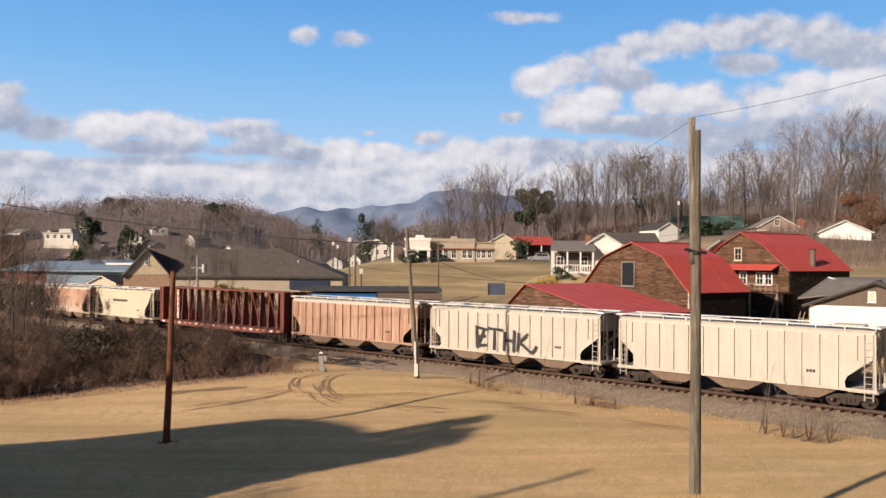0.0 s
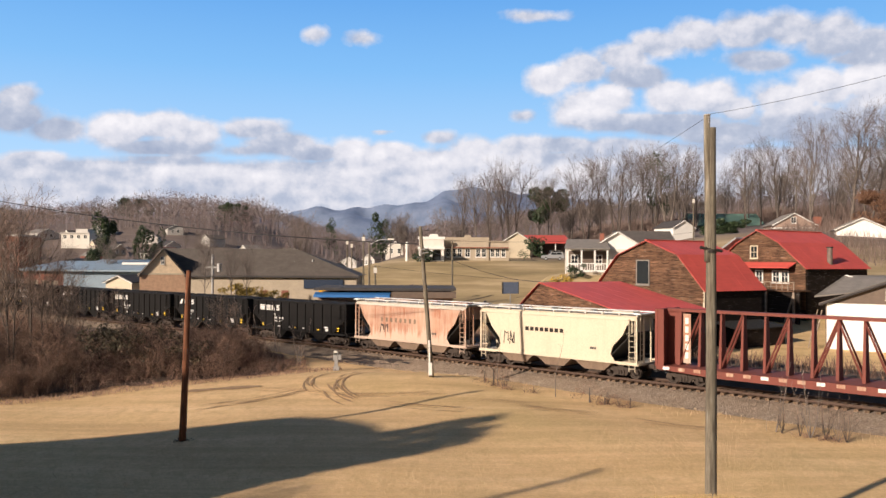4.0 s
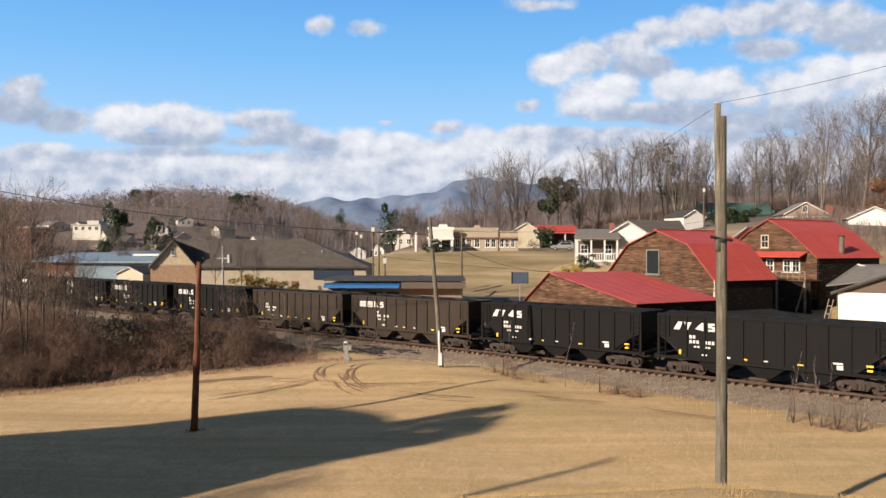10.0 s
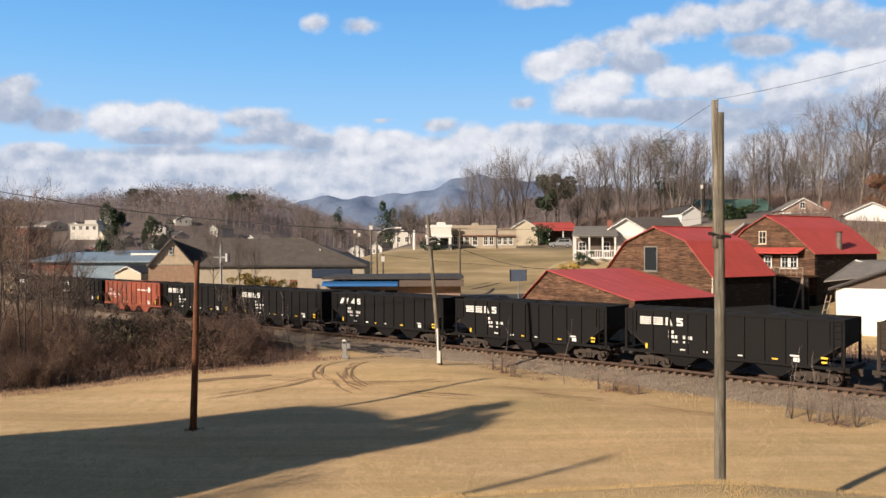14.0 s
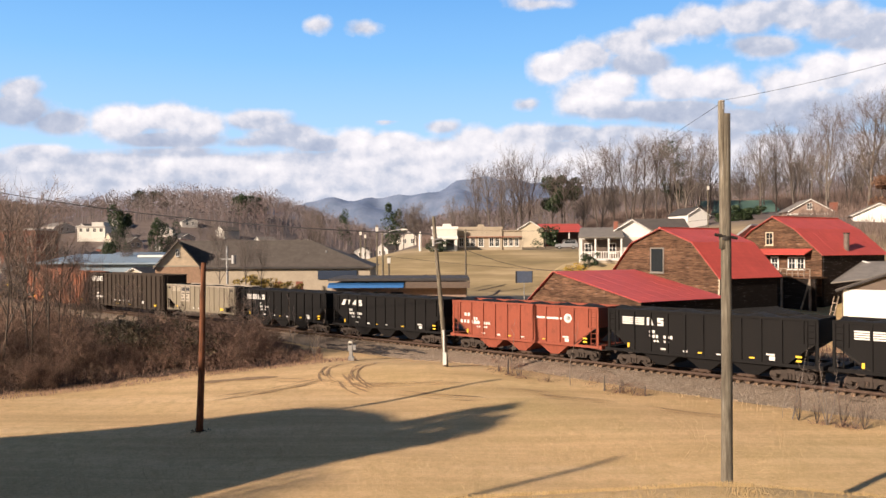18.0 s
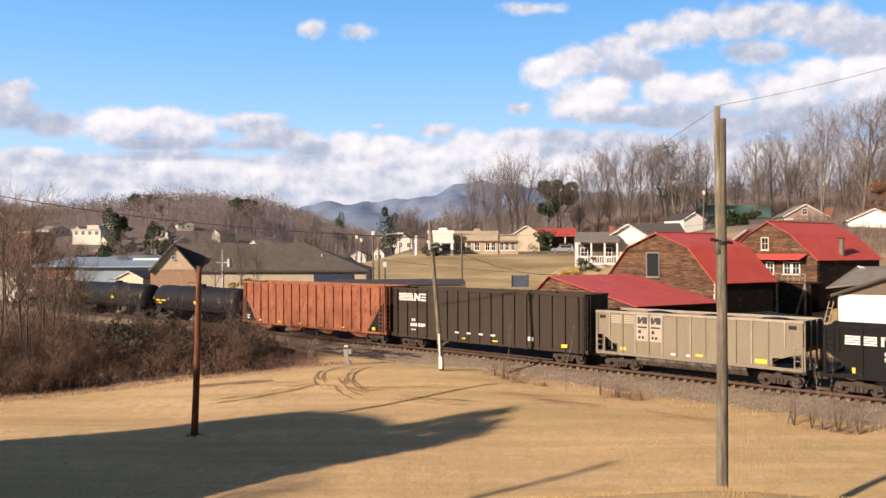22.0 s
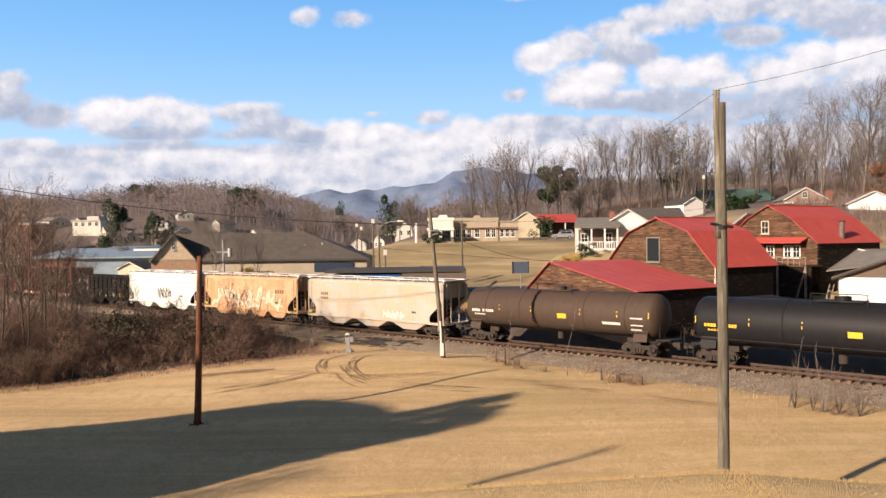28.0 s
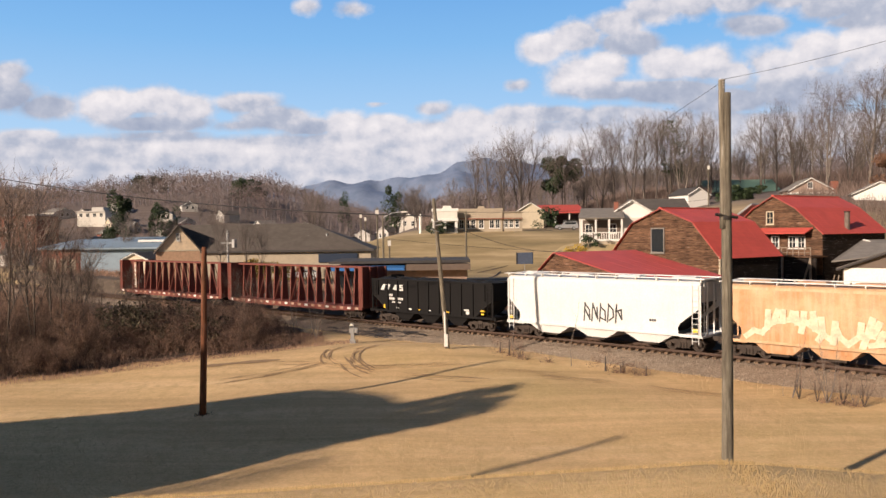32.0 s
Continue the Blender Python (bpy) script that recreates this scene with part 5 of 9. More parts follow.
RED_ROOF = metal_roof("red_painted_metal", (0.58, 0.10, 0.08))
FLUE_METAL = plain("stained_flue_metal", (0.17, 0.135, 0.115), 0.7, 0.2, 0.3, 3.0)
WORN_TRIM = plain("worn_red_trim", (0.30, 0.12, 0.095), 0.8, 0.0, 0.3, 2.0)
GREEN_ROOF = metal_roof("green_painted_metal", (0.17, 0.29, 0.24))
BLUE_ROOF = metal_roof("blue_grey_metal", (0.27, 0.35, 0.43))
BLUE_AWNING = plain("bright_blue_metal", (0.04, 0.16, 0.42), 0.5, 0.0, 0.1)
BLUE_DARK = plain("navy_shade", (0.02, 0.035, 0.07), 0.5)
SHINGLE = plain("brown_grey_shingles", (0.105, 0.09, 0.08), 0.9, 0.0, 0.25, 1.2, 0.03)
SHINGLE_DARK = plain("charcoal_shingles", (0.06, 0.055, 0.055), 0.9, 0.0, 0.25, 1.2, 0.03)
SHINGLE_GREY = plain("grey_shingles", (0.22, 0.20, 0.18), 0.9, 0.0, 0.2, 1.2, 0.03)
BRICK = plain("orange_brick", (0.50, 0.26, 0.16), 0.9, 0.0, 0.2, 2.5, 0.02)
BRICK_TAN = plain("tan_orange_brick", (0.56, 0.36, 0.24), 0.9, 0.0, 0.2, 2.5, 0.02)
BRICK_GREY = plain("grey_brown_brick", (0.30, 0.215, 0.175), 0.9, 0.0, 0.2, 2.5, 0.02)
TAN_GABLE = plain("tan_board_siding", (0.78, 0.62, 0.44), 0.85, 0.0, 0.15, 2.0)
BRICK_RED = plain("dark_red_brick", (0.26, 0.10, 0.07), 0.9, 0.0, 0.2, 2.5, 0.02)
CREAM = plain("cream_siding", (0.60, 0.52, 0.39), 0.8, 0.0, 0.08, 1.5)
SAND = plain("sand_stucco", (0.43, 0.365, 0.28), 0.85, 0.0, 0.12, 1.0, 0.01)
PALE_WALL = plain("pale_siding", (0.66, 0.63, 0.57), 0.8, 0.0, 0.08, 1.5)
BROWN_SIDING = plain("brown_siding", (0.14, 0.105, 0.085), 0.85, 0.0, 0.15, 2.0)
TOWN_WHITE = plain("aged_white_siding", (0.52, 0.50, 0.47), 0.8, 0.0, 0.1, 1.0)
STONE = plain("rubble_stone", (0.34, 0.28, 0.22), 0.95, 0.0, 0.35, 3.0, 0.08)
GREY_METAL = plain("galvanised_metal", (0.40, 0.40, 0.40), 0.5, 0.5, 0.15, 3.0)


def frame_at(x, y, z, ax, ay):
    """A pose whose x axis runs along a facade and whose y axis runs back from it: (ax, ay) is the way back."""
    return Matrix.Translation((x, y, z)) @ Matrix.Rotation(math.atan2(-ax, ay), 4, "Z")


def boards(parent, span, z0, z1, rise, y, material, rng, name="board", lap=0.075):
    """Lapped boards in front of a wall; span(z) gives the wall's left and right at that height."""
    z = z0
    while z < z1 - 0.02:
        zt = min(z + rise, z1)
        a, b = span(z + rise * 0.5)
        if b - a > 0.3:
            cuts = [a]
            while cuts[-1] < b - 2.2 and rng.random() < 0.8:
                cuts.append(cuts[-1] + rng.uniform(2.4, 6.0))
                if cuts[-1] > b - 0.6:
                    cuts.pop()
                    break
            cuts.append(b)
            for p, q in zip(cuts[:-1], cuts[1:]):
                d = lap + rng.uniform(-0.03, 0.045)
                sag, sag2 = rng.uniform(-0.04, 0.03), rng.uniform(-0.04, 0.03)
                a2, b2 = (max(p, span(zt)[0]), min(q, span(zt)[1]))
                if b2 - a2 < 0.1:
                    a2, b2 = p, q
                part(name, Mesh().hexa([(p + 0.008, y - d, z + sag), (q - 0.008, y - d, z + sag2), (q - 0.008, y, z + sag2), (p + 0.008, y, z + sag), (a2 + 0.008, y - 0.008, zt - 0.012), (b2 - 0.008, y - 0.008, zt - 0.012), (b2 - 0.008, y, zt - 0.012), (a2 + 0.008, y, zt - 0.012)]), material, parent)
        z += rise


def roof_plane(parent, a, b, y0, y1, material, thick=0.045, seam=1.4, name="roof_panel", label=""):
    """A roof slope from (x, z) a down to b, from y0 to y1, with standing seams."""
    d = Vector((b[0] - a[0], b[1] - a[1])).normalized()
    nx, nz = (-d.y, d.x) if d.x < 0 else (d.y, -d.x)
    if nz < 0:
        nx, nz = -nx, -nz
    t = thick
    part(name, Mesh().prism([(a[0], a[1]), (b[0], b[1]), (b[0] + nx * t, b[1] + nz * t), (a[0] + nx * t, a[1] + nz * t)], y0, y1), material, parent, label)
    if seam:
        k = 0
        y = y0 + 0.02
        while y < y1:
            m = Mesh().prism([(a[0] + nx * t, a[1] + nz * t), (b[0] + nx * t, b[1] + nz * t), (b[0] + nx * (t + 0.006), b[1] + nz * (t + 0.006)), (a[0] + nx * (t + 0.006), a[1] + nz * (t + 0.006))], y, y + 0.03)
            part("seam", m, material, parent)
            y += seam


def window(parent, x, z, w, h, y, trim=WHITE, glass=GLASS_DARK, bars=True, border=0.1, sill=True):
    """A framed window set on a wall that faces the front."""
    f = part("window", Mesh().box(x - w / 2 - border, x + w / 2 + border, y - 0.06, y - 0.005, z - h / 2 - border, z - h / 2).box(x - w / 2 - border, x + w / 2 + border, y - 0.06, y - 0.005, z + h / 2, z + h / 2 + border).box(x - w / 2 - border, x - w / 2, y - 0.06, y - 0.005, z - h / 2, z + h / 2).box(x + w / 2, x + w / 2 + border, y - 0.06, y - 0.005, z - h / 2, z + h / 2), trim, parent)
    part("pane", Mesh().box(x - w / 2, x + w / 2, y - 0.025, y - 0.005, z - h / 2, z + h / 2), glass, f)
    if bars:
        part("glazing_bar", Mesh().box(x - w / 2, x + w / 2, y - 0.045, y - 0.025, z - 0.03, z + 0.03).box(x - 0.025, x + 0.025, y - 0.045, y - 0.025, z - h / 2, z + h / 2), trim, f)
    if sill:
        part("sill", Mesh().box(x - w / 2 - border - 0.05, x + w / 2 + border + 0.05, y - 0.14, y - 0.005, z - h / 2 - border - 0.07, z - h / 2 - border), trim, f)
    return f


def gambrel_span(hw, eave, bx, bz, peak):
    def span(z):
        if z <= eave:
            return (-hw, hw)
        x = hw + (bx - hw) * (z - eave) / (bz - eave) if z < bz else bx * (peak - z) / (peak - bz)
        return (-max(x, 0), max(x, 0))
    return span


def gambrel_barn(name, m, label, hw, length, eave, bx, bz, peak, seed, wall_low=0.0):
    """A barn with a broken roof: boarded gable to the front, metal roof."""
    barn = thing(name, m, label, "barn")
    rng = random.Random(seed)
    sp = gambrel_span(hw, eave, bx, bz, peak)
    outline = [(-hw, wall_low), (hw, wall_low), (hw, eave), (bx, bz), (0, peak), (-bx, bz), (-hw, eave)]
    part("gable_wall", Mesh().prism(outline, 0.0, 0.15), BARN_SHADED, barn)
    part("back_wall", Mesh().prism(outline, length - 0.15, length), BARN_SHADED, barn)
    for sx in (-1, 1):
        part("side_wall", Mesh().box(sx * hw - 0.08, sx * hw + 0.08, 0.15, length - 0.15, wall_low, eave), BARN_SHADED, barn)
    boards(barn, sp, max(wall_low, 0.3), peak - 0.1, 0.28, 0.0, BARN_WOOD, rng)
    o = 0.35
    k = (eave - bz) / (hw - bx)
    for sx in (-1, 1):
        roof_plane(barn, (0, peak + 0.02), (sx * bx, bz + 0.02), -o, length + o, RED_ROOF, label="red painted metal roof")
        roof_plane(barn, (sx * bx, bz + 0.02), (sx * (hw + 0.3), eave + k * 0.3 + 0.02), -o, length + o, RED_ROOF)
        part("rake_trim", Mesh().bar((sx * bx, -o - 0.03, bz - 0.02), (0, -o - 0.03, peak - 0.02), 0.045).bar((sx * (hw + 0.3), -o - 0.03, eave + k * 0.3), (sx * bx, -o - 0.03, bz - 0.02), 0.03), WORN_TRIM, barn)
    part("ridge_cap", Mesh().box(-0.15, 0.15, -o, length + o, peak + 0.05, peak + 0.13), RED_ROOF, barn)
    return barn


def place_barns():
    back = (0.85, 0.527)
    m = frame_at(20.5, 76.1, 0.0, *back)
    barn = gambrel_barn("barn", m, "weathered brown board barn with a red gambrel metal roof", 6.7, 8.1, 5.37, 3.85, 8.35, 9.74, 3)
    window(barn, -0.56, 6.7, 1.5, 2.2, -0.09, SHINGLE_GREY, GLASS_DARK, False, 0.12)
    part("corner_board", Mesh().box(6.58, 6.76, -0.06, 0.02, 0.2, 5.3), CREAM, barn)
    # lean-to on the shaded side; its coal-black roof paints in that shade
    part("lean_to_roof", Mesh().hexa([(6.65, 0.8, 2.3), (9.6, 0.8, 1.8), (9.6, 7.8, 1.8), (6.65, 7.8, 2.3), (6.65, 0.8, 2.4), (9.6, 0.8, 1.9), (9.6, 7.8, 1.9), (6.65, 7.8, 2.4)]), COAL, barn)
    part("lean_to_wall", Mesh().box(9.3, 9.5, 1.0, 7.6, 0, 1.8), BARN_SHADED, barn)
    part("lean_to_front", Mesh().box(6.8, 9.4, 1.0, 1.15, 0, 1.8), BARN_SHADED, barn)
    for k in range(5):
        part("post", Mesh().box(6.9 + k * 0.6, 7.02 + k * 0.6, 0.86, 0.98, 0, 1.85), BARN_SHADED, barn)

    # low shed in front, one long slope to the right and a short one to the left
    shed = thing("shed", frame_at(9.1, 67.7, 0.0, *back), "low brown board shed with a red metal saltbox roof", "shed")
    lw, rw, pk = -3.2, 10.0, 5.86
    lz, rz = 3.5, 3.85

    def sp(z):
        if z < lz:
            return (lw, rw)
        a = lw * (pk - z) / (pk - lz)
        return (a, rw if z < rz else rw * (pk - z) / (pk - rz))
    outline = [(lw, 0), (rw, 0), (rw, rz), (0, pk), (lw, lz)]
    part("gable_wall", Mesh().prism(outline, 0, 0.12), BARN_SHADED, shed)
    boards(shed, sp, 1.6, pk - 0.05, 0.27, 0.0, BARN_WOOD, random.Random(11))
    part("foundation", Mesh().box(lw, rw, -0.18, 0.0, -0.2, 1.6), STONE, shed, "rubble stone base")
    part("side_wall", Mesh().box(lw, lw + 0.12, 0.12, 9.2, 0, lz), BARN_SHADED, shed)
    part("side_wall", Mesh().box(rw - 0.12, rw, 0.12, 9.2, 0, rz), BARN_SHADED, shed)
    roof_plane(shed, (0, pk + 0.02), (rw + 0.3, rz - 0.04), -0.3, 9.3, RED_ROOF, label="red painted metal roof")
    roof_plane(shed, (0, pk + 0.02), (lw - 0.3, lz - 0.2), -0.3, 9.3, RED_ROOF)
    part("rake_trim", Mesh().bar((0, -0.33, pk - 0.02), (rw + 0.3, -0.33, rz - 0.07), 0.03).bar((0, -0.33, pk - 0.02), (lw - 0.3, -0.33, lz - 0.22), 0.03), WORN_TRIM, shed)

    # second barn, up the slope
    m = frame_at(37.7, 92.0, 2.2, 0.85, 0.53)
    barn = gambrel_barn("barn", m, "old brown board barn with a red gambrel roof and a deck", 6.0, 12.2, 5.0, 2.8, 7.75, 9.2, 5, -2.2)
    window(barn, -0.5, 6.7, 0.8, 1.3, -0.09, CREAM, GLASS_DARK, True, 0.12)
    part("pent_roof", Mesh().hexa([(-1.9, -1.5, 4.85), (4.9, -1.5, 4.85), (4.9, 0, 5.45), (-1.9, 0, 5.45), (-1.9, -1.5, 4.95), (4.9, -1.5, 4.95), (4.9, 0, 5.55), (-1.9, 0, 5.55)]), RED_ROOF, barn, "red metal porch roof")
    for x in (0.2, 2.4, 3.5):
        window(barn, x, 3.9, 0.75, 1.15, -0.09, WHITE, GLASS_DARK, True, 0.14)
    part("deck", Mesh().box(-0.6, 6.6, -3.0, 0, 2.3, 2.45), BARN_WOOD, barn)
    for k in range(11):
        x = -0.5 + k * 0.7
        part("baluster", Mesh().box(x - 0.04, x + 0.04, -2.98, -2.9, 2.45, 3.35), DECK_WOOD, barn)
    part("deck_rail", Mesh().box(-0.6, 6.6, -3.0, -2.88, 3.3, 3.4).box(-0.6, 6.6, -3.0, -2.88, 2.8, 2.86), DECK_WOOD, barn)
    for x in (-0.4, 3.0, 6.4):
        part("deck_post", Mesh().box(x - 0.09, x + 0.09, -2.9, -2.7, -2.4, 2.3), DECK_WOOD, barn)
    part("deck_brace", Mesh().bar((6.4, -2.8, 2.2), (5.2, -2.9, -1.6), 0.16), DECK_WOOD, barn)
    part("loose_roof_sheet", Mesh().hexa([(-5.2, -0.2, 6.9), (-2.9, -0.2, 8.3), (-2.9, 1.5, 8.3), (-5.2, 1.5, 6.9), (-5.3, -0.2, 7.1), (-3.0, -0.2, 8.5), (-3.0, 1.5, 8.5), (-5.3, 1.5, 7.1)]), GREY_METAL, barn, "torn grey roof sheet")
    # near-black sheet standing in for the shade under the deck
    part("undercroft_wall", Mesh().box(-4.5, 6.9, -2.6, -2.4, -2.4, 2.28), BARN_SHADED, barn, "boarding darkened as the shade below the deck")
    part("flue", Mesh().tube((5.55, 5.3, 3.6), (5.55, 5.3, 7.2), 0.3, n=14), FLUE_METAL, barn, "stained grey-brown metal flue")
    part("flue_cap", Mesh().tube((5.55, 5.3, 7.2), (5.55, 5.3, 7.32), 0.36, n=14), STEEL_DARK, barn)


def gable_house(name, m, label, hw, length, eave, peak, wall, roof, upper=None, over=0.35, low=-1.0, windows=(), trim=WHITE, door=None):
    """A house whose gable looks to the front."""
    h = thing(name, m, label, "house")
    part("wall", Mesh().prism([(-hw, low), (hw, low), (hw, eave), (-hw, eave)], 0, length), wall, h)
    for y in (0.0, length - 0.15):
        part("gable", Mesh().prism([(-hw, eave), (hw, eave), (0, peak)], y, y + 0.15), upper or wall, h)
    k = (peak - eave) / hw
    for sx in (-1, 1):
        roof_plane(h, (0, peak + 0.03), (sx * (hw + over), eave - k * over + 0.03), -over, length + over, roof, 0.12, 0)
        part("rake_board", Mesh().bar((0, -over - 0.02, peak - 0.04), (sx * (hw + over), -over - 0.02, eave - k * over - 0.04), 0.14), trim, h)
    for x, z, w, ht in windows:
        window(h, x, z, w, ht, 0.0, trim)
    if door:
        x, z, w, ht = door
        d = part("door", Mesh().box(x - w / 2, x + w / 2, -0.06, -0.005, z, z + ht), trim, h)
        part("door_panel", Mesh().box(x - w / 2 + 0.1, x + w / 2 - 0.1, -0.075, -0.06, z + 0.15, z + ht - 0.1), BROWN_SIDING, d)
    return h


def place_houses():
    # white and brown house close to the line
    h = gable_house("house", frame_at(38.6, 66.3, 0.0, 0.55, 0.835), "house with white lower wall, brown gable and grey roof", 5.2, 9.0, 4.25, 6.25, BROWN_SIDING, SHINGLE, BROWN_SIDING, 0.45, trim=SHINGLE_DARK)
    side_roof = Mesh().hexa([(33.2, 69.0, 4.70), (44.5, 66.4, 6.2), (47.0, 78.0, 6.43), (38.5, 74.0, 6.43), (33.2, 69.0, 4.82), (44.5, 66.4, 6.32), (47.0, 78.0, 6.55), (38.5, 74.0, 6.55)])
    part("side_roof", side_roof.moved(h.matrix_basis.inverted()), SHINGLE_GREY, h, "weathered grey side roof")
    part("side_rake", Mesh().bar((38.5, 73.9, 6.56), (40.0, 72.4, 5.95), 0.09).moved(h.matrix_basis.inverted()), WHITE, h)
    part("white_wall", Mesh().box(-5.1, 5.22, -0.06, -0.004, -0.5, 4.2), WHITE, h)
    window(h, -0.25, 5.05, 0.45, 0.75, 0.0, WHITE, CREAM, False, 0.08)
    part("stair_rail", Mesh().bar((-6.2, -0.6, 0), (-5.4, -0.6, 3.6), 0.07).bar((-6.6, -0.2, 0), (-5.8, -0.2, 3.6), 0.07).bar((-6.0, -0.6, 0.9), (-6.4, -0.2, 0.9), 0.07).bar((-5.85, -0.6, 1.6), (-6.25, -0.2, 1.6), 0.07).bar((-5.7, -0.6, 2.3), (-6.1, -0.2, 2.3), 0.07).bar((-5.55, -0.6, 3.0), (-5.95, -0.2, 3.0), 0.07), DECK_WOOD, h)

    # long low commercial building with a gable wing
    x0, x1, y0, y1, ev, rd = -38.6, -10.8, 113.0, 125.0, 5.4, 9.3
    b = thing("commercial_building", pose(0, 0, 0), "long low cream building with brown hip roof and brick gable wing", "building")
    # cream wall given a darker colour for the shade under the overhang
    part("wall", Mesh().box(x0 + 0.5, x1 - 0.5, y0 + 0.5, y1 - 0.5, 0.2, ev), SAND, b)
    m = Mesh().add([(x0, y0, ev), (x1, y0, ev), (x1, y1, ev), (x0, y1, ev), (-40.6, (y0 + y1) / 2, rd), (x1 - 10.0, (y0 + y1) / 2, rd)], [(0, 1, 5, 4), (1, 2, 5), (2, 3, 4, 5), (3, 0, 4), (3, 2, 1, 0)])
    part("roof", m, SHINGLE, b, "brown-grey shingle hip roof")
    part("fascia", Mesh().box(x0, x1, y0 - 0.06, y0 + 0.06, ev - 0.25, ev + 0.02), SHINGLE_DARK, b)
    part("dark_bay", Mesh().box(-18.8, -13.2, y0 + 0.3, y0 + 0.49, 3.6, 4.85), BLUE_DARK, b)
    for x in (-24.5, -21.5):
        part("door", Mesh().box(x - 0.5, x + 0.5, y0 + 0.42, y0 + 0.49, 1.2, 3.3), BRICK_RED, b)
    for x, z in ((-20.6, 7.1), (-18.0, 7.4), (-16.8, 7.0)):
        part("roof_vent", Mesh().tube((x, 116.2, z - 0.6), (x, 116.2, z + 0.35), 0.13, n=8), GREY_METAL, b)
    wing = gable_house("brick_building", frame_at(-38.45, 112.0, 0.0, -0.3245, 0.9459), "orange brick gable-fronted building with tan siding and brown roof", 3.05, 8.0, 5.55, 9.2, BRICK_TAN, SHINGLE, TAN_GABLE, 0.25, 0.2, trim=SHINGLE)
    window(wing, -0.05, 7.5, 0.35, 0.9, 0.0, WHITE, GLASS_DARK, True, 0.08)
    part("trim_band", Mesh().box(-3.3, 3.3, -0.05, -0.005, 5.5, 5.7), CREAM, wing)

    # flat-roofed shop with a blue awning
    s = thing("shop_building", pose(0, 0, 0), "low brick shop with dark flat roof and bright blue awning", "building")
    part("wall", Mesh().box(-13.6, 2.0, 92.0, 102.0, 0.2, 3.9), BRICK_GREY, s)
    part("roof", Mesh().box(-14.0, 2.4, 91.4, 102.5, 4.2, 4.5), SHINGLE_DARK, s)
    part("awning", Mesh().hexa([(-13.9, 90.4, 3.45), (-5.2, 90.4, 3.45), (-5.2, 92, 3.5), (-13.9, 92, 3.5), (-13.9, 90.6, 3.75), (-5.2, 90.6, 3.75), (-5.2, 92, 4.0), (-13.9, 92, 4.0)]), BLUE_AWNING, s, "bright blue metal awning")
    for k in range(4):
        part("shop_window", Mesh().box(-12.8 + k * 2.0, -11.3 + k * 2.0, 91.93, 91.99, 1.0, 2.9), GLASS_DARK, s)
    part("canopy", Mesh().box(-5.0, 2.4, 90.6, 92.0, 3.4, 4.1), BROWN_SIDING, s)

    # beige house with a parapet on the slope
    h = thing("parapet_house", frame_at(5.6, 150.0, 7.3, 0.02, 1.0), "beige flat-roofed house with a white stepped parapet and porch", "house")
    part("wall", Mesh().box(-4.0, 4.5, 0, 9, -1.0, 4.3), SAND, h)
    part("front_block", Mesh().box(-8.6, -4.0, -2.0, 9, -1.0, 4.3), PALE_WALL, h)
    part("parapet", Mesh().prism([(-8.8, 4.3), (-3.8, 4.3), (-3.8, 4.8), (-5.0, 4.8), (-5.2, 5.3), (-6.6, 5.3), (-6.8, 4.8), (-8.8, 4.8)], -2.1, -1.8), WHITE, h)
    part("parapet", Mesh().prism([(-4.0, 4.3), (4.6, 4.3), (4.6, 4.75), (1.2, 4.75), (1.0, 5.2), (0.0, 5.2), (-0.2, 4.75), (-4.0, 4.75)], -0.08, 0.2), SAND, h)
    part("annex", Mesh().box(4.5, 8.3, 0.3, 9, -1.0, 3.9), SAND, h)
    part("annex_roof", Mesh().box(4.6, 8.4, 0.1, 9.2, 3.9, 4.1), SAND, h)
    part("awning_ledge", Mesh().box(-4.0, 8.3, -0.5, 0.0, 2.75, 2.9), BRICK_RED, h, "thin dark red ledge over the windows")
    for x in (-8.4, -6.3, -4.2):
        part("porch_column", Mesh().box(x - 0.25, x + 0.25, -4.2, -3.7, -1.0, 2.4), WHITE, h)
    part("porch_roof", Mesh().box(-8.8, -3.8, -4.4, -2.0, 2.4, 2.9), WHITE, h)
    part("porch_wall", Mesh().box(-8.6, -4.0, -4.2, -4.0, -1.0, 0.4), PALE_WALL, h)
    # dark sheet on the wall that paints in the porch's shade
    part("porch_shade", Mesh().box(-8.0, -4.6, -2.06, -2.01, 0.2, 2.2), GLASS_DARK, h)
    for x, w in ((-3.2, 0.7), (-2.1, 0.7), (-1.0, 0.7), (0.5, 0.8), (2.5, 0.7), (3.6, 0.7)):
        window(h, x, 1.85, w, 1.5, 0.0, WHITE, GLASS_DARK, True, 0.12)
    for x in (5.2, 6.2, 7.3):
        window(h, x, 1.85, 0.6, 1.4, 0.3, WHITE, GLASS_DARK, True, 0.12)
    part("gate_post", Mesh().tube((-10.8, -4, -1), (-10.8, -4, 3.3), 0.28, n=10).tube((-10.8, -4, 3.3), (-10.8, -4, 3.8), 0.34, 0.1, n=10), WHITE, h)
    part("porch_arm", Mesh().box(-10.8, -8.4, -4.2, -3.9, -1.0, 0.2), WHITE, h)

    # pale yellow house with a long red roof
    h = gable_house("house", frame_at(18.4, 178.0, 8.0, 0.03, 1.0), "pale yellow house with a low gable", 2.9, 10, 4.2, 6.0, CREAM, SHINGLE_GREY, None, 0.3, -2)
    c = thing("carport", frame_at(25.3, 180.0, 8.0, 0.03, 1.0), "open carport with a long red metal roof", "carport")
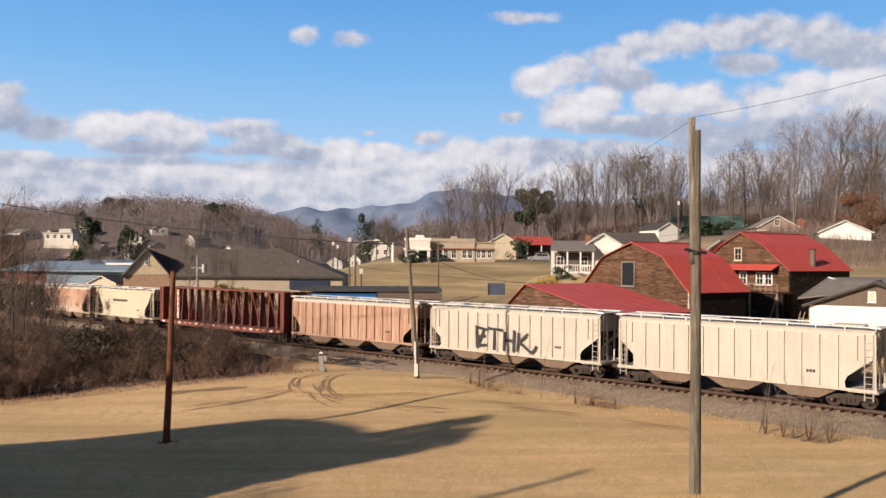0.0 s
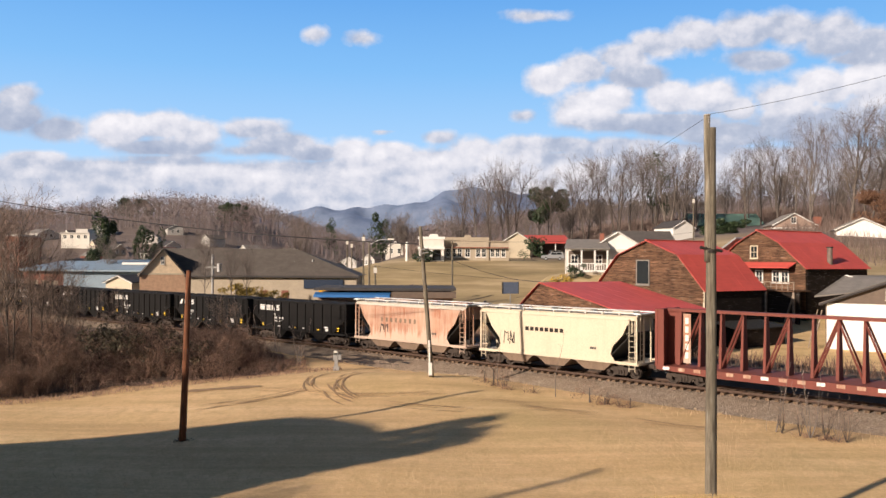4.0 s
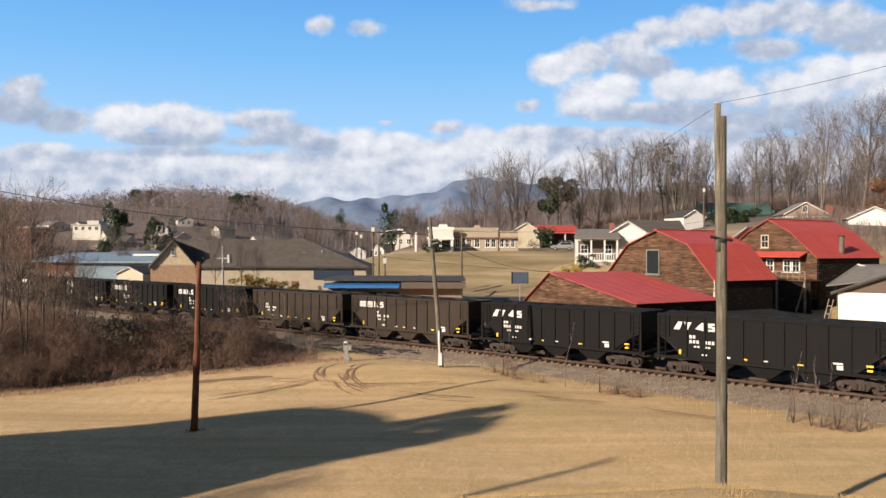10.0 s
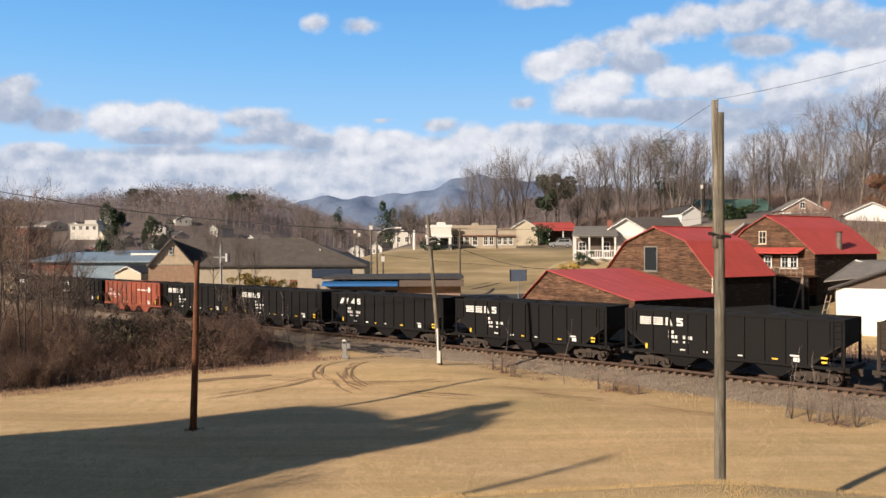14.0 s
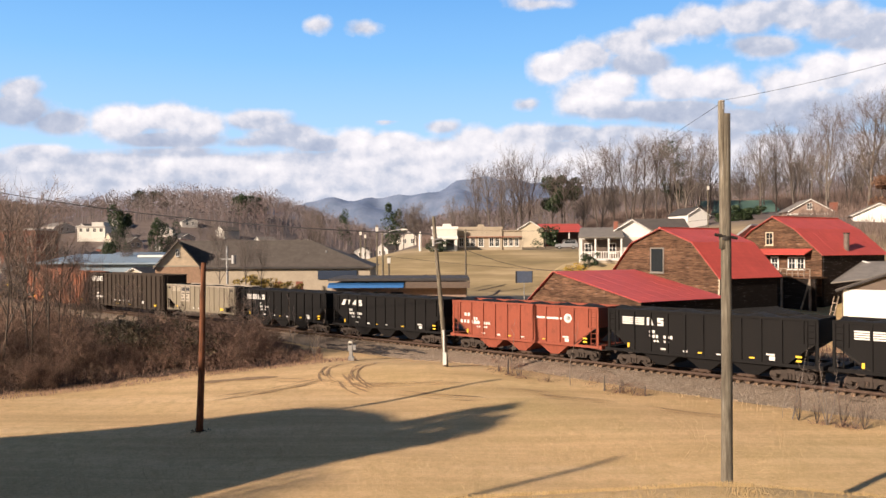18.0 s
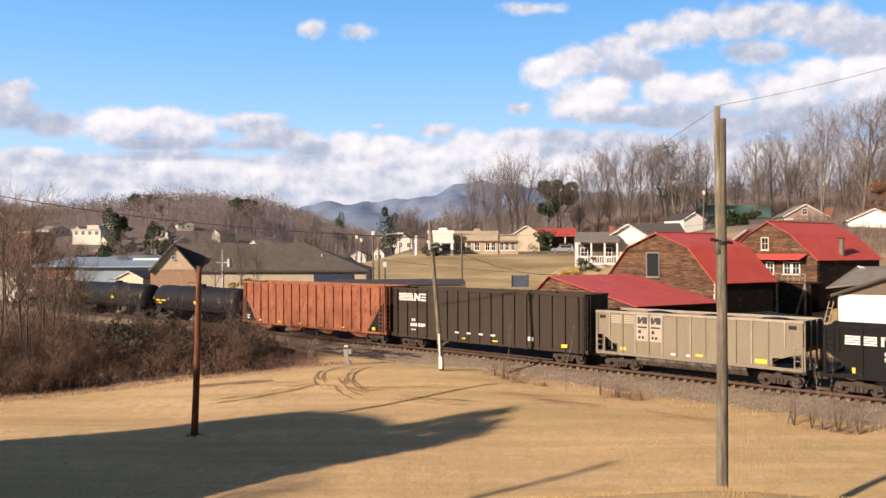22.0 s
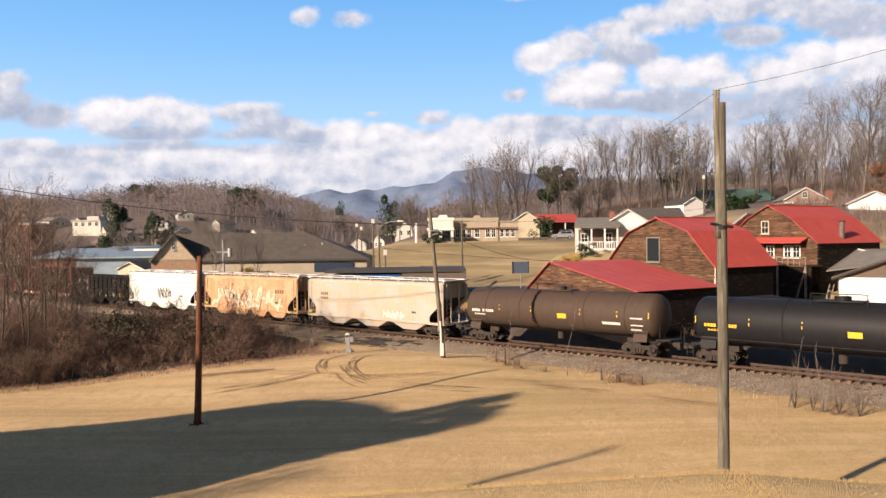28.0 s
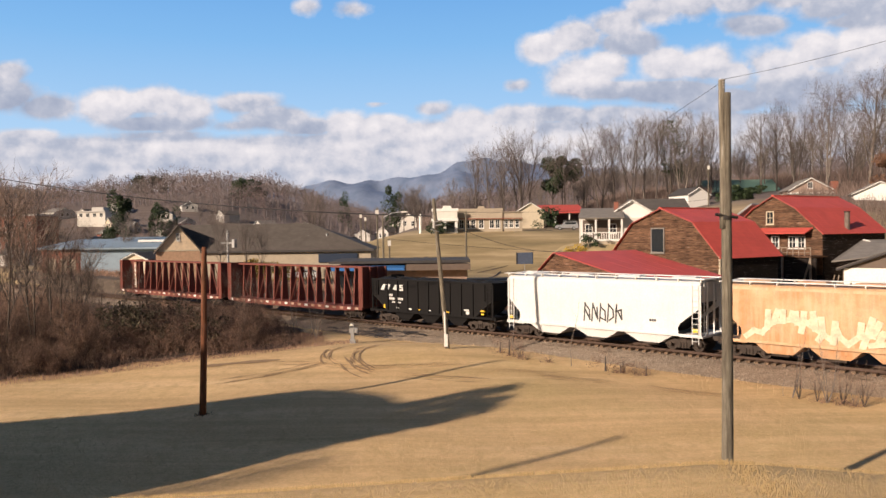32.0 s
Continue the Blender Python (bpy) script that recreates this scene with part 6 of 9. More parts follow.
    part("roof", Mesh().hexa([(-5.0, -1, 3.6), (5.6, -1, 3.6), (5.2, 8, 5.6), (-4.6, 8, 5.6), (-5.0, -1, 3.75), (5.6, -1, 3.75), (5.2, 8, 5.75), (-4.6, 8, 5.75)]), RED_ROOF, c)
    # brown wall, dark to stand for the shade under the carport roof
    part("shade_wall", Mesh().box(-4.4, 5.0, 6.5, 7, -1, 3.8), BROWN_SIDING, c)
    for x in (-4.4, -1.2, 2.0, 5.0):
        part("post", Mesh().box(x - 0.12, x + 0.12, -0.6, -0.36, -1.5, 3.6), WHITE, c)

    # white porch house
    h = thing("porch_house", frame_at(22.0, 115.0, 5.9, 0.12, 0.99), "white house with grey roof, railed porch and front steps", "house")
    part("wall", Mesh().box(-2.7, 6.5, 2.2, 9, -1.5, 3.6), PALE_WALL, h)
    part("roof", Mesh().add([(-3.2, -0.4, 3.5), (3.4, -0.4, 3.5), (3.4, 5.6, 5.0), (-2.6, 5.6, 5.0), (-3.2, -0.4, 3.65), (3.4, -0.4, 3.65), (3.4, 5.6, 5.15), (-2.6, 5.6, 5.15)], [(3, 2, 1, 0), (4, 5, 6, 7), (0, 1, 5, 4), (1, 2, 6, 5), (2, 3, 7, 6), (3, 0, 4, 7)]), SHINGLE_GREY, h)
    part("porch_floor", Mesh().box(-2.9, 3.2, -0.2, 2.2, 0.2, 0.5), WHITE, h)
    part("porch_skirt", Mesh().box(-2.8, 3.1, -0.1, 2.1, -1.6, 0.2), SAND, h)
    for x in (-2.7, -0.7, 1.2, 3.0):
        part("porch_post", Mesh().box(x - 0.12, x + 0.12, -0.15, 0.09, 0.5, 3.5), WHITE, h)
    for k in range(17):
        x = -2.6 + k * 0.34
        part("baluster", Mesh().box(x - 0.05, x + 0.05, -0.1, -0.02, 0.5, 1.45), WHITE, h)
    part("handrail", Mesh().box(-2.8, 3.1, -0.14, 0.02, 1.4, 1.52), WHITE, h)
    # brown sheet over the pale wall: the porch interior's shade as colour
    part("shade_wall", Mesh().box(-2.5, 3.0, 2.13, 2.19, 0.5, 3.3), BROWN_SIDING, h)
    for x in (-1.6, 1.9):
        window(h, x, 2.0, 0.9, 1.3, 2.12)
    for k in range(6):
        part("stair_tread", Mesh().box(3.3, 4.5, -0.3 - k * 0.3, 0.0 - k * 0.3, -1.6, 0.35 - k * 0.27), WHITE, h)
    part("stair_rail", Mesh().bar((3.3, 0, 1.4), (3.3, -1.9, -0.1), 0.09).bar((4.5, 0, 1.4), (4.5, -1.9, -0.1), 0.09), WHITE, h)
    part("chimney", Mesh().box(2.3, 2.9, 4.2, 4.8, 3.5, 6.0), BRICK_RED, h)
    g = gable_house("house", frame_at(27.3, 118.0, 6.9, 0.12, 0.99), "white gable house with a grey-brown roof", 2.6, 4.0, 3.6, 5.2, WHITE, SHINGLE_GREY, None, 0.4, -1.5)
    part("long_roof", Mesh().hexa([(0, 3.5, 3.8), (9.0, 3.5, 3.8), (9.0, 8.5, 5.5), (0, 8.5, 5.5), (0, 3.5, 3.95), (9.0, 3.5, 3.95), (9.0, 8.5, 5.65), (0, 8.5, 5.65)]), SHINGLE, g)
    part("long_wall", Mesh().box(0.2, 8.8, 4.0, 8.4, -2.2, 3.8), WHITE, g)

    # houses among the trees
    h = gable_house("house", frame_at(50.4, 160.0, 10.6, -0.25, 0.97), "tall white gable house among bare trees", 2.4, 7.5, 4.0, 5.4, WHITE, SHINGLE_DARK, None, 0.25, -4)
    h = gable_house("house", frame_at(77.5, 170.0, 13.6, 0.2, 0.98), "brick gable house with white trim and grey roof", 4.2, 11, 2.2, 4.6, BRICK_GREY, SHINGLE_GREY, BRICK_GREY, 0.4, -4)
    window(h, -0.2, 3.1, 0.9, 1.2, 0.0)
    part("porch_roof", Mesh().box(-4.8, 4.0, -2.0, 0, 1.2, 1.5), WHITE, h)
    part("chimney", Mesh().box(4.8, 6.2, 3, 4.4, -2, 4.0), BRICK_RED, h)
    h = gable_house("house", frame_at(76.0, 140.0, 10.4, 0.35, 0.94), "white gable house behind the old barn", 4.2, 12, 3.2, 5.2, WHITE, SHINGLE_GREY, None, 0.4, -4)
    g = thing("green_roofed_building", frame_at(76.5, 205.0, 14.0, 0.05, 1.0), "long building with a green metal roof", "building")
    part("wall", Mesh().box(-9, 9, 2, 14, -4, 3.2), PALE_WALL, g)
    part("roof", Mesh().hexa([(-9.6, 1, 3.0), (9.6, 1, 3.0), (9.6, 8, 6.4), (-9.6, 8, 6.4), (-9.6, 1, 3.2), (9.6, 1, 3.2), (9.6, 8, 6.6), (-9.6, 8, 6.6)]), GREEN_ROOF, g)
    part("roof", Mesh().hexa([(-9.6, 15, 3.0), (9.6, 15, 3.0), (9.6, 8, 6.4), (-9.6, 8, 6.4), (-9.6, 15, 3.2), (9.6, 15, 3.2), (9.6, 8, 6.6), (-9.6, 8, 6.6)]), GREEN_ROOF, g)


def place_town():
    # blue-roofed warehouse
    w = thing("warehouse", pose(0, 0, 0), "long warehouse with a blue-grey metal roof and brown walls", "building")
    x0, x1 = -73.0, -50.0
    part("wall", Mesh().box(x0, -66.0, 141.0, 155, 0, 5.6), BRICK_RED, w)
    part("wall", Mesh().box(-66.0, x1, 141.0, 155, 0, 5.4), BLUE_ROOF, w)
    part("roof", Mesh().hexa([(x0 - 0.5, 140, 5.5), (-65.5, 140, 5.5), (-65.5, 156, 6.9), (x0 - 0.5, 156, 6.9), (x0 - 0.5, 140, 5.8), (-65.5, 140, 5.8), (-65.5, 156, 7.2), (x0 - 0.5, 156, 7.2)]), BLUE_ROOF, w)
    part("roof", Mesh().hexa([(-65.5, 140, 5.4), (x1, 140, 5.4), (x1, 156, 7.2), (-65.5, 156, 7.2), (-65.5, 140, 5.7), (x1, 140, 5.7), (x1, 156, 7.5), (-65.5, 156, 7.5)]), BLUE_ROOF, w)
    part("skylight", Mesh().box(-58.0, -51.0, 147.0, 149.5, 6.6, 7.0), WHITE, w)
    for x in (-71.0, -69.0, -67.5):
        part("doorway", Mesh().box(x - 0.6, x + 0.6, 140.9, 140.98, 1.5, 3.8), SAND, w)
    g = gable_house("shed", frame_at(-48.6, 122.0, 0.5, 0.3, 0.95), "small shed with yellow gable and dark roof", 2.4, 9, 3.6, 4.6, CREAM, SHINGLE_DARK, None, 0.3)
    spots = [(-112, 205, 6, 10, WHITE, SHINGLE), (-95, 230, 5, 9, PALE_WALL, SHINGLE_DARK), (-120, 262, 6, 12, WHITE, SHINGLE_GREY), (-104, 300, 7, 9, WHITE, SHINGLE_DARK), (-84, 190, 5, 9, CREAM, SHINGLE), (-70, 215, 5, 8, SAND, SHINGLE_DARK),
             (-88, 262, 5, 9, PALE_WALL, SHINGLE), (-66, 262, 5, 8, WHITE, SHINGLE_DARK), (-52, 240, 5, 9, BRICK_RED, SHINGLE), (-45, 290, 5, 9, PALE_WALL, SHINGLE_GREY), (-22, 262, 5, 8, WHITE, SHINGLE), (-30, 218, 5, 9, BRICK, SHINGLE_DARK), (-12, 236, 5, 9, PALE_WALL, SHINGLE), (-168, 345, 8, 14, WHITE, SHINGLE_GREY), (-150, 352, 7, 12, WHITE, SHINGLE_DARK), (-158, 340, 6, 16, PALE_WALL, SHINGLE), (-118, 360, 6, 9, WHITE, SHINGLE_DARK), (-80, 330, 6, 9, WHITE, SHINGLE_GREY), (-62, 350, 6, 9, PALE_WALL, SHINGLE), (-100, 345, 6, 9, WHITE, SHINGLE), (-36, 330, 6, 9, WHITE, SHINGLE_DARK), (-20, 300, 6, 9, PALE_WALL, SHINGLE_GREY), (-150, 290, 6, 12, BRICK_RED, SHINGLE_DARK)]
    rng = random.Random(2)
    for k in range(16):
        d, u = rng.uniform(195, 335), rng.uniform(-0.52, -0.16)
        spots.append((u * d, d, rng.uniform(4.5, 6.5), rng.uniform(7, 11), rng.choice((WHITE, WHITE, PALE_WALL, CREAM, BRICK_RED, SAND)), rng.choice((SHINGLE, SHINGLE_DARK, SHINGLE_GREY, BRICK_RED))))
    for x, y, hw, length, wall, roof in spots:
        z = gz(x, y)
        wall = TOWN_WHITE if wall is WHITE else wall
        a = rng.uniform(-0.9, 0.9)
        h = gable_house("house", frame_at(x, y, z, math.sin(a), math.cos(a)), "small town house with pale walls and a pitched roof" if wall is not BRICK_RED else "red brick town house with a pitched roof", hw * 0.58, length * 0.85, 2.9, 4.7, wall, roof, None, 0.3, -2)
        window(h, -1.2, 1.8, 0.9, 1.3, 0.0)
        window(h, 1.2, 1.8, 0.9, 1.3, 0.0)
    b = thing("brick_block", frame_at(-138.0, 250.0, 3.0, 0.1, 1.0), "flat-roofed red brick block with a white cornice", "building")
    part("wall", Mesh().box(-7.5, 7.5, 0, 12, -3, 11.4), BRICK_RED, b)
    part("cornice", Mesh().box(-7.7, 7.7, -0.2, 12.2, 11.4, 12.0), TOWN_WHITE, b)
    for r in range(3):
        for k in range(5):
            window(b, -5.2 + k * 2.6, 2.2 + r * 3.2, 1.1, 1.7, 0.0)
    b = thing("white_block", frame_at(-146.0, 322.0, gz(-149, 322), 0.1, 1.0), "long flat-roofed white building on the hillside", "building")
    z0 = 17.6 - gz(-149, 322)
    part("wall", Mesh().box(-6.0, 6.0, 0, 10, -3, z0), PALE_WALL, b)
    part("roof", Mesh().box(-6.3, 6.3, -0.6, 10.4, z0, z0 + 0.4), TOWN_WHITE, b)
    part("upper_block", Mesh().box(-1.5, 3.6, 3, 9, z0 + 0.4, z0 + 2.0), TOWN_WHITE, b)
    for k in range(4):
        window(b, -4.4 + k * 2.9, z0 - 1.3, 1.3, 1.4, 0.0)
    # the house behind the camera whose shade lies on the field
    hh = thing("house", pose(0, 0, 0), "tall house whose shadow falls over the grass", "house")
    part("front_wall", Mesh().prism([(-42.0, -0.5), (-18.2, -0.5), (-18.4, 4.6), (-19.4, 6.4), (-20.8, 8.4), (-23.0, 9.8), (-25.0, 11.2), (-28.0, 12.4), (-31.0, 13.1), (-34.1, 13.5), (-38.6, 9.4), (-42.0, 6.3)], 18.5, 18.9), PALE_WALL, hh)
    part("wall", Mesh().prism([(5.0, -0.5), (18.5, -0.5), (18.5, 9.6), (15.0, 6.2), (5.0, 6.2)], -33.0, -26.9, "x"), PALE_WALL, hh)
    part("roof", Mesh().hexa([(-33.2, 14.6, 5.6), (-26.7, 14.6, 5.6), (-26.7, 18.5, 9.3), (-33.2, 18.5, 9.3), (-33.2, 14.6, 5.8), (-26.7, 14.6, 5.8), (-26.7, 18.5, 9.5), (-33.2, 18.5, 9.5)]), SHINGLE, hh)


place_barns()
place_houses()
place_town()


# ---- poles, lamps, wires and small things by the line ----
POLE_WOOD = planked("grey_pole_wood", (0.20, 0.175, 0.135), (0.09, 0.075, 0.058), (5, 5, 0.3), 0.2)
POLE_BROWN = planked("brown_pole_wood", (0.21, 0.085, 0.045), (0.05, 0.03, 0.022), (5, 5, 0.3), 0.2)
CERAMIC = plain("insulator_ceramic", (0.45, 0.43, 0.42), 0.3)


def post_mesh(top, r0, r1, lean=(0, 0), n=14, bits=8):
    m = Mesh()
    rng = random.Random(int(top * 100))
    rings = []
    for k in range(bits + 1):
        q = k / bits
        r = r0 + (r1 - r0) * q
        rings.append([(lean[0] * q + r * math.cos(2 * math.pi * i / n) * rng.uniform(0.96, 1.03) + 0.015 * math.sin(q * 5), lean[1] * q + r * math.sin(2 * math.pi * i / n) * rng.uniform(0.96, 1.03), top * q) for i in range(n)])
    verts = [p for ring in rings for p in ring]
    faces = [(j * n + i, j * n + (i + 1) % n, (j + 1) * n + (i + 1) % n, (j + 1) * n + i) for j in range(bits) for i in range(n)] + [tuple(range(n - 1, -1, -1)), tuple(range(bits * n, bits * n + n))]
    return m.add(verts, faces)


def place_poles():
    p = thing("utility_pole", pose(7.67, 22.0, gz(7.67, 22.0) - 0.3), "tall weathered grey wooden utility pole with a spliced top", "utility pole")
    hgt = 11.92 - (gz(7.67, 22.0) - 0.3)
    part("post", post_mesh(hgt - 0.35, 0.17, 0.125, (0.04, 0)), POLE_WOOD, p, smooth=True)
    part("splice", post_mesh(4.1, 0.095, 0.085, (-0.01, 0)), POLE_WOOD, p, smooth=True, at=pose(-0.085, -0.03, hgt - 4.1))
    for k in range(4):
        part("insulator", Mesh().tube((-0.095, -0.03, hgt - 0.02 - k * 0.07), (-0.095, -0.03, hgt + 0.02 - k * 0.07), 0.085, n=10), CERAMIC, p)
    part("clamp", Mesh().lathe([(hgt - 3.85, 0.17), (hgt - 3.75, 0.17)], 12, "z"), STEEL_DARK, p)
    part("bolt", Mesh().bar((-0.32, -0.1, hgt - 3.7), (0.3, -0.1, hgt - 3.8), 0.06), STEEL_DARK, p)

    p = thing("wooden_pole", pose(-11.5, 36.3, gz(-11.5, 36.3) - 0.1), "short red-brown wooden pole standing in the grass", "pole")
    part("post", post_mesh(7.85, 0.165, 0.115, (0.24, 0)), POLE_BROWN, p, smooth=True)
    m = Mesh()
    rng = random.Random(6)
    for k in range(70):
        a, r = rng.uniform(0, 6.28), rng.uniform(0.12, 0.4)
        m.bar((r * math.cos(a), r * math.sin(a), 0.05), (r * math.cos(a) * 1.25, r * math.sin(a) * 1.25, rng.uniform(0.08, 0.16)), 0.02)
    tagged(part("grass_tuft", m, GEAR, p), kind="stuff")

    base = gz(-0.2, 51.7)
    p = thing("utility_pole", pose(-0.2, 51.7, base - 0.2), "leaning grey wooden utility pole with a white meter box", "utility pole")
    top = 10.2 - base
    part("post", post_mesh(top, 0.17, 0.11, (-0.78, 0.1)), POLE_WOOD, p, smooth=True)
    part("meter_box", Mesh().box(-0.22, 0.02, -0.32, -0.16, 0.35, 1.15), WHITE, p, "white metal meter box")
    part("conduit", Mesh().tube((-0.13, -0.2, 1.15), (-0.17, -0.19, 2.6), 0.06, n=8), WHITE, p)
    for z in (top - 1.8, top - 1.55):
        part("bracket", Mesh().bar((-0.75, -0.1, z), (-0.25, -0.1, z + 0.1), 0.08), GREY_METAL, p)
    part("insulator", Mesh().tube((-0.78, -0.1, top - 1.95), (-0.78, -0.1, top - 1.5), 0.1, n=10), CERAMIC, p)
    part("lamp_arm", Mesh().tube((-0.45, 0, top - 2.2), (-1.0, -0.3, top - 2.0), 0.035, n=6), GREY_METAL, p)

    # two more poles out of sight behind the camera; their shadows cross the grass
    for x, y, r in ((-16.6, 12.2, 0.17),):
        q = thing("utility_pole", pose(x, y, -0.5), "wooden utility pole behind the house", "utility pole")
        part("post", post_mesh(12.0, r, r * 0.75), POLE_WOOD, q, smooth=True)

    # lineside case on a post
    x, y = -7.21, 58.00
    b = thing("lineside_case", pose(x, y, gz(x, y)), "small pale lineside equipment case on a post", "signal case")
    part("post", Mesh().box(-0.12, 0.12, -0.12, 0.12, 0, 0.75), GREY_METAL, b)
    part("base", Mesh().box(-0.18, 0.22, -0.2, 0.2, -0.05, 0.3), GREY_METAL, b)
    part("case", Mesh().box(-0.2, 0.12, -0.16, 0.16, 0.75, 1.3), GREY_METAL, b, "pale grey metal case")
    part("hood", Mesh().tube((-0.04, -0.16, 1.3), (-0.04, 0.16, 1.3), 0.16, n=12), PALE_WALL, b)
    part("side_unit", Mesh().box(0.16, 0.36, -0.16, 0.16, 0.8, 1.15), GREY_METAL, b)

    # street lamp and thin poles by the shop
    x, y = -8.69, 104.00
    l = thing("street_lamp", pose(x, y, gz(x, y)), "grey cobra-head street lamp on a wooden pole", "street lamp")
    hh = 10.23 - gz(x, y)
    part("pole", post_mesh(hh, 0.15, 0.1), POLE_WOOD, l, smooth=True)
    m = Mesh().tube((0, 0, hh - 0.5), (1.2, -0.3, hh + 0.1), 0.045, n=8).tube((1.2, -0.3, hh + 0.1), (2.6, -0.6, hh + 0.25), 0.045, n=8)
    part("arm", m, GREY_METAL, l)
    part("lamp_head", Mesh().hexa([(2.5, -0.75, hh + 0.12), (3.3, -0.85, hh + 0.16), (3.3, -0.55, hh + 0.16), (2.5, -0.45, hh + 0.12), (2.5, -0.7, hh + 0.34), (3.2, -0.78, hh + 0.3), (3.2, -0.6, hh + 0.3), (2.5, -0.5, hh + 0.34)]), PALE_WALL, l, "pale lamp head")
    for xy, zt in (((-9.80, 108.00), 11.17), ((-7.80, 103.00), 7.04), ((-16.71, 150.00), 11.60), ((-16.91, 160.00), 11.16), ((49.07, 150.00), 19.85)):
        x, y = xy
        q = thing("utility_pole", pose(x, y, gz(x, y) - 0.2), "thin grey wooden service pole", "utility pole")
        part("post", post_mesh(zt - gz(x, y) + 0.2, 0.14, 0.1), POLE_WOOD, q, smooth=True)
        part("fixture", Mesh().box(-0.22, 0.22, -0.22, -0.08, zt - gz(x, y) - 0.8, zt - gz(x, y) - 0.1), PALE_WALL, q)
    x, y = 2.40, 112.00
    q = thing("utility_pole", pose(x, y, gz(x, y) - 0.2), "wooden utility pole with a short crossarm", "utility pole")
    zt = 10.65 - gz(x, y) + 0.2
    part("post", post_mesh(zt, 0.15, 0.11), POLE_WOOD, q, smooth=True)
    part("crossarm", Mesh().box(-1.2, 1.2, -0.18, -0.06, zt - 0.25, zt - 0.1), POLE_WOOD, q)
    # pole with a transformer
    x, y = -29.19, 104.00
    q = thing("utility_pole", pose(x, y, gz(x, y) - 0.2), "pale utility pole with transformer and crossarm", "utility pole")
    zt = 8.37 - gz(x, y) + 0.2
    part("post", post_mesh(zt, 0.17, 0.14), GREY_METAL, q, smooth=True)
    part("transformer", Mesh().tube((0.9, -0.1, zt - 2.3), (0.9, -0.1, zt - 1.2), 0.32, n=12), GREY_METAL, q)
    part("crossarm", Mesh().box(-1.0, 1.1, -0.15, 0.0, zt - 1.8, zt - 1.6), GREY_METAL, q)
    # road sign
    x, y = 9.50, 100.00
    q = thing("road_sign", pose(x, y, gz(x, y), 0, 0, 12), "blue-grey rectangular sign board on a thin post", "sign")
    zs = 4.28 - gz(x, y)
    part("post", Mesh().tube((0, 0, -0.3), (0, 0, zs), 0.05, n=8), GREY_METAL, q)
    part("board", Mesh().box(-1.0, 1.0, -0.12, 0.12, zs - 0.7, zs + 0.75), plain("slate_blue_paint", (0.10, 0.13, 0.20), 0.5), q)
    for sx in (-1.04, 1.04):
        part("edge", Mesh().box(sx - 0.04, sx + 0.04, -0.16, 0.16, zs - 0.72, zs + 0.77), MARK_BLACK, q)


def wire(name, a, b, sag, r, label, n=18):
    a, b = Vector(a), Vector(b)
    pts = [a.lerp(b, k / n) - Vector((0, 0, sag * 4 * (k / n) * (1 - k / n))) for k in range(n + 1)]
    d = (b - a).normalized()
    s = d.cross((0, 0, 1)).normalized()
    u = s.cross(d)
    k = 5
    ring = [s * math.cos(6.2832 * i / k) * r + u * math.sin(6.2832 * i / k) * r for i in range(k)]
    m = Mesh().add([p + o for p in pts for o in ring], [(j * k + i, j * k + (i + 1) % k, (j + 1) * k + (i + 1) % k, (j + 1) * k + i) for j in range(n) for i in range(k)])
    solid(name, m, MARK_BLACK, label, "cable")


place_poles()
wire("overhead_cable", (-43.58, 62.00, 14.09), (-1.18, 51.80, 8.85), 0.9, 0.035, "black overhead cable sagging across the yard")
wire("overhead_cable", (-1.18, 51.80, 8.78), (18.08, 112.00, 5.21), 1.2, 0.02, "thin black overhead cable above the slope")
wire("overhead_wire", (7.65, 22.00, 11.95), (13.79, 19.00, 13.24), 0.15, 0.006, "thin bare wire from the tall pole")
wire("overhead_wire", (7.65, 22.00, 11.92), (2.40, 112.00, 10.41), 1.5, 0.006, "thin bare wire from the tall pole")
wire("overhead_cable", (-8.62, 104.00, 7.03), (36.64, 112.00, 4.41), 0.8, 0.02, "thin black overhead cable above the slope")
wire("overhead_cable", (2.40, 112.00, 10.49), (51.60, 140.00, 13.75), 1.0, 0.02, "thin black overhead cable above the slope")


# ---- the road, its vehicles, and marks on the field ----
ASPHALT = plain("asphalt", (0.055, 0.053, 0.05), 0.9, 0.0, 0.2, 1.5, 0.01, world_space=True)
SOIL = plain("bare_soil", (0.35, 0.225, 0.118), 0.95, 0.0, 0.3, 2.0, 0.02, world_space=True)
TYRE = plain("tyre_rubber", (0.02, 0.02, 0.02), 0.85, 0.0, 0.1)
BUS_YELLOW = plain("school_bus_yellow", (0.80, 0.42, 0.015), 0.4, 0.0, 0.05, 1.0)
CAR_SILVER = plain("silver_car_paint", (0.34, 0.35, 0.37), 0.35, 0.3, 0.05, 1.0)
CAR_GREY = plain("tan_grey_car_paint", (0.28, 0.25, 0.22), 0.4, 0.2, 0.05, 1.0)
CAR_SNOW = plain("white_car_enamel", (0.74, 0.74, 0.73), 0.35, 0.0, 0.05, 1.0)


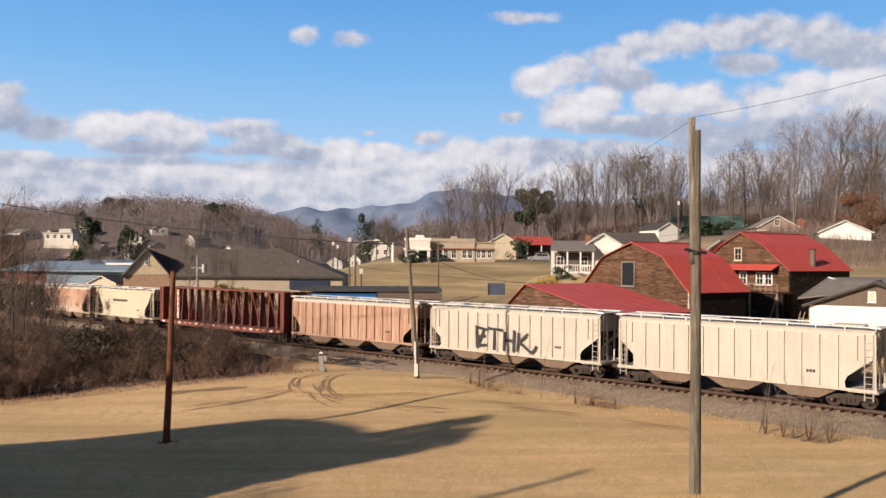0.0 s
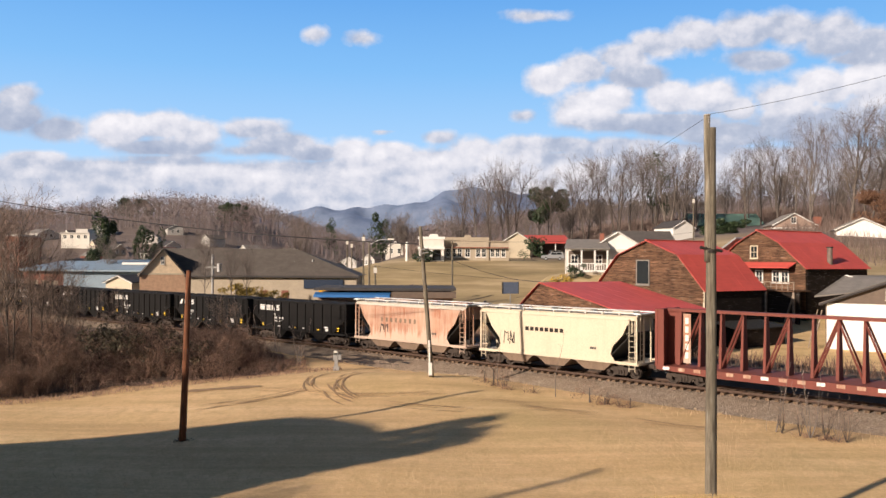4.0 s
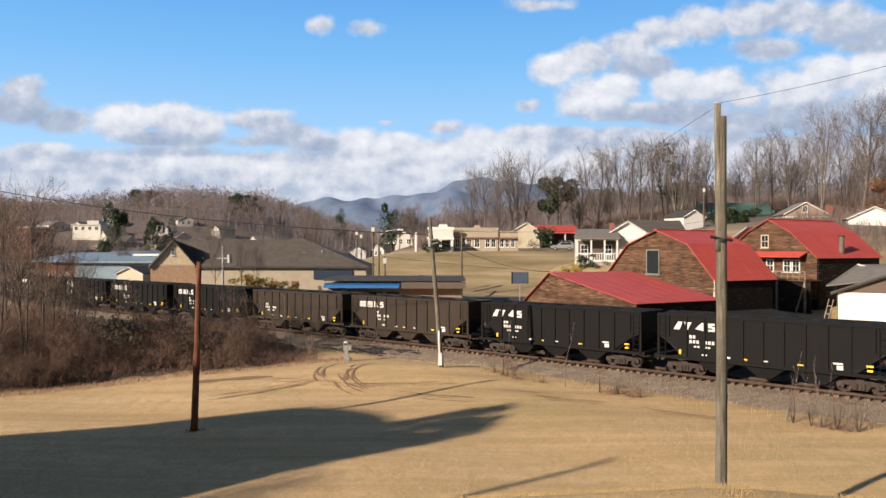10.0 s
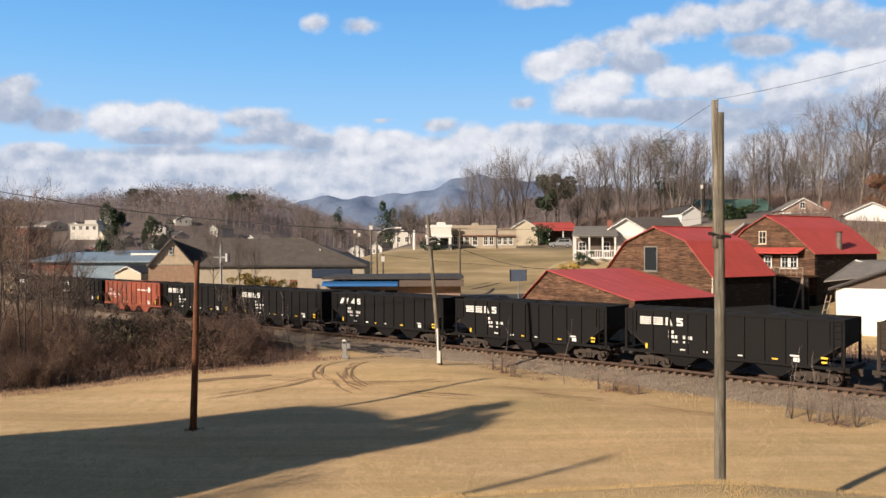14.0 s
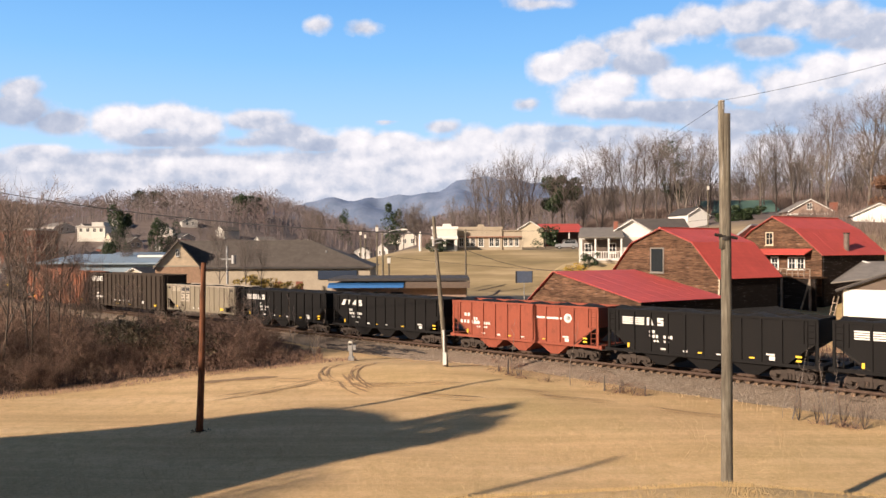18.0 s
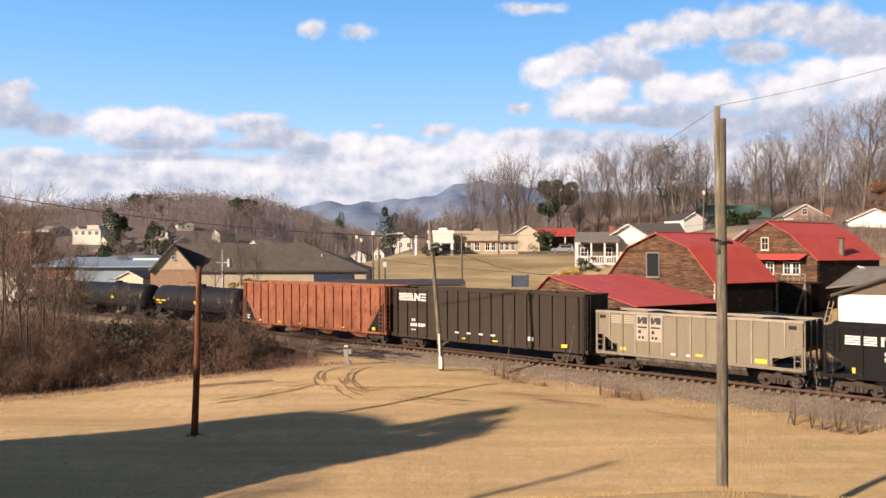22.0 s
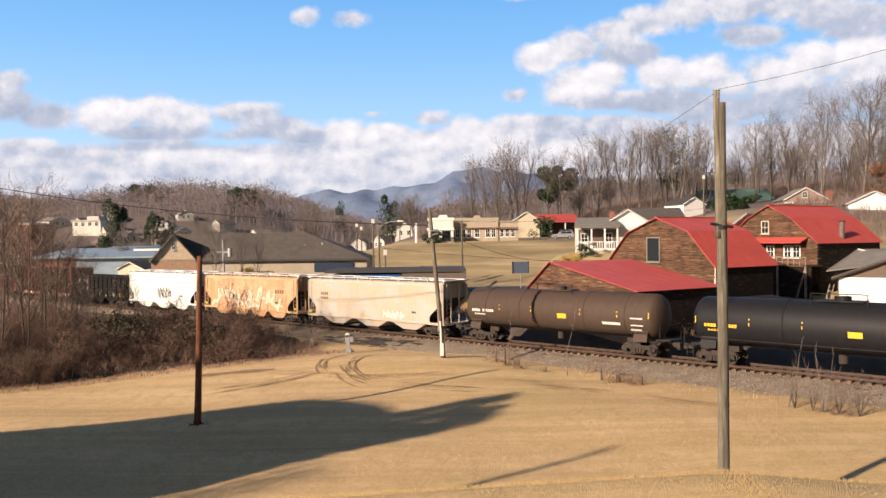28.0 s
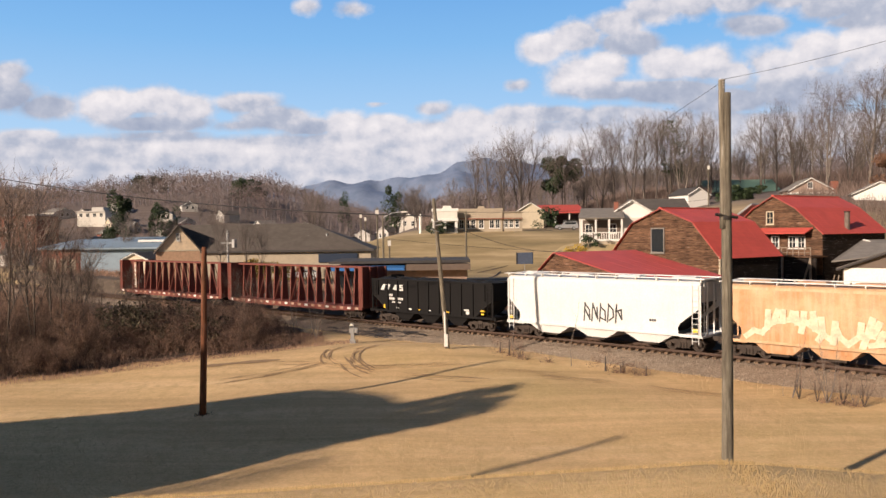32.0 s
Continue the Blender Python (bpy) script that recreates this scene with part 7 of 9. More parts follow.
def ribbon(name, points, width, material, label, lift=0.05, kind="structure", ragged=0.0, parent=None):
    """A strip that lies on the ground along the points."""
    rng = random.Random(len(points) * 7 + int(abs(points[0][0]) * 10))
    pts = [Vector(p) for p in points]
    dense = []
    for a, b in zip(pts[:-1], pts[1:]):
        n = max(2, int((b - a).length / 0.7))
        dense += [a.lerp(b, k / n) for k in range(n)]
    dense.append(pts[-1])
    for _ in range(4):
        dense = [dense[0]] + [(p + q * 2 + r) / 4 for p, q, r in zip(dense[:-2], dense[1:-1], dense[2:])] + [dense[-1]]
    left, right = [], []
    for k, p in enumerate(dense):
        d = (dense[min(k + 1, len(dense) - 1)] - dense[max(k - 1, 0)]).normalized()
        w = width / 2 * (1 + rng.uniform(-ragged, ragged)) * (0.25 if ragged and k in (0, len(dense) - 1) else 1)
        left.append((p.x - d.y * w, p.y + d.x * w))
        right.append((p.x + d.y * w, p.y - d.x * w))
    xy = left + right
    zs = height([p[0] for p in xy], [p[1] for p in xy]) + lift
    n = len(dense)
    m = Mesh().add([(p[0], p[1], z) for p, z in zip(xy, zs)], [(k, k + 1, n + k + 1, n + k) for k in range(n - 1)])
    return solid(name, m, material, label, "road" if kind == "structure" else "ground mark", kind=kind)


ribbon("road", [(-36, 106), (-20, 106), (0, 106), (20, 106), (38, 106.5)], 8.0, ASPHALT, "narrow grey asphalt road behind the railway", 0.06)
for pts, w in (([(-5.63, 56.75), (-7.60, 54.87), (-8.20, 52.15), (-7.88, 49.48), (-6.64, 47.45)], 0.35), ([(-4.74, 54.36), (-5.71, 52.63), (-6.16, 50.12), (-5.49, 47.45), (-4.48, 46.13)], 0.4), ([(-6.48, 49.27), (-5.83, 46.87), (-4.67, 45.40)], 0.5),
               ([(-10.70, 49.27), (-8.34, 48.85), (-5.49, 46.87), (-2.14, 46.87), (1.22, 47.26)], 0.22), ([(-12.70, 44.02), (-10.26, 45.76), (-8.98, 47.65), (-7.75, 48.44)], 0.35), ([(-2.70, 45.05), (-0.12, 43.69), (2.03, 43.04)], 0.3), ([(4.59, 44.02), (6.97, 43.20), (8.97, 42.41)], 0.25), ([(10.29, 41.65), (12.11, 39.79), (14.14, 39.11)], 0.2), ([(2.48, 45.76), (4.73, 45.40), (6.23, 44.53)], 0.18)):
    for k in (-0.75, -0.2, 0.3, 0.7):
        shifted = [(x + k * 0.5 * math.sin(7 * k), y + k * 0.9 * w / 0.35) for x, y in pts]
        ribbon("wheel_rut", shifted, w * 0.2, SOIL, "muddy wheel rut worn into the grass", 0.035 + 0.004 * k, "stuff", 0.95)
for pts in ([(3.6, 104), (6.2, 112), (7.6, 118)], [(-12.5, 112), (-9.5, 122), (-3.5, 128)], [(9.0, 122), (6.0, 119), (4.0, 117)]):
    ribbon("wheel_rut", pts, 0.34, GEAR, "muddy wheel rut worn into the slope", 0.05, "stuff", 0.4)
ribbon("bare_patch", [(-15.56, 48.85), (-13.69, 49.91), (-10.93, 50.34)], 0.9, SOIL, "patch of bare trampled soil in the field", 0.03, "stuff", 0.35)


def wheel(parent, x, y, r, w=0.24):
    t = part("wheel", Mesh().lathe([(-w / 2, r * 0.6), (-w / 2, r * 0.95), (-w / 2 + 0.04, r), (w / 2 - 0.04, r), (w / 2, r * 0.95), (w / 2, r * 0.6)], 18, "y"), TYRE, parent, at=pose(x, y, r))
    part("rim", Mesh().lathe([(-w / 2 - 0.01, r * 0.2), (-w / 2 - 0.005, r * 0.58), (w / 2 + 0.005, r * 0.58), (w / 2 + 0.01, r * 0.2)], 14, "y"), GREY_METAL, t)


def motor_car(m, label, paint, kind="suv"):
    """A car or pickup: x forward, y to its left."""
    c = thing("car" if kind != "pickup" else "pickup_truck", m, label, "car" if kind != "pickup" else "truck")
    body = [(-2.25, 0.45), (2.2, 0.45), (2.3, 0.8), (2.15, 1.0), (1.1, 1.12), (-2.2, 1.15), (-2.3, 0.8)]
    part("body", Mesh().prism(body, -0.9, 0.9), paint, c)
    cabin = {"suv": [(-2.15, 1.14), (1.0, 1.11), (0.3, 1.7), (-1.9, 1.72)], "sedan": [(-1.7, 1.14), (1.0, 1.11), (0.35, 1.48), (-1.0, 1.5)], "pickup": [(-0.6, 1.13), (1.0, 1.11), (0.4, 1.7), (-0.5, 1.72)]}[kind]
    part("cabin", Mesh().prism(cabin, -0.8, 0.8), paint, c)
    x0, x1 = cabin[3][0] + 0.12, cabin[2][0] - 0.05
    zt = cabin[2][1] - 0.1
    for sy in (-1, 1):
        for a, b in ((x0, (x0 + x1) / 2 - 0.05), ((x0 + x1) / 2 + 0.05, x1)):
            part("side_window", Mesh().prism([(a, 1.18), (b + 0.12, 1.18), (b, zt), (a, zt)], sy * 0.805 - 0.008, sy * 0.805 + 0.008), GLASS_DARK, c)
    part("windscreen", Mesh().hexa([(1.0, -0.7, 1.14), (1.0, 0.7, 1.14), (0.98, 0.7, 1.14), (0.98, -0.7, 1.14), (x1 + 0.1, -0.66, zt), (x1 + 0.1, 0.66, zt), (x1 + 0.06, 0.66, zt), (x1 + 0.06, -0.66, zt)]), GLASS_DARK, c)
    if kind == "pickup":
        part("cargo_bed", Mesh().box(-2.2, -0.7, -0.75, 0.75, 1.15, 1.18), MARK_BLACK, c)
    for sy in (-1, 1):
        part("headlight", Mesh().box(2.2, 2.31, sy * 0.65 - 0.18, sy * 0.65 + 0.18, 0.72, 0.88), WHITE, c)
        part("tail_light", Mesh().box(-2.31, -2.24, sy * 0.75 - 0.1, sy * 0.75 + 0.1, 0.75, 1.0), RED_ROOF, c)
    part("bumper", Mesh().box(2.2, 2.36, -0.85, 0.85, 0.42, 0.6), GREY_METAL, c)
    part("bumper", Mesh().box(-2.36, -2.2, -0.85, 0.85, 0.42, 0.6), GREY_METAL, c)
    for x in (-1.4, 1.4):
        for y in (-0.8, 0.8):
            wheel(c, x, y, 0.35)
    return c


def school_bus(m):
    b = thing("school_bus", m, "short yellow school bus with black trim", "bus")
    part("body", Mesh().prism([(-3.1, 0.55), (2.2, 0.55), (2.2, 2.5), (1.9, 2.75), (-2.8, 2.75), (-3.1, 2.5)], -1.15, 1.15), BUS_YELLOW, b)
    part("hood", Mesh().prism([(2.2, 0.55), (3.3, 0.55), (3.35, 1.1), (3.2, 1.35), (2.2, 1.55)], -1.0, 1.0), BUS_YELLOW, b)
    for sy in (-1, 1):
        for k in range(5):
            x = -2.65 + k * 0.82
            part("window", Mesh().box(x, x + 0.66, sy * 1.15 - 0.012, sy * 1.15 + 0.012, 1.75, 2.35), GLASS_DARK, b)
        for z in (1.2, 1.6):
            part("rub_rail", Mesh().box(-3.1, 2.2, sy * 1.15 - 0.02, sy * 1.15 + 0.02, z - 0.03, z + 0.03), MARK_BLACK, b)
        part("headlight", Mesh().tube((3.33, sy * 0.7, 0.95), (3.4, sy * 0.7, 0.95), 0.12, n=10), WHITE, b)
    part("door", Mesh().box(1.45, 2.1, -1.165, -1.15, 0.7, 2.45), GLASS_DARK, b)
    part("windscreen", Mesh().box(2.19, 2.215, -0.95, 0.95, 1.6, 2.4), GLASS_DARK, b)
    part("bumper", Mesh().box(3.3, 3.45, -1.1, 1.1, 0.45, 0.7), MARK_BLACK, b)
    part("mirror", Mesh().bar((2.3, -1.1, 2.2), (2.6, -1.45, 2.2), 0.05).box(2.5, 2.6, -1.55, -1.35, 1.8, 2.25), MARK_BLACK, b)
    part("roof_lamp", Mesh().box(1.9, 2.1, -0.8, 0.8, 2.72, 2.85), MARK_YELLOW, b)
    for x in (-1.7, 2.5):
        for y in (-1.02, 1.02):
            wheel(b, x, y, 0.45, 0.28)
    return b


bus = school_bus(pose(-12, 104.2, gz(-12, 104.2) + 0.08))
pickup = motor_car(pose(31, 108.2, gz(31, 108.2) + 0.08, 0, 0, 180), "tan-grey pickup truck driving on the road", CAR_GREY, "pickup")
white_car = motor_car(pose(34, 108.2, gz(34, 108.2) + 0.08, 0, 0, 180), "white car driving on the road", CAR_SNOW, "sedan")
for x, y, turn, paint, lab in ((23.77, 160.00, 172, CAR_SILVER, "silver sport utility car parked on the slope"), (27.53, 176.00, 10, CAR_GREY, "dark grey car parked by the carport")):
    motor_car(pose(x, y, gz(x, y) + 0.02, 0, 0, turn), lab, paint)


# ---- trees and brush ----
BARK = bark("grey_bark", (0.12, 0.10, 0.088))
BARK_DARK = bark("dark_bark", (0.10, 0.08, 0.065))
TWIG_DARK = island_mat("dark_twigs", [(0.0, (0.13, 0.095, 0.078)), (0.7, (0.26, 0.19, 0.155)), (1.0, (0.40, 0.30, 0.24))])
BARK_PALE = bark("pale_bark", (0.19, 0.16, 0.138))
TWIG = island_mat("bare_twigs", [(0.0, (0.10, 0.082, 0.075)), (0.6, (0.175, 0.143, 0.13)), (1.0, (0.27, 0.225, 0.205))])
TWIG_FAR = island_mat("far_twigs", [(0.0, (0.13, 0.10, 0.09)), (0.5, (0.20, 0.155, 0.135)), (1.0, (0.29, 0.225, 0.19))])
BRUSH = island_mat("dry_brush", [(0.0, (0.085, 0.054, 0.041)), (0.55, (0.205, 0.122, 0.09)), (0.9, (0.35, 0.215, 0.155)), (1.0, (0.50, 0.33, 0.235))])
BRUSH_PALE = island_mat("pale_dry_brush", [(0.0, (0.09, 0.058, 0.045)), (0.5, (0.235, 0.15, 0.11)), (0.9, (0.38, 0.245, 0.175)), (1.0, (0.52, 0.36, 0.25))])
DRY_GRASS = island_mat("dry_grass_blades", [(0.0, (0.48, 0.32, 0.165)), (0.6, (0.60, 0.415, 0.225)), (0.95, (0.68, 0.49, 0.28)), (1.0, (0.44, 0.36, 0.15))])
BANK_GRASS = island_mat("greenish_grass_blades", [(0.0, (0.38, 0.27, 0.12)), (0.6, (0.52, 0.37, 0.18)), (1.0, (0.60, 0.44, 0.23))])
UNDERWOOD = island_mat("underwood_twigs", [(0.0, (0.10, 0.07, 0.06)), (0.6, (0.20, 0.145, 0.125)), (1.0, (0.33, 0.245, 0.21))])
EVERGREEN = island_mat("evergreen_leaves", [(0.0, (0.014, 0.028, 0.012)), (0.6, (0.03, 0.055, 0.02)), (1.0, (0.06, 0.09, 0.03))], 0.6)
OAK_LEAF = island_mat("dry_oak_leaves", [(0.0, (0.12, 0.062, 0.038)), (1.0, (0.27, 0.145, 0.085))])
VINE_LEAF = island_mat("olive_vine_leaves", [(0.0, (0.035, 0.03, 0.018)), (0.6, (0.085, 0.072, 0.042)), (1.0, (0.17, 0.135, 0.085))])
GOLD_LEAF = island_mat("golden_shrub_leaves", [(0.0, (0.36, 0.24, 0.03)), (1.0, (0.58, 0.40, 0.07))])
YELLOW_LEAF = island_mat("yellow_shrub_leaves", [(0.0, (0.16, 0.12, 0.03)), (1.0, (0.34, 0.24, 0.06))])


def sliver(m, p, q, w, rng):
    """A thin three-sided twig."""
    p, q = Vector(p), Vector(q)
    d = (q - p)
    s = d.cross(Vector((rng.uniform(-1, 1), rng.uniform(-1, 1), rng.uniform(-1, 1)))).normalized() * w
    u = d.normalized().cross(s)
    m.add([p + s, p - s * 0.5 + u * 0.86, p - s * 0.5 - u * 0.86, q], [(0, 1, 3), (1, 2, 3), (2, 0, 3)])


def bare_tree(height, seed, spread=0.5, limbs=11, crown=0.35, lean=0.06, radius=None, leaders=1):
    """Trunk with ascending limbs, and a crown of thin twigs."""
    rng = random.Random(seed)
    wood, fine = Mesh(), Mesh()
    r0 = radius or height * 0.014

    def branch(p, d, length, r, level):
        """One branch as points; its own children leave it on the way."""
        n = (7, 4, 3, 2)[level]
        wob = (0.05, 0.13, 0.2, 0.25)[level]
        pts, ways = [p], [d]
        for k in range(n):
            d = (d + Vector((rng.uniform(-1, 1), rng.uniform(-1, 1), rng.uniform(-0.5, 1.0))) * wob + Vector((0, 0, 0.05))).normalized()
            pts.append(pts[-1] + d * length / n)
            ways.append(d)
        for k in range(n):
            ra, rb = r * (1 - 0.8 * k / n) + 0.0007 * height, r * (1 - 0.8 * (k + 1) / n) + 0.0007 * height
            if level < 2:
                wood.tube(pts[k], pts[k + 1], ra, rb, 7 if level == 0 else 5, caps=False)
            elif level == 2:
                wood.tube(pts[k], pts[k + 1], ra, rb, 3, caps=False)
            else:
                sliver(fine, pts[k], pts[k + 1], ra, rng)
        count = (limbs, rng.randint(5, 7), rng.randint(4, 6), 3)[level]
        first = (crown, 0.25, 0.15, 0.2)[level]
        turn = rng.uniform(0, 6.28)
        for k in range(count):
            q = first + (1 - first) * (k + rng.uniform(0.1, 0.9)) / count
            f = min(q * n, n - 0.001)
            at = pts[int(f)].lerp(pts[int(f) + 1], f - int(f))
            w = ways[int(f)]
            turn += 2.4 + rng.uniform(-0.4, 0.4)
            side = w.cross((math.cos(turn), math.sin(turn), 0.01)).normalized()
            tilt = spread * rng.uniform(0.7, 1.5)
            nd = (w * math.cos(tilt) + side * math.sin(tilt) + Vector((0, 0, 0.12))).normalized()
            if level < 3:
                share = ((0.52 - 0.30 * (q - first)), 0.55, 0.6)[level] * rng.uniform(0.7, 1.15)
                branch(at, nd, length * share * (0.85 if level == 0 else 1), r * (1 - 0.75 * q) * (0.55, 0.5, 0.45)[level] + 0.006, level + 1)
            else:
                sliver(fine, at, at + nd * length * rng.uniform(0.5, 1.1), 0.002 + height * 0.0008, rng)
    for k in range(leaders):
        a = 6.28 * k / leaders + 0.5
        tip = 0.0 if leaders == 1 else 0.16
        branch(Vector((0, 0, 0)), Vector((math.cos(a) * (tip + lean), math.sin(a) * (tip + lean), 1)).normalized(), height * 0.86, r0 * (1 if leaders == 1 else 0.75), 0)
    top = max(p[2] for p in wood.v + fine.v)
    s = Matrix.Scale(height / top, 4)
    return wood.moved(s), fine.moved(s)


def tree_thing(m, height, seed, label, bark_mat=BARK, group="bare trees", twig=TWIG, **kw):
    wood, fine = bare_tree(height, seed, **kw)
    t = thing("tree", m, label, "tree", group)
    part("trunk", wood, bark_mat, t, smooth=True)
    tagged(part("crown", fine, twig, t, "bare twigs"), kind="stuff")
    return t


def leaf_clumps(count, spread, size, seed, pointed=0.0):
    """A crown of many small leaf sprays with an uneven outline."""
    rng = random.Random(seed)
    m = Mesh()
    lobes = [(rng.uniform(-0.5, 0.5) * spread[0], rng.uniform(-0.5, 0.5) * spread[1], rng.uniform(-0.45, 0.5) * spread[2], rng.uniform(0.25, 0.5)) for _ in range(16)]
    for _ in range(count):
        lx, ly, lz, lr = rng.choice(lobes)
        if pointed:
            k = 1 - pointed * max(0.0, min(1.0, lz / spread[2] + 0.5))
            lx, ly = lx * k, ly * k
        v = Vector((rng.gauss(0, 1), rng.gauss(0, 1), rng.gauss(0, 1))).normalized() * lr * rng.uniform(0.6, 1.05)
        p = Vector((lx + v.x * spread[0] * 0.6, ly + v.y * spread[1] * 0.6, lz + v.z * spread[2] * 0.45))
        a = Vector((rng.gauss(0, 1), rng.gauss(0, 1), rng.gauss(0, 1))).normalized() * size * rng.uniform(0.5, 1.2)
        b = a.cross((rng.gauss(0, 1), rng.gauss(0, 1), rng.gauss(0, 1))).normalized() * size * rng.uniform(0.3, 0.6)
        m.add([p - a, p + b, p + a, p - b], [(0, 1, 2, 3)])
    return m


def evergreen(x, y, height, width, seed, label, leaf=EVERGREEN, count=1500, pointed=0.6, low=0.15, category="tree", leaf_size=0.055):
    t = thing("evergreen_tree" if category == "tree" else "shrub", pose(x, y, gz(x, y)), label, category)
    part("trunk", Mesh().tube((0, 0, -0.3), (0, 0, height * 0.8), height * 0.016 + 0.05, 0.03, 7), BARK, t)
    tagged(part("crown", leaf_clumps(count * 2, (width, width, height * (1 - low)), width * leaf_size, seed, pointed).moved(Matrix.Translation((0, 0, height * (0.5 + low / 2)))), leaf, t), kind="stuff")
    return t


def place_trees():
    kinds = []
    for k, (h, seed, kw) in enumerate(((24, 1, dict(spread=0.52, limbs=13, crown=0.36)), (23, 2, dict(spread=0.58, limbs=10, crown=0.25, leaders=2)), (22, 3, dict(spread=0.68, limbs=10, crown=0.2, leaders=2)),
                                       (24, 4, dict(spread=0.46, limbs=12, crown=0.4)), (20, 5, dict(spread=0.66, limbs=12, crown=0.22)), (22, 6, dict(spread=0.5, limbs=8, crown=0.28, leaders=3)))):
        kinds.append((h, tree_thing(pose(0, -400 - 30 * k, gz(0, -400)), h, seed, "tall bare deciduous tree with grey bark and fine twigs", BARK if k % 2 else BARK_PALE, **kw)))
    # bearing of the stem, distance, height of the top, kind: the tall trees behind the houses
    rng = random.Random(77)
    rows = [(833, 190, 275, 3), (858, 196, 268, 0), (880, 185, 262, 1), (918, 186, 245, 5), (905, 200, 262, 0), (968, 205, 285, 3), (990, 200, 262, 0), (1025, 195, 262, 3), (1052, 190, 240, 1), (1078, 200, 232, 0), (1105, 190, 226, 5), (1128, 196, 222, 0),
            (1150, 188, 220, 3), (1172, 200, 226, 5), (1196, 182, 216, 2), (1222, 192, 232, 5), (1246, 205, 228, 3), (1300, 215, 250, 0), (1335, 200, 220, 4), (1362, 205, 205, 1), (1395, 190, 210, 5), (1425, 210, 215, 0), (1452, 180, 168, 2), (1490, 200, 200, 1), (1522, 165, 140, 4), (1555, 170, 160, 1), (1590, 165, 150, 2), (1620, 190, 170, 1)]
    for px, d, py, k in rows:
        x, y = (px - 784) / 1400 * d, d
        z0 = gz(x, y) - 0.3
        top = 7.85 - (py - 437) / 1400 * d
        h, proto = kinds[k]
        s = (top - z0) / h
        m = pose(x, y, z0, 0, 0, rng.uniform(0, 360))
        t = copy_thing(proto, m)
        t.scale = (s * rng.uniform(0.85, 1.05),) * 2 + (s,)
    # smaller trees through the town and on the slopes
    for k in range(70):
        d = rng.uniform(135, 330)
        px = rng.uniform(-60, 760) if k % 5 < 2 else rng.uniform(700, 1620)
        if px > 700:
            d = rng.uniform(200, 300)
        x, y = (px - 784) / 1400 * d, d
        h, proto = kinds[rng.randint(0, 5)]
        s = rng.uniform(9, 14) / h if px < 760 else rng.uniform(8, 13) / h
        t = copy_thing(proto, pose(x, y, gz(x, y) - 0.3, 0, 0, rng.uniform(0, 360)))
        t.scale = (s, s, s)
    # mid-height growth behind the eastern houses
    for k in range(46):
        px, d = rng.uniform(1000, 1640), rng.uniform(205, 275)
        x, y = (px - 784) / 1400 * d, d
        h, proto = kinds[rng.randint(0, 5)]
        s = (rng.uniform(9, 13) + 4 * (px > 1270)) / h
        t = copy_thing(proto, pose(x, y, gz(x, y) - 0.3, 0, 0, rng.uniform(0, 360)))
        t.scale = (s * 1.2, s * 1.2, s)
    # trees beside the brick building and the brush
    for px, d, top, k in ((378, 100, 385, 0), (425, 98, 380, 3), (452, 104, 400, 3), (790, 165, 330, 0), (545, 180, 345, 5)):
        x, y = (px - 784) / 1400 * d, d
        z0 = gz(x, y) - 0.2
        h, proto = kinds[k]
        s = (7.85 - (top - 437) / 1400 * d - z0) / h
        t = copy_thing(proto, pose(x, y, z0, 0, 0, rng.uniform(0, 360)))
        t.scale = (s * 0.8, s * 0.8, s)
        tagged(t, "slender bare tree rising from the brush")
    slim = [(12.0, tree_thing(pose(0, -400 - 30 * k, 6), 12.0, 40 + k, "slender dark bare tree rising from the brush", BARK_DARK, "slender trees of the thicket", limbs=6 + k, spread=0.5 + 0.08 * k, crown=0.3, radius=0.10, leaders=1 + k % 2, twig=TWIG_DARK)) for k in range(3)]
    for px, d, top, k in ((12, 56, 300, 0), (40, 54, 290, 1), (92, 57, 385, 0), (70, 57, 350, 0), (26, 60, 330, 2), (135, 64, 430, 0), (-35, 58, 300, 2), (120, 60, 420, 1), (62, 62, 400, 0), (-15, 50, 280, 1), (104, 66, 440, 1), (135, 68, 450, 0), (160, 62, 505, 1), (230, 64, 500, 0), (300, 63, 520, 2), (250, 60, 530, 1), (395, 66, 490, 0), (415, 64, 505, 2), (205, 70, 480, 2)):
        x, y = (px - 784) / 1400 * d, d
        z0 = gz(x, y) - 0.2
        h, proto = slim[k]
        s = (7.85 - (top - 437) / 1400 * d - z0) / h
        t = copy_thing(proto, pose(x, y, z0, 0, 0, rng.uniform(0, 360)))
        t.scale = (s, s, s)
    kinds += slim
    # bare trees beside the tall house, whose shade frays the edge of its own
    for x, y, h, k in ((-28.2, 17.2, 12.6, 2), (-26.0, 17.4, 11.8, 4), (-18.4, 17.6, 7.4, 4)):
        t = copy_thing(kinds[k][1], pose(x, y, gz(x, y) - 0.2, 0, 0, 40 * k))
        t.scale = (h / kinds[k][0],) * 3
    evergreen(-22.9, 18.0, 12.9 - gz(-22.9, 18.0), 3.7, 41, "dense conifer beside the tall house", count=3500, pointed=0.45, low=0.1, leaf_size=0.09)
    evergreen(-21.7, 17.7, 9.6 - gz(-21.7, 17.7), 2.8, 42, "dense conifer beside the tall house", count=2200, pointed=0.4, low=0.1, leaf_size=0.09)
    for _, proto in kinds:
        for o in (proto, *proto.children_recursive):
            bpy.data.objects.remove(o)
    evergreen(29.5, 206.00, 25.6 - gz(29.5, 206), 7.6, 4, "dark green ivy-clad evergreen tree", count=3600, pointed=-0.1, low=0.42)
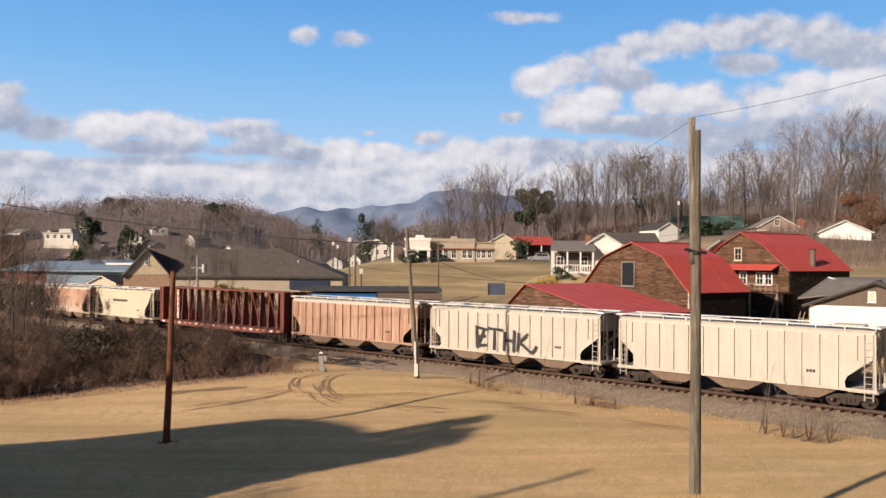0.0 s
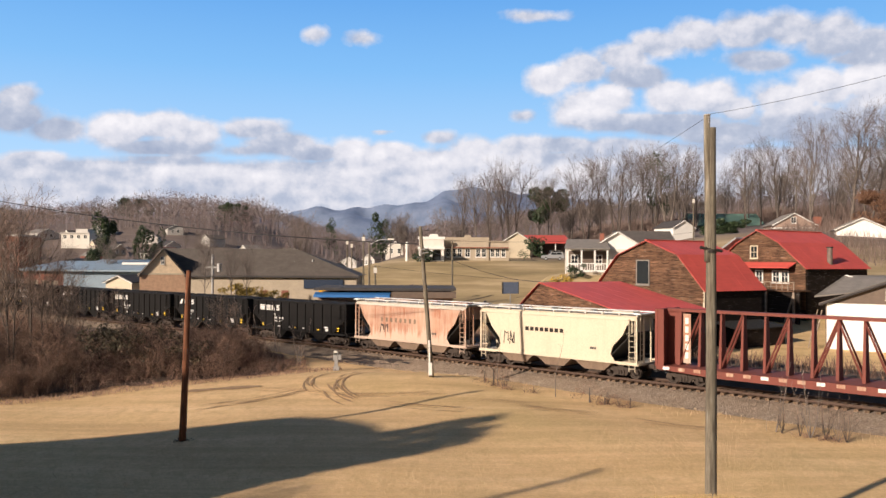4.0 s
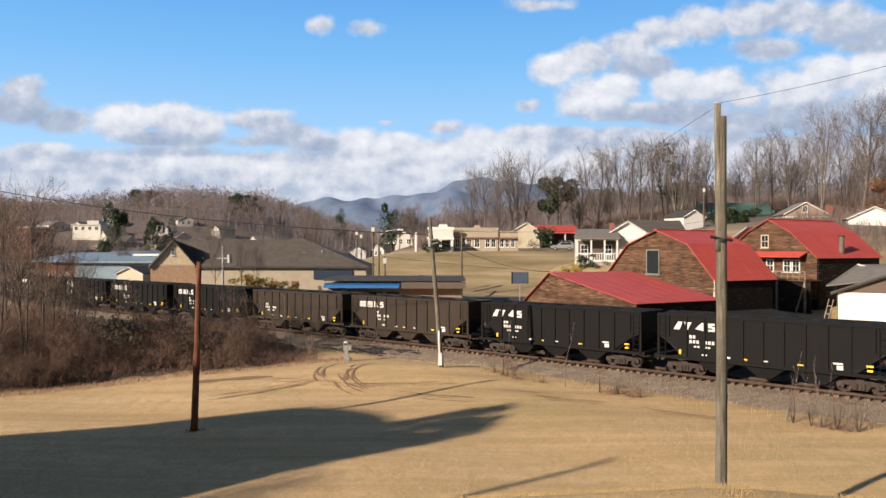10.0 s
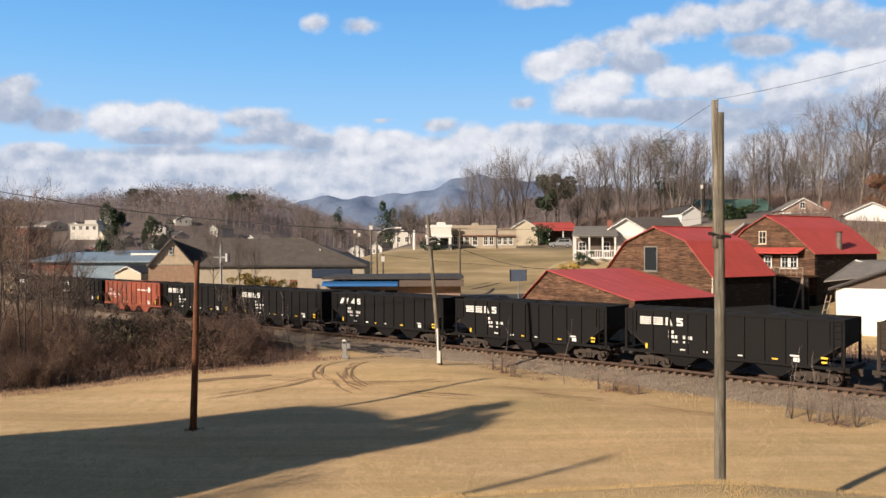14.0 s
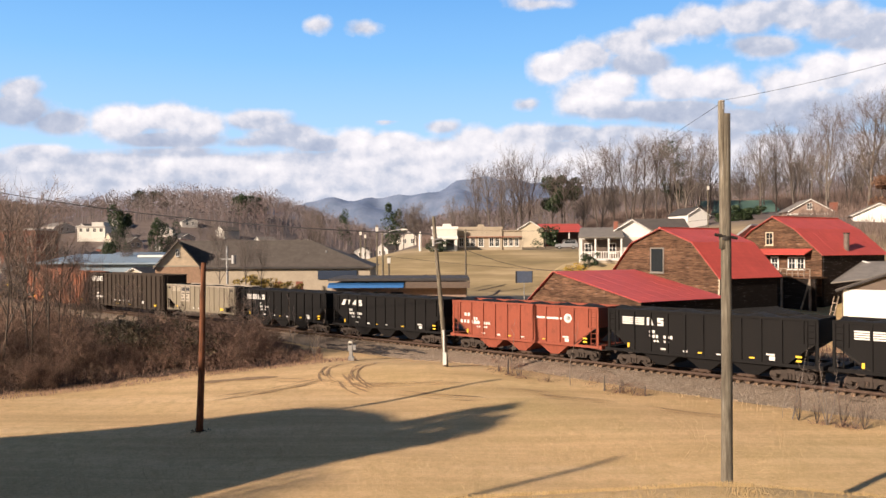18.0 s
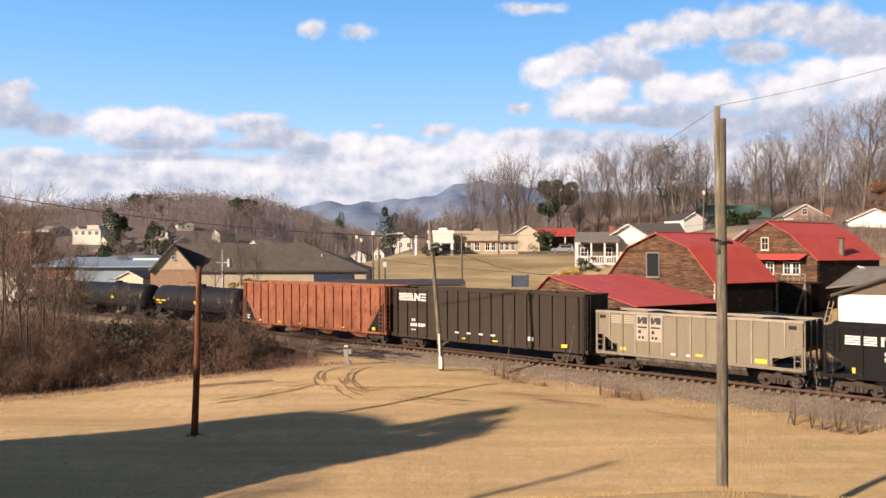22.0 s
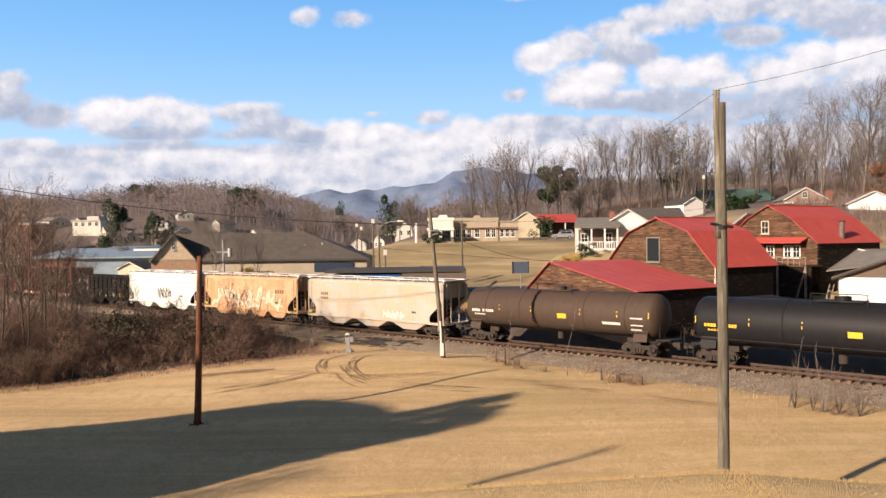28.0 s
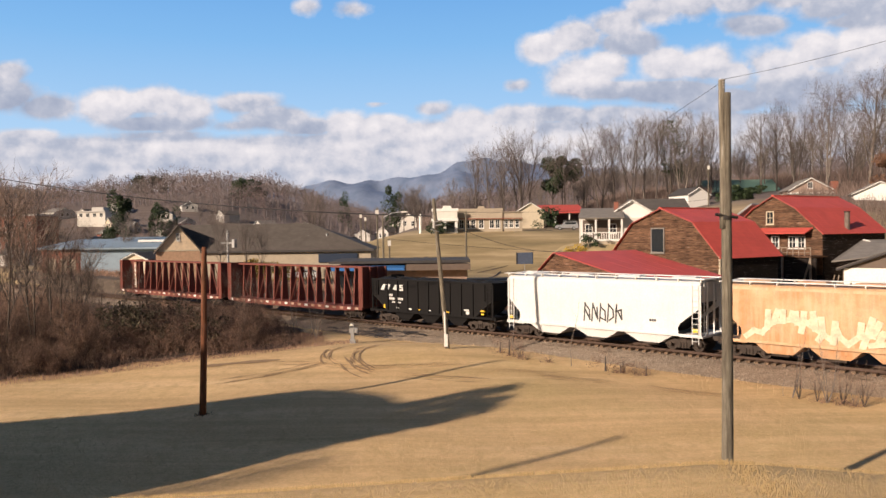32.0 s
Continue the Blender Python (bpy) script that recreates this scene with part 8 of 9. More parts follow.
    evergreen(54.6, 195.0, 33.0 - gz(54.6, 195), 4.6, 51, "tall bare tree with a dark ivy-clad trunk", count=800, pointed=-0.7, low=0.3)
    evergreen(-91.7, 220.00, 16.5, 6.2, 5, "dark conifer among town houses", count=3600, pointed=0.25, low=0.05)
    evergreen(-88.6, 240.00, 15.5, 4.6, 6, "dark conifer among town houses", count=2400, pointed=0.25, low=0.05)
    evergreen(-85.9, 246.00, 13.5, 5.0, 31, "dark conifer among town houses", count=2400, pointed=0.25, low=0.05)
    for x, y, h, w, seed in ((-111.0, 420.0, 10.0, 8.0, 7), (-103.0, 425.0, 10.5, 8.5, 8), (-107.0, 415.0, 10.0, 8.0, 18), (-168.0, 430.0, 10.0, 8.0, 43), (-160.0, 436.0, 9.0, 9.0, 44)):
        evergreen(x, y, h, w, seed, "dark pine on the wooded hill", count=1400, pointed=0.3)
    evergreen(-14.44, 215.00, 13.0, 6.0, 9, "dark pine behind the slope", count=900, pointed=0.4)
    evergreen(-49.94, 380.00, 18.0, 7.0, 19, "dark pine on the wooded hill", count=700, pointed=0.5)
    evergreen(61.52, 165.00, 2.9, 5.0, 10, "rounded dark green hedge shrub by the houses", count=1400, pointed=0.0, low=0.0, category="shrub")
    evergreen(59.52, 168.00, 2.6, 4.0, 12, "rounded dark green hedge shrub by the houses", count=1000, pointed=0.0, low=0.0, category="shrub")
    evergreen(17.44, 111.50, 2.0, 2.6, 13, "yellow-leaved shrub on the slope", GOLD_LEAF, 700, 0.0, 0.0, "shrub")
    evergreen(20.10, 113.00, 1.8, 2.2, 14, "small dark green shrub by the porch", EVERGREEN, 700, 0.0, 0.0, "shrub")
    evergreen(21.01, 172.00, 4.5, 4.5, 15, "dark green shrub beside the yellow house", EVERGREEN, 800, 0.2, 0.0, "shrub")
    evergreen(-1.97, 145.00, 2.0, 3.5, 16, "clipped dark shrub by the porch", EVERGREEN, 500, 0.0, 0.0, "shrub")
    for px, wide, tall, seed in ((432, 3.6, 2.9, 17), (462, 3.0, 2.4, 21), (487, 2.4, 2.0, 22), (508, 2.2, 1.9, 23)):
        evergreen((px - 784) / 1400 * 108, 108, tall, wide, seed, "olive-brown hedge shrub beside the cream building", YELLOW_LEAF, 700, 0.0, 0.0, "shrub")
    evergreen(84.5, 150.00, 20.8 - gz(84.5, 150), 8.0, 20, "oak tree holding dry orange-brown leaves", OAK_LEAF, 4500, 0.1, 0.1, leaf_size=0.022)


def far_woods():
    """Thousands of bare trees on the far hills, as fine growth in four tones."""
    rng = random.Random(5)
    tones = [island_mat("far_twigs_brown", [(0.0, (0.124, 0.099, 0.097)), (1.0, (0.236, 0.190, 0.190))]), island_mat("far_twigs_grey", [(0.0, (0.140, 0.120, 0.123)), (1.0, (0.260, 0.224, 0.228))]),
             island_mat("far_twigs_russet", [(0.0, (0.136, 0.099, 0.093)), (1.0, (0.240, 0.176, 0.169))]), island_mat("far_twigs_dark", [(0.0, (0.080, 0.068, 0.065)), (1.0, (0.168, 0.141, 0.133))])]
    sets = [([], []) for _ in tones]
    n, xs, ys = 7600, [], []
    for k in range(n):
        d = 215 + 420 * rng.random() ** 1.2
        u = rng.uniform(-0.78, 0.78)
        if u < -0.06 and d < 370:
            d = rng.uniform(370, 600) if rng.random() < 0.96 else d
        if u > -0.06 and d < 290:
            d = rng.uniform(290, 600)
        xs.append(u * d)
        ys.append(d)
    zs = height(xs, ys)
    for x, y, z in zip(xs, ys, zs):
        patch = noise.noise((x * 0.022, y * 0.022, 0.3)) + rng.uniform(-0.28, 0.28)
        verts, faces = sets[0 if patch < -0.12 else 1 if patch < 0.12 else 2 if patch < 0.32 else 3]
        h = (11.5 + 5 * noise.noise((x * 0.035, y * 0.035, 4.0))) * rng.uniform(0.7, 1.25)
        if x > -0.06 * y:
            h *= 0.85
        if y < 330 and -75 < x < -5 and rng.random() < 0.5:
            h *= 0.6
        w = h * rng.uniform(0.24, 0.40)
        c = len(verts)
        verts += [(x - 0.14, y, z - 0.5), (x + 0.14, y, z - 0.5), (x, y, z + h * 0.8)]
        faces.append((c, c + 1, c + 2))
        # a rounded crown of short twigs that point up and out
        for _ in range(46):
            a, e, q = rng.uniform(0, 6.283), rng.uniform(-1, 1), rng.uniform(0.35, 1.0) ** 0.5
            ring = math.sqrt(1 - e * e)
            ox, oy, oz = math.cos(a) * ring, math.sin(a) * ring, e
            sx, sy, sz = x + ox * w * q * 0.8, y + oy * w * q * 0.8, z + h * (0.60 + 0.32 * oz * q)
            span = h * rng.uniform(0.07, 0.17)
            ex, ey, ez = sx + ox * span * 0.8, sy + oy * span * 0.8, sz + span * rng.uniform(0.2, 1.0)
            t = rng.uniform(0.05, 0.13)
            c = len(verts)
            verts += [(sx - t, sy, sz), (sx + t, sy, sz + t), (ex, ey, ez)]
            faces.append((c, c + 1, c + 2))
    for (verts, faces), tone, word in zip(sets, tones, ("brown", "grey", "russet", "dark")):
        me = bpy.data.meshes.new("far_woods")
        me.from_pydata(verts, [], faces)
        me.materials.append(tone)
        tagged(new("far_woods", me), word + " leafless woodland covering the hills", "woods", kind="stuff")


def stalks(name, label, count, place, material, seed, bend_by=0.5):
    """Dry stalks and canes as one growth; place(rng) gives x, y, height, thickness."""
    rng = random.Random(seed)
    rows = [place(rng) for _ in range(count)]
    zs = height([r[0] for r in rows], [r[1] for r in rows])
    verts, faces = [], []
    for (x, y, h, t), z in zip(rows, zs):
        a = rng.uniform(0, 6.283)
        lx, ly = math.cos(a) * h * bend_by * rng.uniform(0.1, 1), math.sin(a) * h * bend_by * rng.uniform(0.1, 1)
        c = len(verts)
        verts += [(x - t, y, z - 0.05), (x + t, y, z - 0.05), (x + lx * 0.4 - t * 0.7, y + ly * 0.4, z + h * 0.6), (x + lx * 0.4 + t * 0.7, y + ly * 0.4, z + h * 0.6), (x + lx, y + ly, z + h)]
        faces += [(c, c + 1, c + 3, c + 2), (c + 2, c + 3, c + 4)]
    me = bpy.data.meshes.new(name)
    me.from_pydata(verts, [], faces)
    me.materials.append(material)
    return tagged(new(name, me), label, "brush", kind="stuff")


CANE_TOP = ((-160, 495), (0, 505), (110, 530), (150, 560), (215, 572), (250, 553), (330, 556), (390, 548), (430, 532), (455, 548), (480, 580), (520, 605), (560, 615))


def brush_spot(rng):
    """Between the field's edge and the line, thickest to the west."""
    while True:
        px, d = rng.uniform(-160, 560), rng.uniform(44, 84)
        edge = 46 + (px / 400.0) * 8.0 if px < 400 else 54 + (px - 400) / 160 * 4
        x, y = (px - 784) / 1400 * d, d
        far = 46.9 - (0.67 * x + 0.742 * y)
        if d < edge or far < 4.6 + max(0, (px - 380) / 180) * 3:
            continue
        if noise.noise((x * 0.22, y * 0.22, 7.0)) < -0.14 and rng.random() < 0.85:
            continue
        top = 8.3 - (np.interp(px, [q[0] for q in CANE_TOP], [q[1] for q in CANE_TOP]) - 437) / 1400 * d
        grown = min(1.0, 0.3 + (d - edge) / 7)
        h = max(0.35, top * grown * rng.uniform(0.35, 1.0) * (0.8 + 0.35 * noise.noise((x * 0.35, y * 0.35, 1.0))))
        h = h * 1.45 if rng.random() < 0.03 else h
        return x, y, min(h, 5.0), rng.uniform(0.008, 0.022)


def canes(name, label, count, west, material, seed):
    """Arching canes with side shoots, tangled into one growth."""
    rng = random.Random(seed)
    m = Mesh()
    rows = []
    while len(rows) < count:
        r = brush_spot(rng)
        if (784 + r[0] / r[1] * 1400 + rng.gauss(0, 40) < 190) == west:
            rows.append(r)
    zs = height([r[0] for r in rows], [r[1] for r in rows])
    for (x, y, h, t), z in zip(rows, zs):
        p, a = Vector((x, y, z - 0.05)), rng.uniform(0, 6.283)
        d = Vector((math.cos(a) * rng.uniform(0.05, 0.5), math.sin(a) * rng.uniform(0.05, 0.5), 1.0)).normalized()
        n = 3
        for k in range(n):
            q = p + d * h / n * 1.15
            sliver(m, p, q, t * (1 - 0.25 * k), rng)
            for _ in range(1 + (k > 0)):
                s0 = p.lerp(q, rng.uniform(0.2, 1))
                b = rng.uniform(0, 6.283)
                sliver(m, s0, s0 + Vector((math.cos(b), math.sin(b), rng.uniform(-0.3, 1.2))) * h * rng.uniform(0.12, 0.32), t * 0.6, rng)
            p = q
            d = (d + Vector((rng.uniform(-0.5, 0.5), rng.uniform(-0.5, 0.5), rng.uniform(-0.75, 0.1)))).normalized()
    me = bpy.data.meshes.new(name)
    me.from_pydata(m.v, [], m.f)
    me.materials.append(material)
    return tagged(new(name, me), label, "brush", kind="stuff")


def litter():
    """Dark leaf litter under the thicket."""
    m = plain("leaf_litter", (0.085, 0.055, 0.037), 0.95, 0.0, 0.4, 1.2, 0.05, world_space=True)
    us, n = np.linspace(-0.72, -0.19, 60), 24
    xs, ys = [], []
    for u in us:
        px = 784 + u * 1400
        a = 46.5 + (px / 400.0) * 8.0 if px < 400 else 54.5 + (px - 400) / 160 * 4
        b = 41.5 / (0.67 * u + 0.742)
        for k in range(n):
            d = a + (b - a) * k / (n - 1) + 0.5 * math.sin(u * 90) * (1 if k == 0 else 0)
            xs.append(u * d)
            ys.append(d)
    zs = height(xs, ys) + 0.06
    me = bpy.data.meshes.new("leaf_litter")
    me.from_pydata(list(zip(xs, ys, zs.tolist())), [], [(j * n + i, j * n + i + 1, (j + 1) * n + i + 1, (j + 1) * n + i) for j in range(len(us) - 1) for i in range(n - 1)])
    me.materials.append(m)
    tagged(new("leaf_litter", me), "dark brown leaf litter under the thicket", "ground", kind="stuff")


def place_brush():
    canes("brush_thicket", "dense dark brown thicket of bare canes and brambles", 9000, False, BRUSH, 21)
    canes("brush_thicket", "pale brown thicket of dry canes under slender trees", 6000, True, BRUSH_PALE, 26)
    litter()
    # bushes standing out of the thicket
    rng = random.Random(88)
    kinds = []
    for k in range(4):
        wood, fine = bare_tree(3.4, 80 + k, spread=0.75, limbs=6, crown=0.08, radius=0.03, leaders=5)
        kinds.append((wood, fine))
    first = {}
    for k in range(120):
        x, y, h, _ = brush_spot(rng)
        i = k % 4
        m = pose(x, y, gz(x, y) - 0.1, 0, 0, rng.uniform(0, 360))
        if i in first:
            t = copy_thing(first[i], m)
        else:
            t = first[i] = thing("bush", m, "leafless many-stemmed brown bush in the thicket", "bush", "bushes of the thicket")
            part("stem", kinds[i][0], BARK_DARK, t)
            tagged(part("twig_crown", kinds[i][1], BRUSH, t), kind="stuff")
        s = (0.5 + h) / 3.4 * rng.uniform(0.8, 1.1)
        t.scale = (s * 1.15, s * 1.15, s)

    def verge(rng):
        s, off = rng.uniform(-75, 45), rng.uniform(-8.2, -5.2)
        p = on_line(s, off)
        return p.x, p.y, rng.uniform(0.04, 0.18), rng.uniform(0.005, 0.012)
    stalks("verge_weeds", "dry weeds along the edge of the ballast", 2500, verge, DRY_GRASS, 22, 0.7)

    def trackside(rng):
        p = on_line(rng.uniform(-125, 30), rng.uniform(8.5, 15))
        return p.x, p.y, rng.uniform(0.3, 1.1), rng.uniform(0.01, 0.03)
    stalks("trackside_scrub", "low dark scrub beyond the railway track", 9000, trackside, BRUSH, 27, 0.9)

    def undergrowth(rng):
        u, d = rng.uniform(-0.04, 0.62), 158 + 90 * rng.random()
        if u < 0.33:
            d = max(d, 192 + 20 * rng.random())
        if 0.33 < u < 0.44 and d < 212:
            d += 52
        if u > 0.42 and rng.random() < 0.3:
            d = rng.uniform(118, 160)
            return u * d, d, rng.uniform(0.5, 1.8), rng.uniform(0.02, 0.05)
        return u * d, d, rng.uniform(0.8, 3.4), rng.uniform(0.03, 0.07)
    stalks("woodland_undergrowth", "brown leafless undergrowth below the tall trees", 26000, undergrowth, UNDERWOOD, 29, 0.6)

    def bank(rng):
        y = rng.uniform(8.5, 13.2)
        return rng.uniform(-9, 10) * y / 12, y, rng.uniform(0.01, 0.03), rng.uniform(0.002, 0.004)
    stalks("bank_grass", "short greenish straw-coloured grass on the near bank", 60000, bank, BANK_GRASS, 23, 0.8)

    def lawn(rng):
        d = 21.5 + 33 * rng.random() ** 0.75
        u = rng.uniform(-0.62, 0.62)
        x = u * d
        if 0.67 * x + 0.742 * d > 40.2 or (u < -0.1 and d > 45 + (u + 0.56) * 26):
            d = rng.uniform(21.5, 36)
            x = rng.uniform(-0.6, 0.45) * d
        return x, d, rng.uniform(0.012, 0.035), rng.uniform(0.006, 0.012)
    stalks("field_grass", "mown straw-coloured grass of the wide field", 45000, lawn, DRY_GRASS, 25, 0.8)

    def edge(rng):
        px = rng.uniform(-100, 620)
        d = (46 + (px / 400.0) * 8.0 if px < 400 else 54 + (px - 400) / 160 * 4) + rng.uniform(-1.6, 0.8)
        return (px - 784) / 1400 * d, d, rng.uniform(0.05, 0.28), rng.uniform(0.006, 0.014)
    stalks("edge_grass", "dry grass where the field meets the brush", 4000, edge, BRUSH, 24, 0.6)
    # saplings by the ballast
    def whips(stems, seed):
        """A fan of thin stems from one root, each with a few upright shoots."""
        r = random.Random(seed)
        wood, fine = [], Mesh()
        for k in range(stems):
            path = [Vector((0, 0, -0.05))]
            a = r.uniform(0, 6.283)
            p, d = Vector((0, 0, 0)), Vector((math.cos(a), math.sin(a), 0)) * (0.05 if stems == 1 else r.uniform(0.15, 0.45)) + Vector((0, 0, 1))
            h = 3.6 if k == 0 else r.uniform(1.8, 3.3)
            for j in range(5):
                q = p + d.normalized() * h / 5
                path.append(q)
                if j:
                    b = r.uniform(0, 6.283)
                    e = q + Vector((math.cos(b) * 0.4, math.sin(b) * 0.4, 1)).normalized() * h * r.uniform(0.1, 0.26)
                    sliver(fine, q, e, 0.013, r)
                    sliver(fine, q.lerp(e, 0.5), q.lerp(e, 0.5) + Vector((r.uniform(-0.2, 0.2), r.uniform(-0.2, 0.2), 0.3)), 0.009, r)
                p, d = q, d + Vector((r.uniform(-0.18, 0.18), r.uniform(-0.18, 0.18), 0.05))
            wood.append(Mesh().rope(path, [0.032 - 0.0055 * j for j in range(6)]))
        return wood, fine
    shrubs = [whips(1, 60), whips(2, 61), whips(6, 62), whips(11, 63)]
    rows = [(895, 50.0, 3.3, 0), (998, 47.3, 3.6, 0), (1388, 38.6, 3.3, 1), (1450, 37.3, 3.2, 2), (1372, 38.9, 1.5, 0), (1500, 36.4, 1.5, 2), (1060, 46.0, 1.4, 1), (905, 49.6, 1.2, 2), (960, 48.6, 1.1, 1), (1110, 45.0, 1.2, 2), (1400, 38.3, 1.9, 3), (1432, 37.6, 1.7, 3), (1478, 36.9, 2.1, 3), (1515, 36.3, 2.0, 3), (1090, 45.5, 1.3, 3), (910, 49.7, 1.4, 3), (512, 62.0, 4.6, 1), (545, 61.0, 3.4, 2), (470, 63.0, 4.2, 0), (440, 64.0, 4.8, 2), (420, 63.0, 3.5, 1), (500, 61.5, 3.0, 0)]
    protos = {}
    rng = random.Random(31)
    for px, d, h, k in rows:
        x, y = (px - 784) / 1400 * d, d
        m = pose(x, y, gz(x, y) - 0.05, 0, 0, rng.uniform(0, 360))
        if k in protos:
            t = copy_thing(protos[k], m)
        else:
            wood, fine = shrubs[k]
            t = protos[k] = thing("sapling", m, "thin bare sapling beside the ballast", "sapling", "lineside saplings")
            for stem in wood:
                part("stem", stem, BARK_PALE if k < 3 else BARK_DARK, t)
            tagged(part("twig_crown", fine, TWIG if k < 3 else BRUSH, t), kind="stuff")
        t.scale = (h / 3.6,) * 3
    # vines over the thicket, and russet brambles on the ballast
    for k in range(16):
        px, d = 185 + 11 * k + rng.uniform(-8, 8), rng.uniform(56, 62)
        evergreen((px - 784) / 1400 * d, d, rng.uniform(1.7, 2.9), rng.uniform(2.0, 3.4), 300 + k, "mound of dark olive vines over the thicket", VINE_LEAF, 420, 0.1, 0.0, "shrub", 0.045)
    for px, d, h, w in ((888, 50.2, 1.3, 1.9), (872, 51.0, 0.9, 1.6), (1058, 45.9, 1.1, 1.7), (1130, 44.6, 0.7, 1.4), (1085, 45.3, 0.6, 1.5)):
        evergreen((px - 784) / 1400 * d, d, h, w, 330 + px, "low bramble with dry russet leaves on the ballast", OAK_LEAF, 130, 0.0, 0.0, "shrub", 0.03)
    # dark stems standing through the thicket
    stems = {}
    for k in range(36):
        x, y, h, _ = brush_spot(rng)
        m = pose(x, y, gz(x, y) - 0.05, 0, 0, rng.uniform(0, 360))
        if k % 3 in stems:
            t = copy_thing(stems[k % 3], m)
        else:
            wood, fine = whips(2 + k % 3, 70 + k)
            t = stems[k % 3] = thing("sapling", m, "thin dark bare sapling standing in the thicket", "sapling", "saplings of the thicket")
            for stem in wood:
                part("stem", stem, BARK_DARK, t)
            tagged(part("twig_crown", fine, TWIG_DARK, t), kind="stuff")
        t.scale = ((1.2 + h * 0.9) / 3.6 * rng.uniform(0.9, 1.25),) * 3
    tangle = Mesh()
    for cx, d in ((893, 49.8), (910, 49.0), (955, 48.4), (1085, 45.4), (1120, 44.6), (1500, 36.4), (1480, 36.8), (1440, 37.4)):
        x, y = (cx - 784) / 1400 * d, d
        z = gz(x, y)
        for _ in range(26):
            a, r = rng.uniform(0, 6.28), rng.uniform(0.2, 1.1)
            sliver(tangle, (x + rng.uniform(-0.5, 0.5), y + rng.uniform(-0.3, 0.3), z - 0.05), (x + math.cos(a) * r, y + math.sin(a) * r * 0.6, z + rng.uniform(0.1, 0.75)), 0.012, rng)
    solid("bramble_tangle", tangle, BRUSH, "low brown brambles sprawling down the ballast", "brush", kind="stuff")


place_trees()
far_woods()
place_brush()


# ---- clouds and far mountains ----
def cloud_field(u, v):
    """How much cloud lies in a direction, how high in its puff, and how bright that puff is: u to the side, v up, as slopes."""
    # each puff: side, rise, half width, half height, brightness
    arch = [(0.14, 0.23, 0.03, 0.021, 0.8), (0.182, 0.243, 0.037, 0.019, 0.4), (0.232, 0.259, 0.036, 0.019, 0.2), (0.279, 0.275, 0.036, 0.019, 0.2), (0.329, 0.288, 0.039, 0.02, 0.1), (0.386, 0.292, 0.046, 0.023, 0), (0.443, 0.295, 0.043, 0.023, 0.1), (0.5, 0.287, 0.046, 0.03, -0.2), (0.554, 0.276, 0.043, 0.026, -0.2), (0.247, 0.234, 0.043, 0.017, -0.8), (0.407, 0.256, 0.043, 0.014, -0.6), (0.543, 0.257, 0.05, 0.011, -0.8), (0.615, 0.277, 0.057, 0.036, 0), (-0.6, 0.175, 0.043, 0.029, -0.3)]
    wisps = [(-0.16, 0.284, 0.021, 0.012, 0.1), (-0.1, 0.28, 0.027, 0.012, 0.1), (0.122, 0.31, 0.05, 0.01, 0)]
    heaps = [(0.107, 0.183, 0.019, 0.009, -0.2), (0.182, 0.192, 0.037, 0.029, 0.9), (0.218, 0.207, 0.032, 0.02, 0.8), (0.215, 0.175, 0.061, 0.013, -0.2), (0.297, 0.207, 0.039, 0.023, 0.8), (0.345, 0.207, 0.036, 0.023, 0.7), (0.38, 0.194, 0.024, 0.017, 0.4), (0.3, 0.173, 0.079, 0.016, -0.9), (0.443, 0.205, 0.044, 0.023, 0.8), (0.49, 0.222, 0.047, 0.026, 0.8), (0.547, 0.233, 0.047, 0.029, 0.9), (0.479, 0.172, 0.093, 0.029, -0.6), (0.557, 0.188, 0.05, 0.036, -0.2), (0.615, 0.22, 0.064, 0.05, 0.4), (0.372, 0.16, 0.064, 0.018, -0.5), (0.107, 0.143, 0.043, 0.014, 0.3), (0.161, 0.146, 0.05, 0.011, -0.4), (0.229, 0.143, 0.064, 0.014, -0.3)]
    bank = [(-0.535, 0.205, 0.027, 0.016, -0.5), (-0.535, 0.178, 0.046, 0.021, -0.8), (-0.485, 0.163, 0.04, 0.017, -0.8), (-0.405, 0.163, 0.04, 0.024, 0.7), (-0.35, 0.168, 0.044, 0.019, 0.6), (-0.307, 0.158, 0.033, 0.019, 0.4), (-0.295, 0.151, 0.016, 0.009, 1.0), (-0.232, 0.164, 0.041, 0.013, 0.2), (-0.2, 0.146, 0.044, 0.016, -0.7), (-0.157, 0.134, 0.034, 0.011, -0.6), (-0.343, 0.14, 0.071, 0.011, -0.8), (-0.25, 0.136, 0.043, 0.009, -0.5), (-0.107, 0.133, 0.031, 0.019, 0.9), (-0.064, 0.135, 0.037, 0.014, 0.6), (-0.003, 0.155, 0.026, 0.009, -0.6), (-0.071, 0.161, 0.019, 0.004, -0.3), (0.05, 0.135, 0.036, 0.019, 0.9), (0.072, 0.115, 0.057, 0.021, 0.6), (-0.014, 0.108, 0.086, 0.024, 0.5)]
    haze = [(-0.343, 0.125, 0.086, 0.008, -0.7), (-0.493, 0.102, 0.057, 0.007, -0.4), (-0.393, 0.087, 0.05, 0.006, -0.5), (-0.421, 0.113, 0.043, 0.007, 0.5), (-0.314, 0.106, 0.064, 0.01, 0.5), (-0.214, 0.102, 0.043, 0.011, 0.6), (-0.514, 0.125, 0.043, 0.01, 0.2), (-0.114, 0.094, 0.05, 0.016, 0.5), (-0.157, 0.08, 0.057, 0.009, -0.2), (0.165, 0.1, 0.086, 0.021, 0.6), (0.336, 0.107, 0.086, 0.021, 0.2)]
    cover, weight = np.zeros_like(u), np.full_like(u, 1e-6)
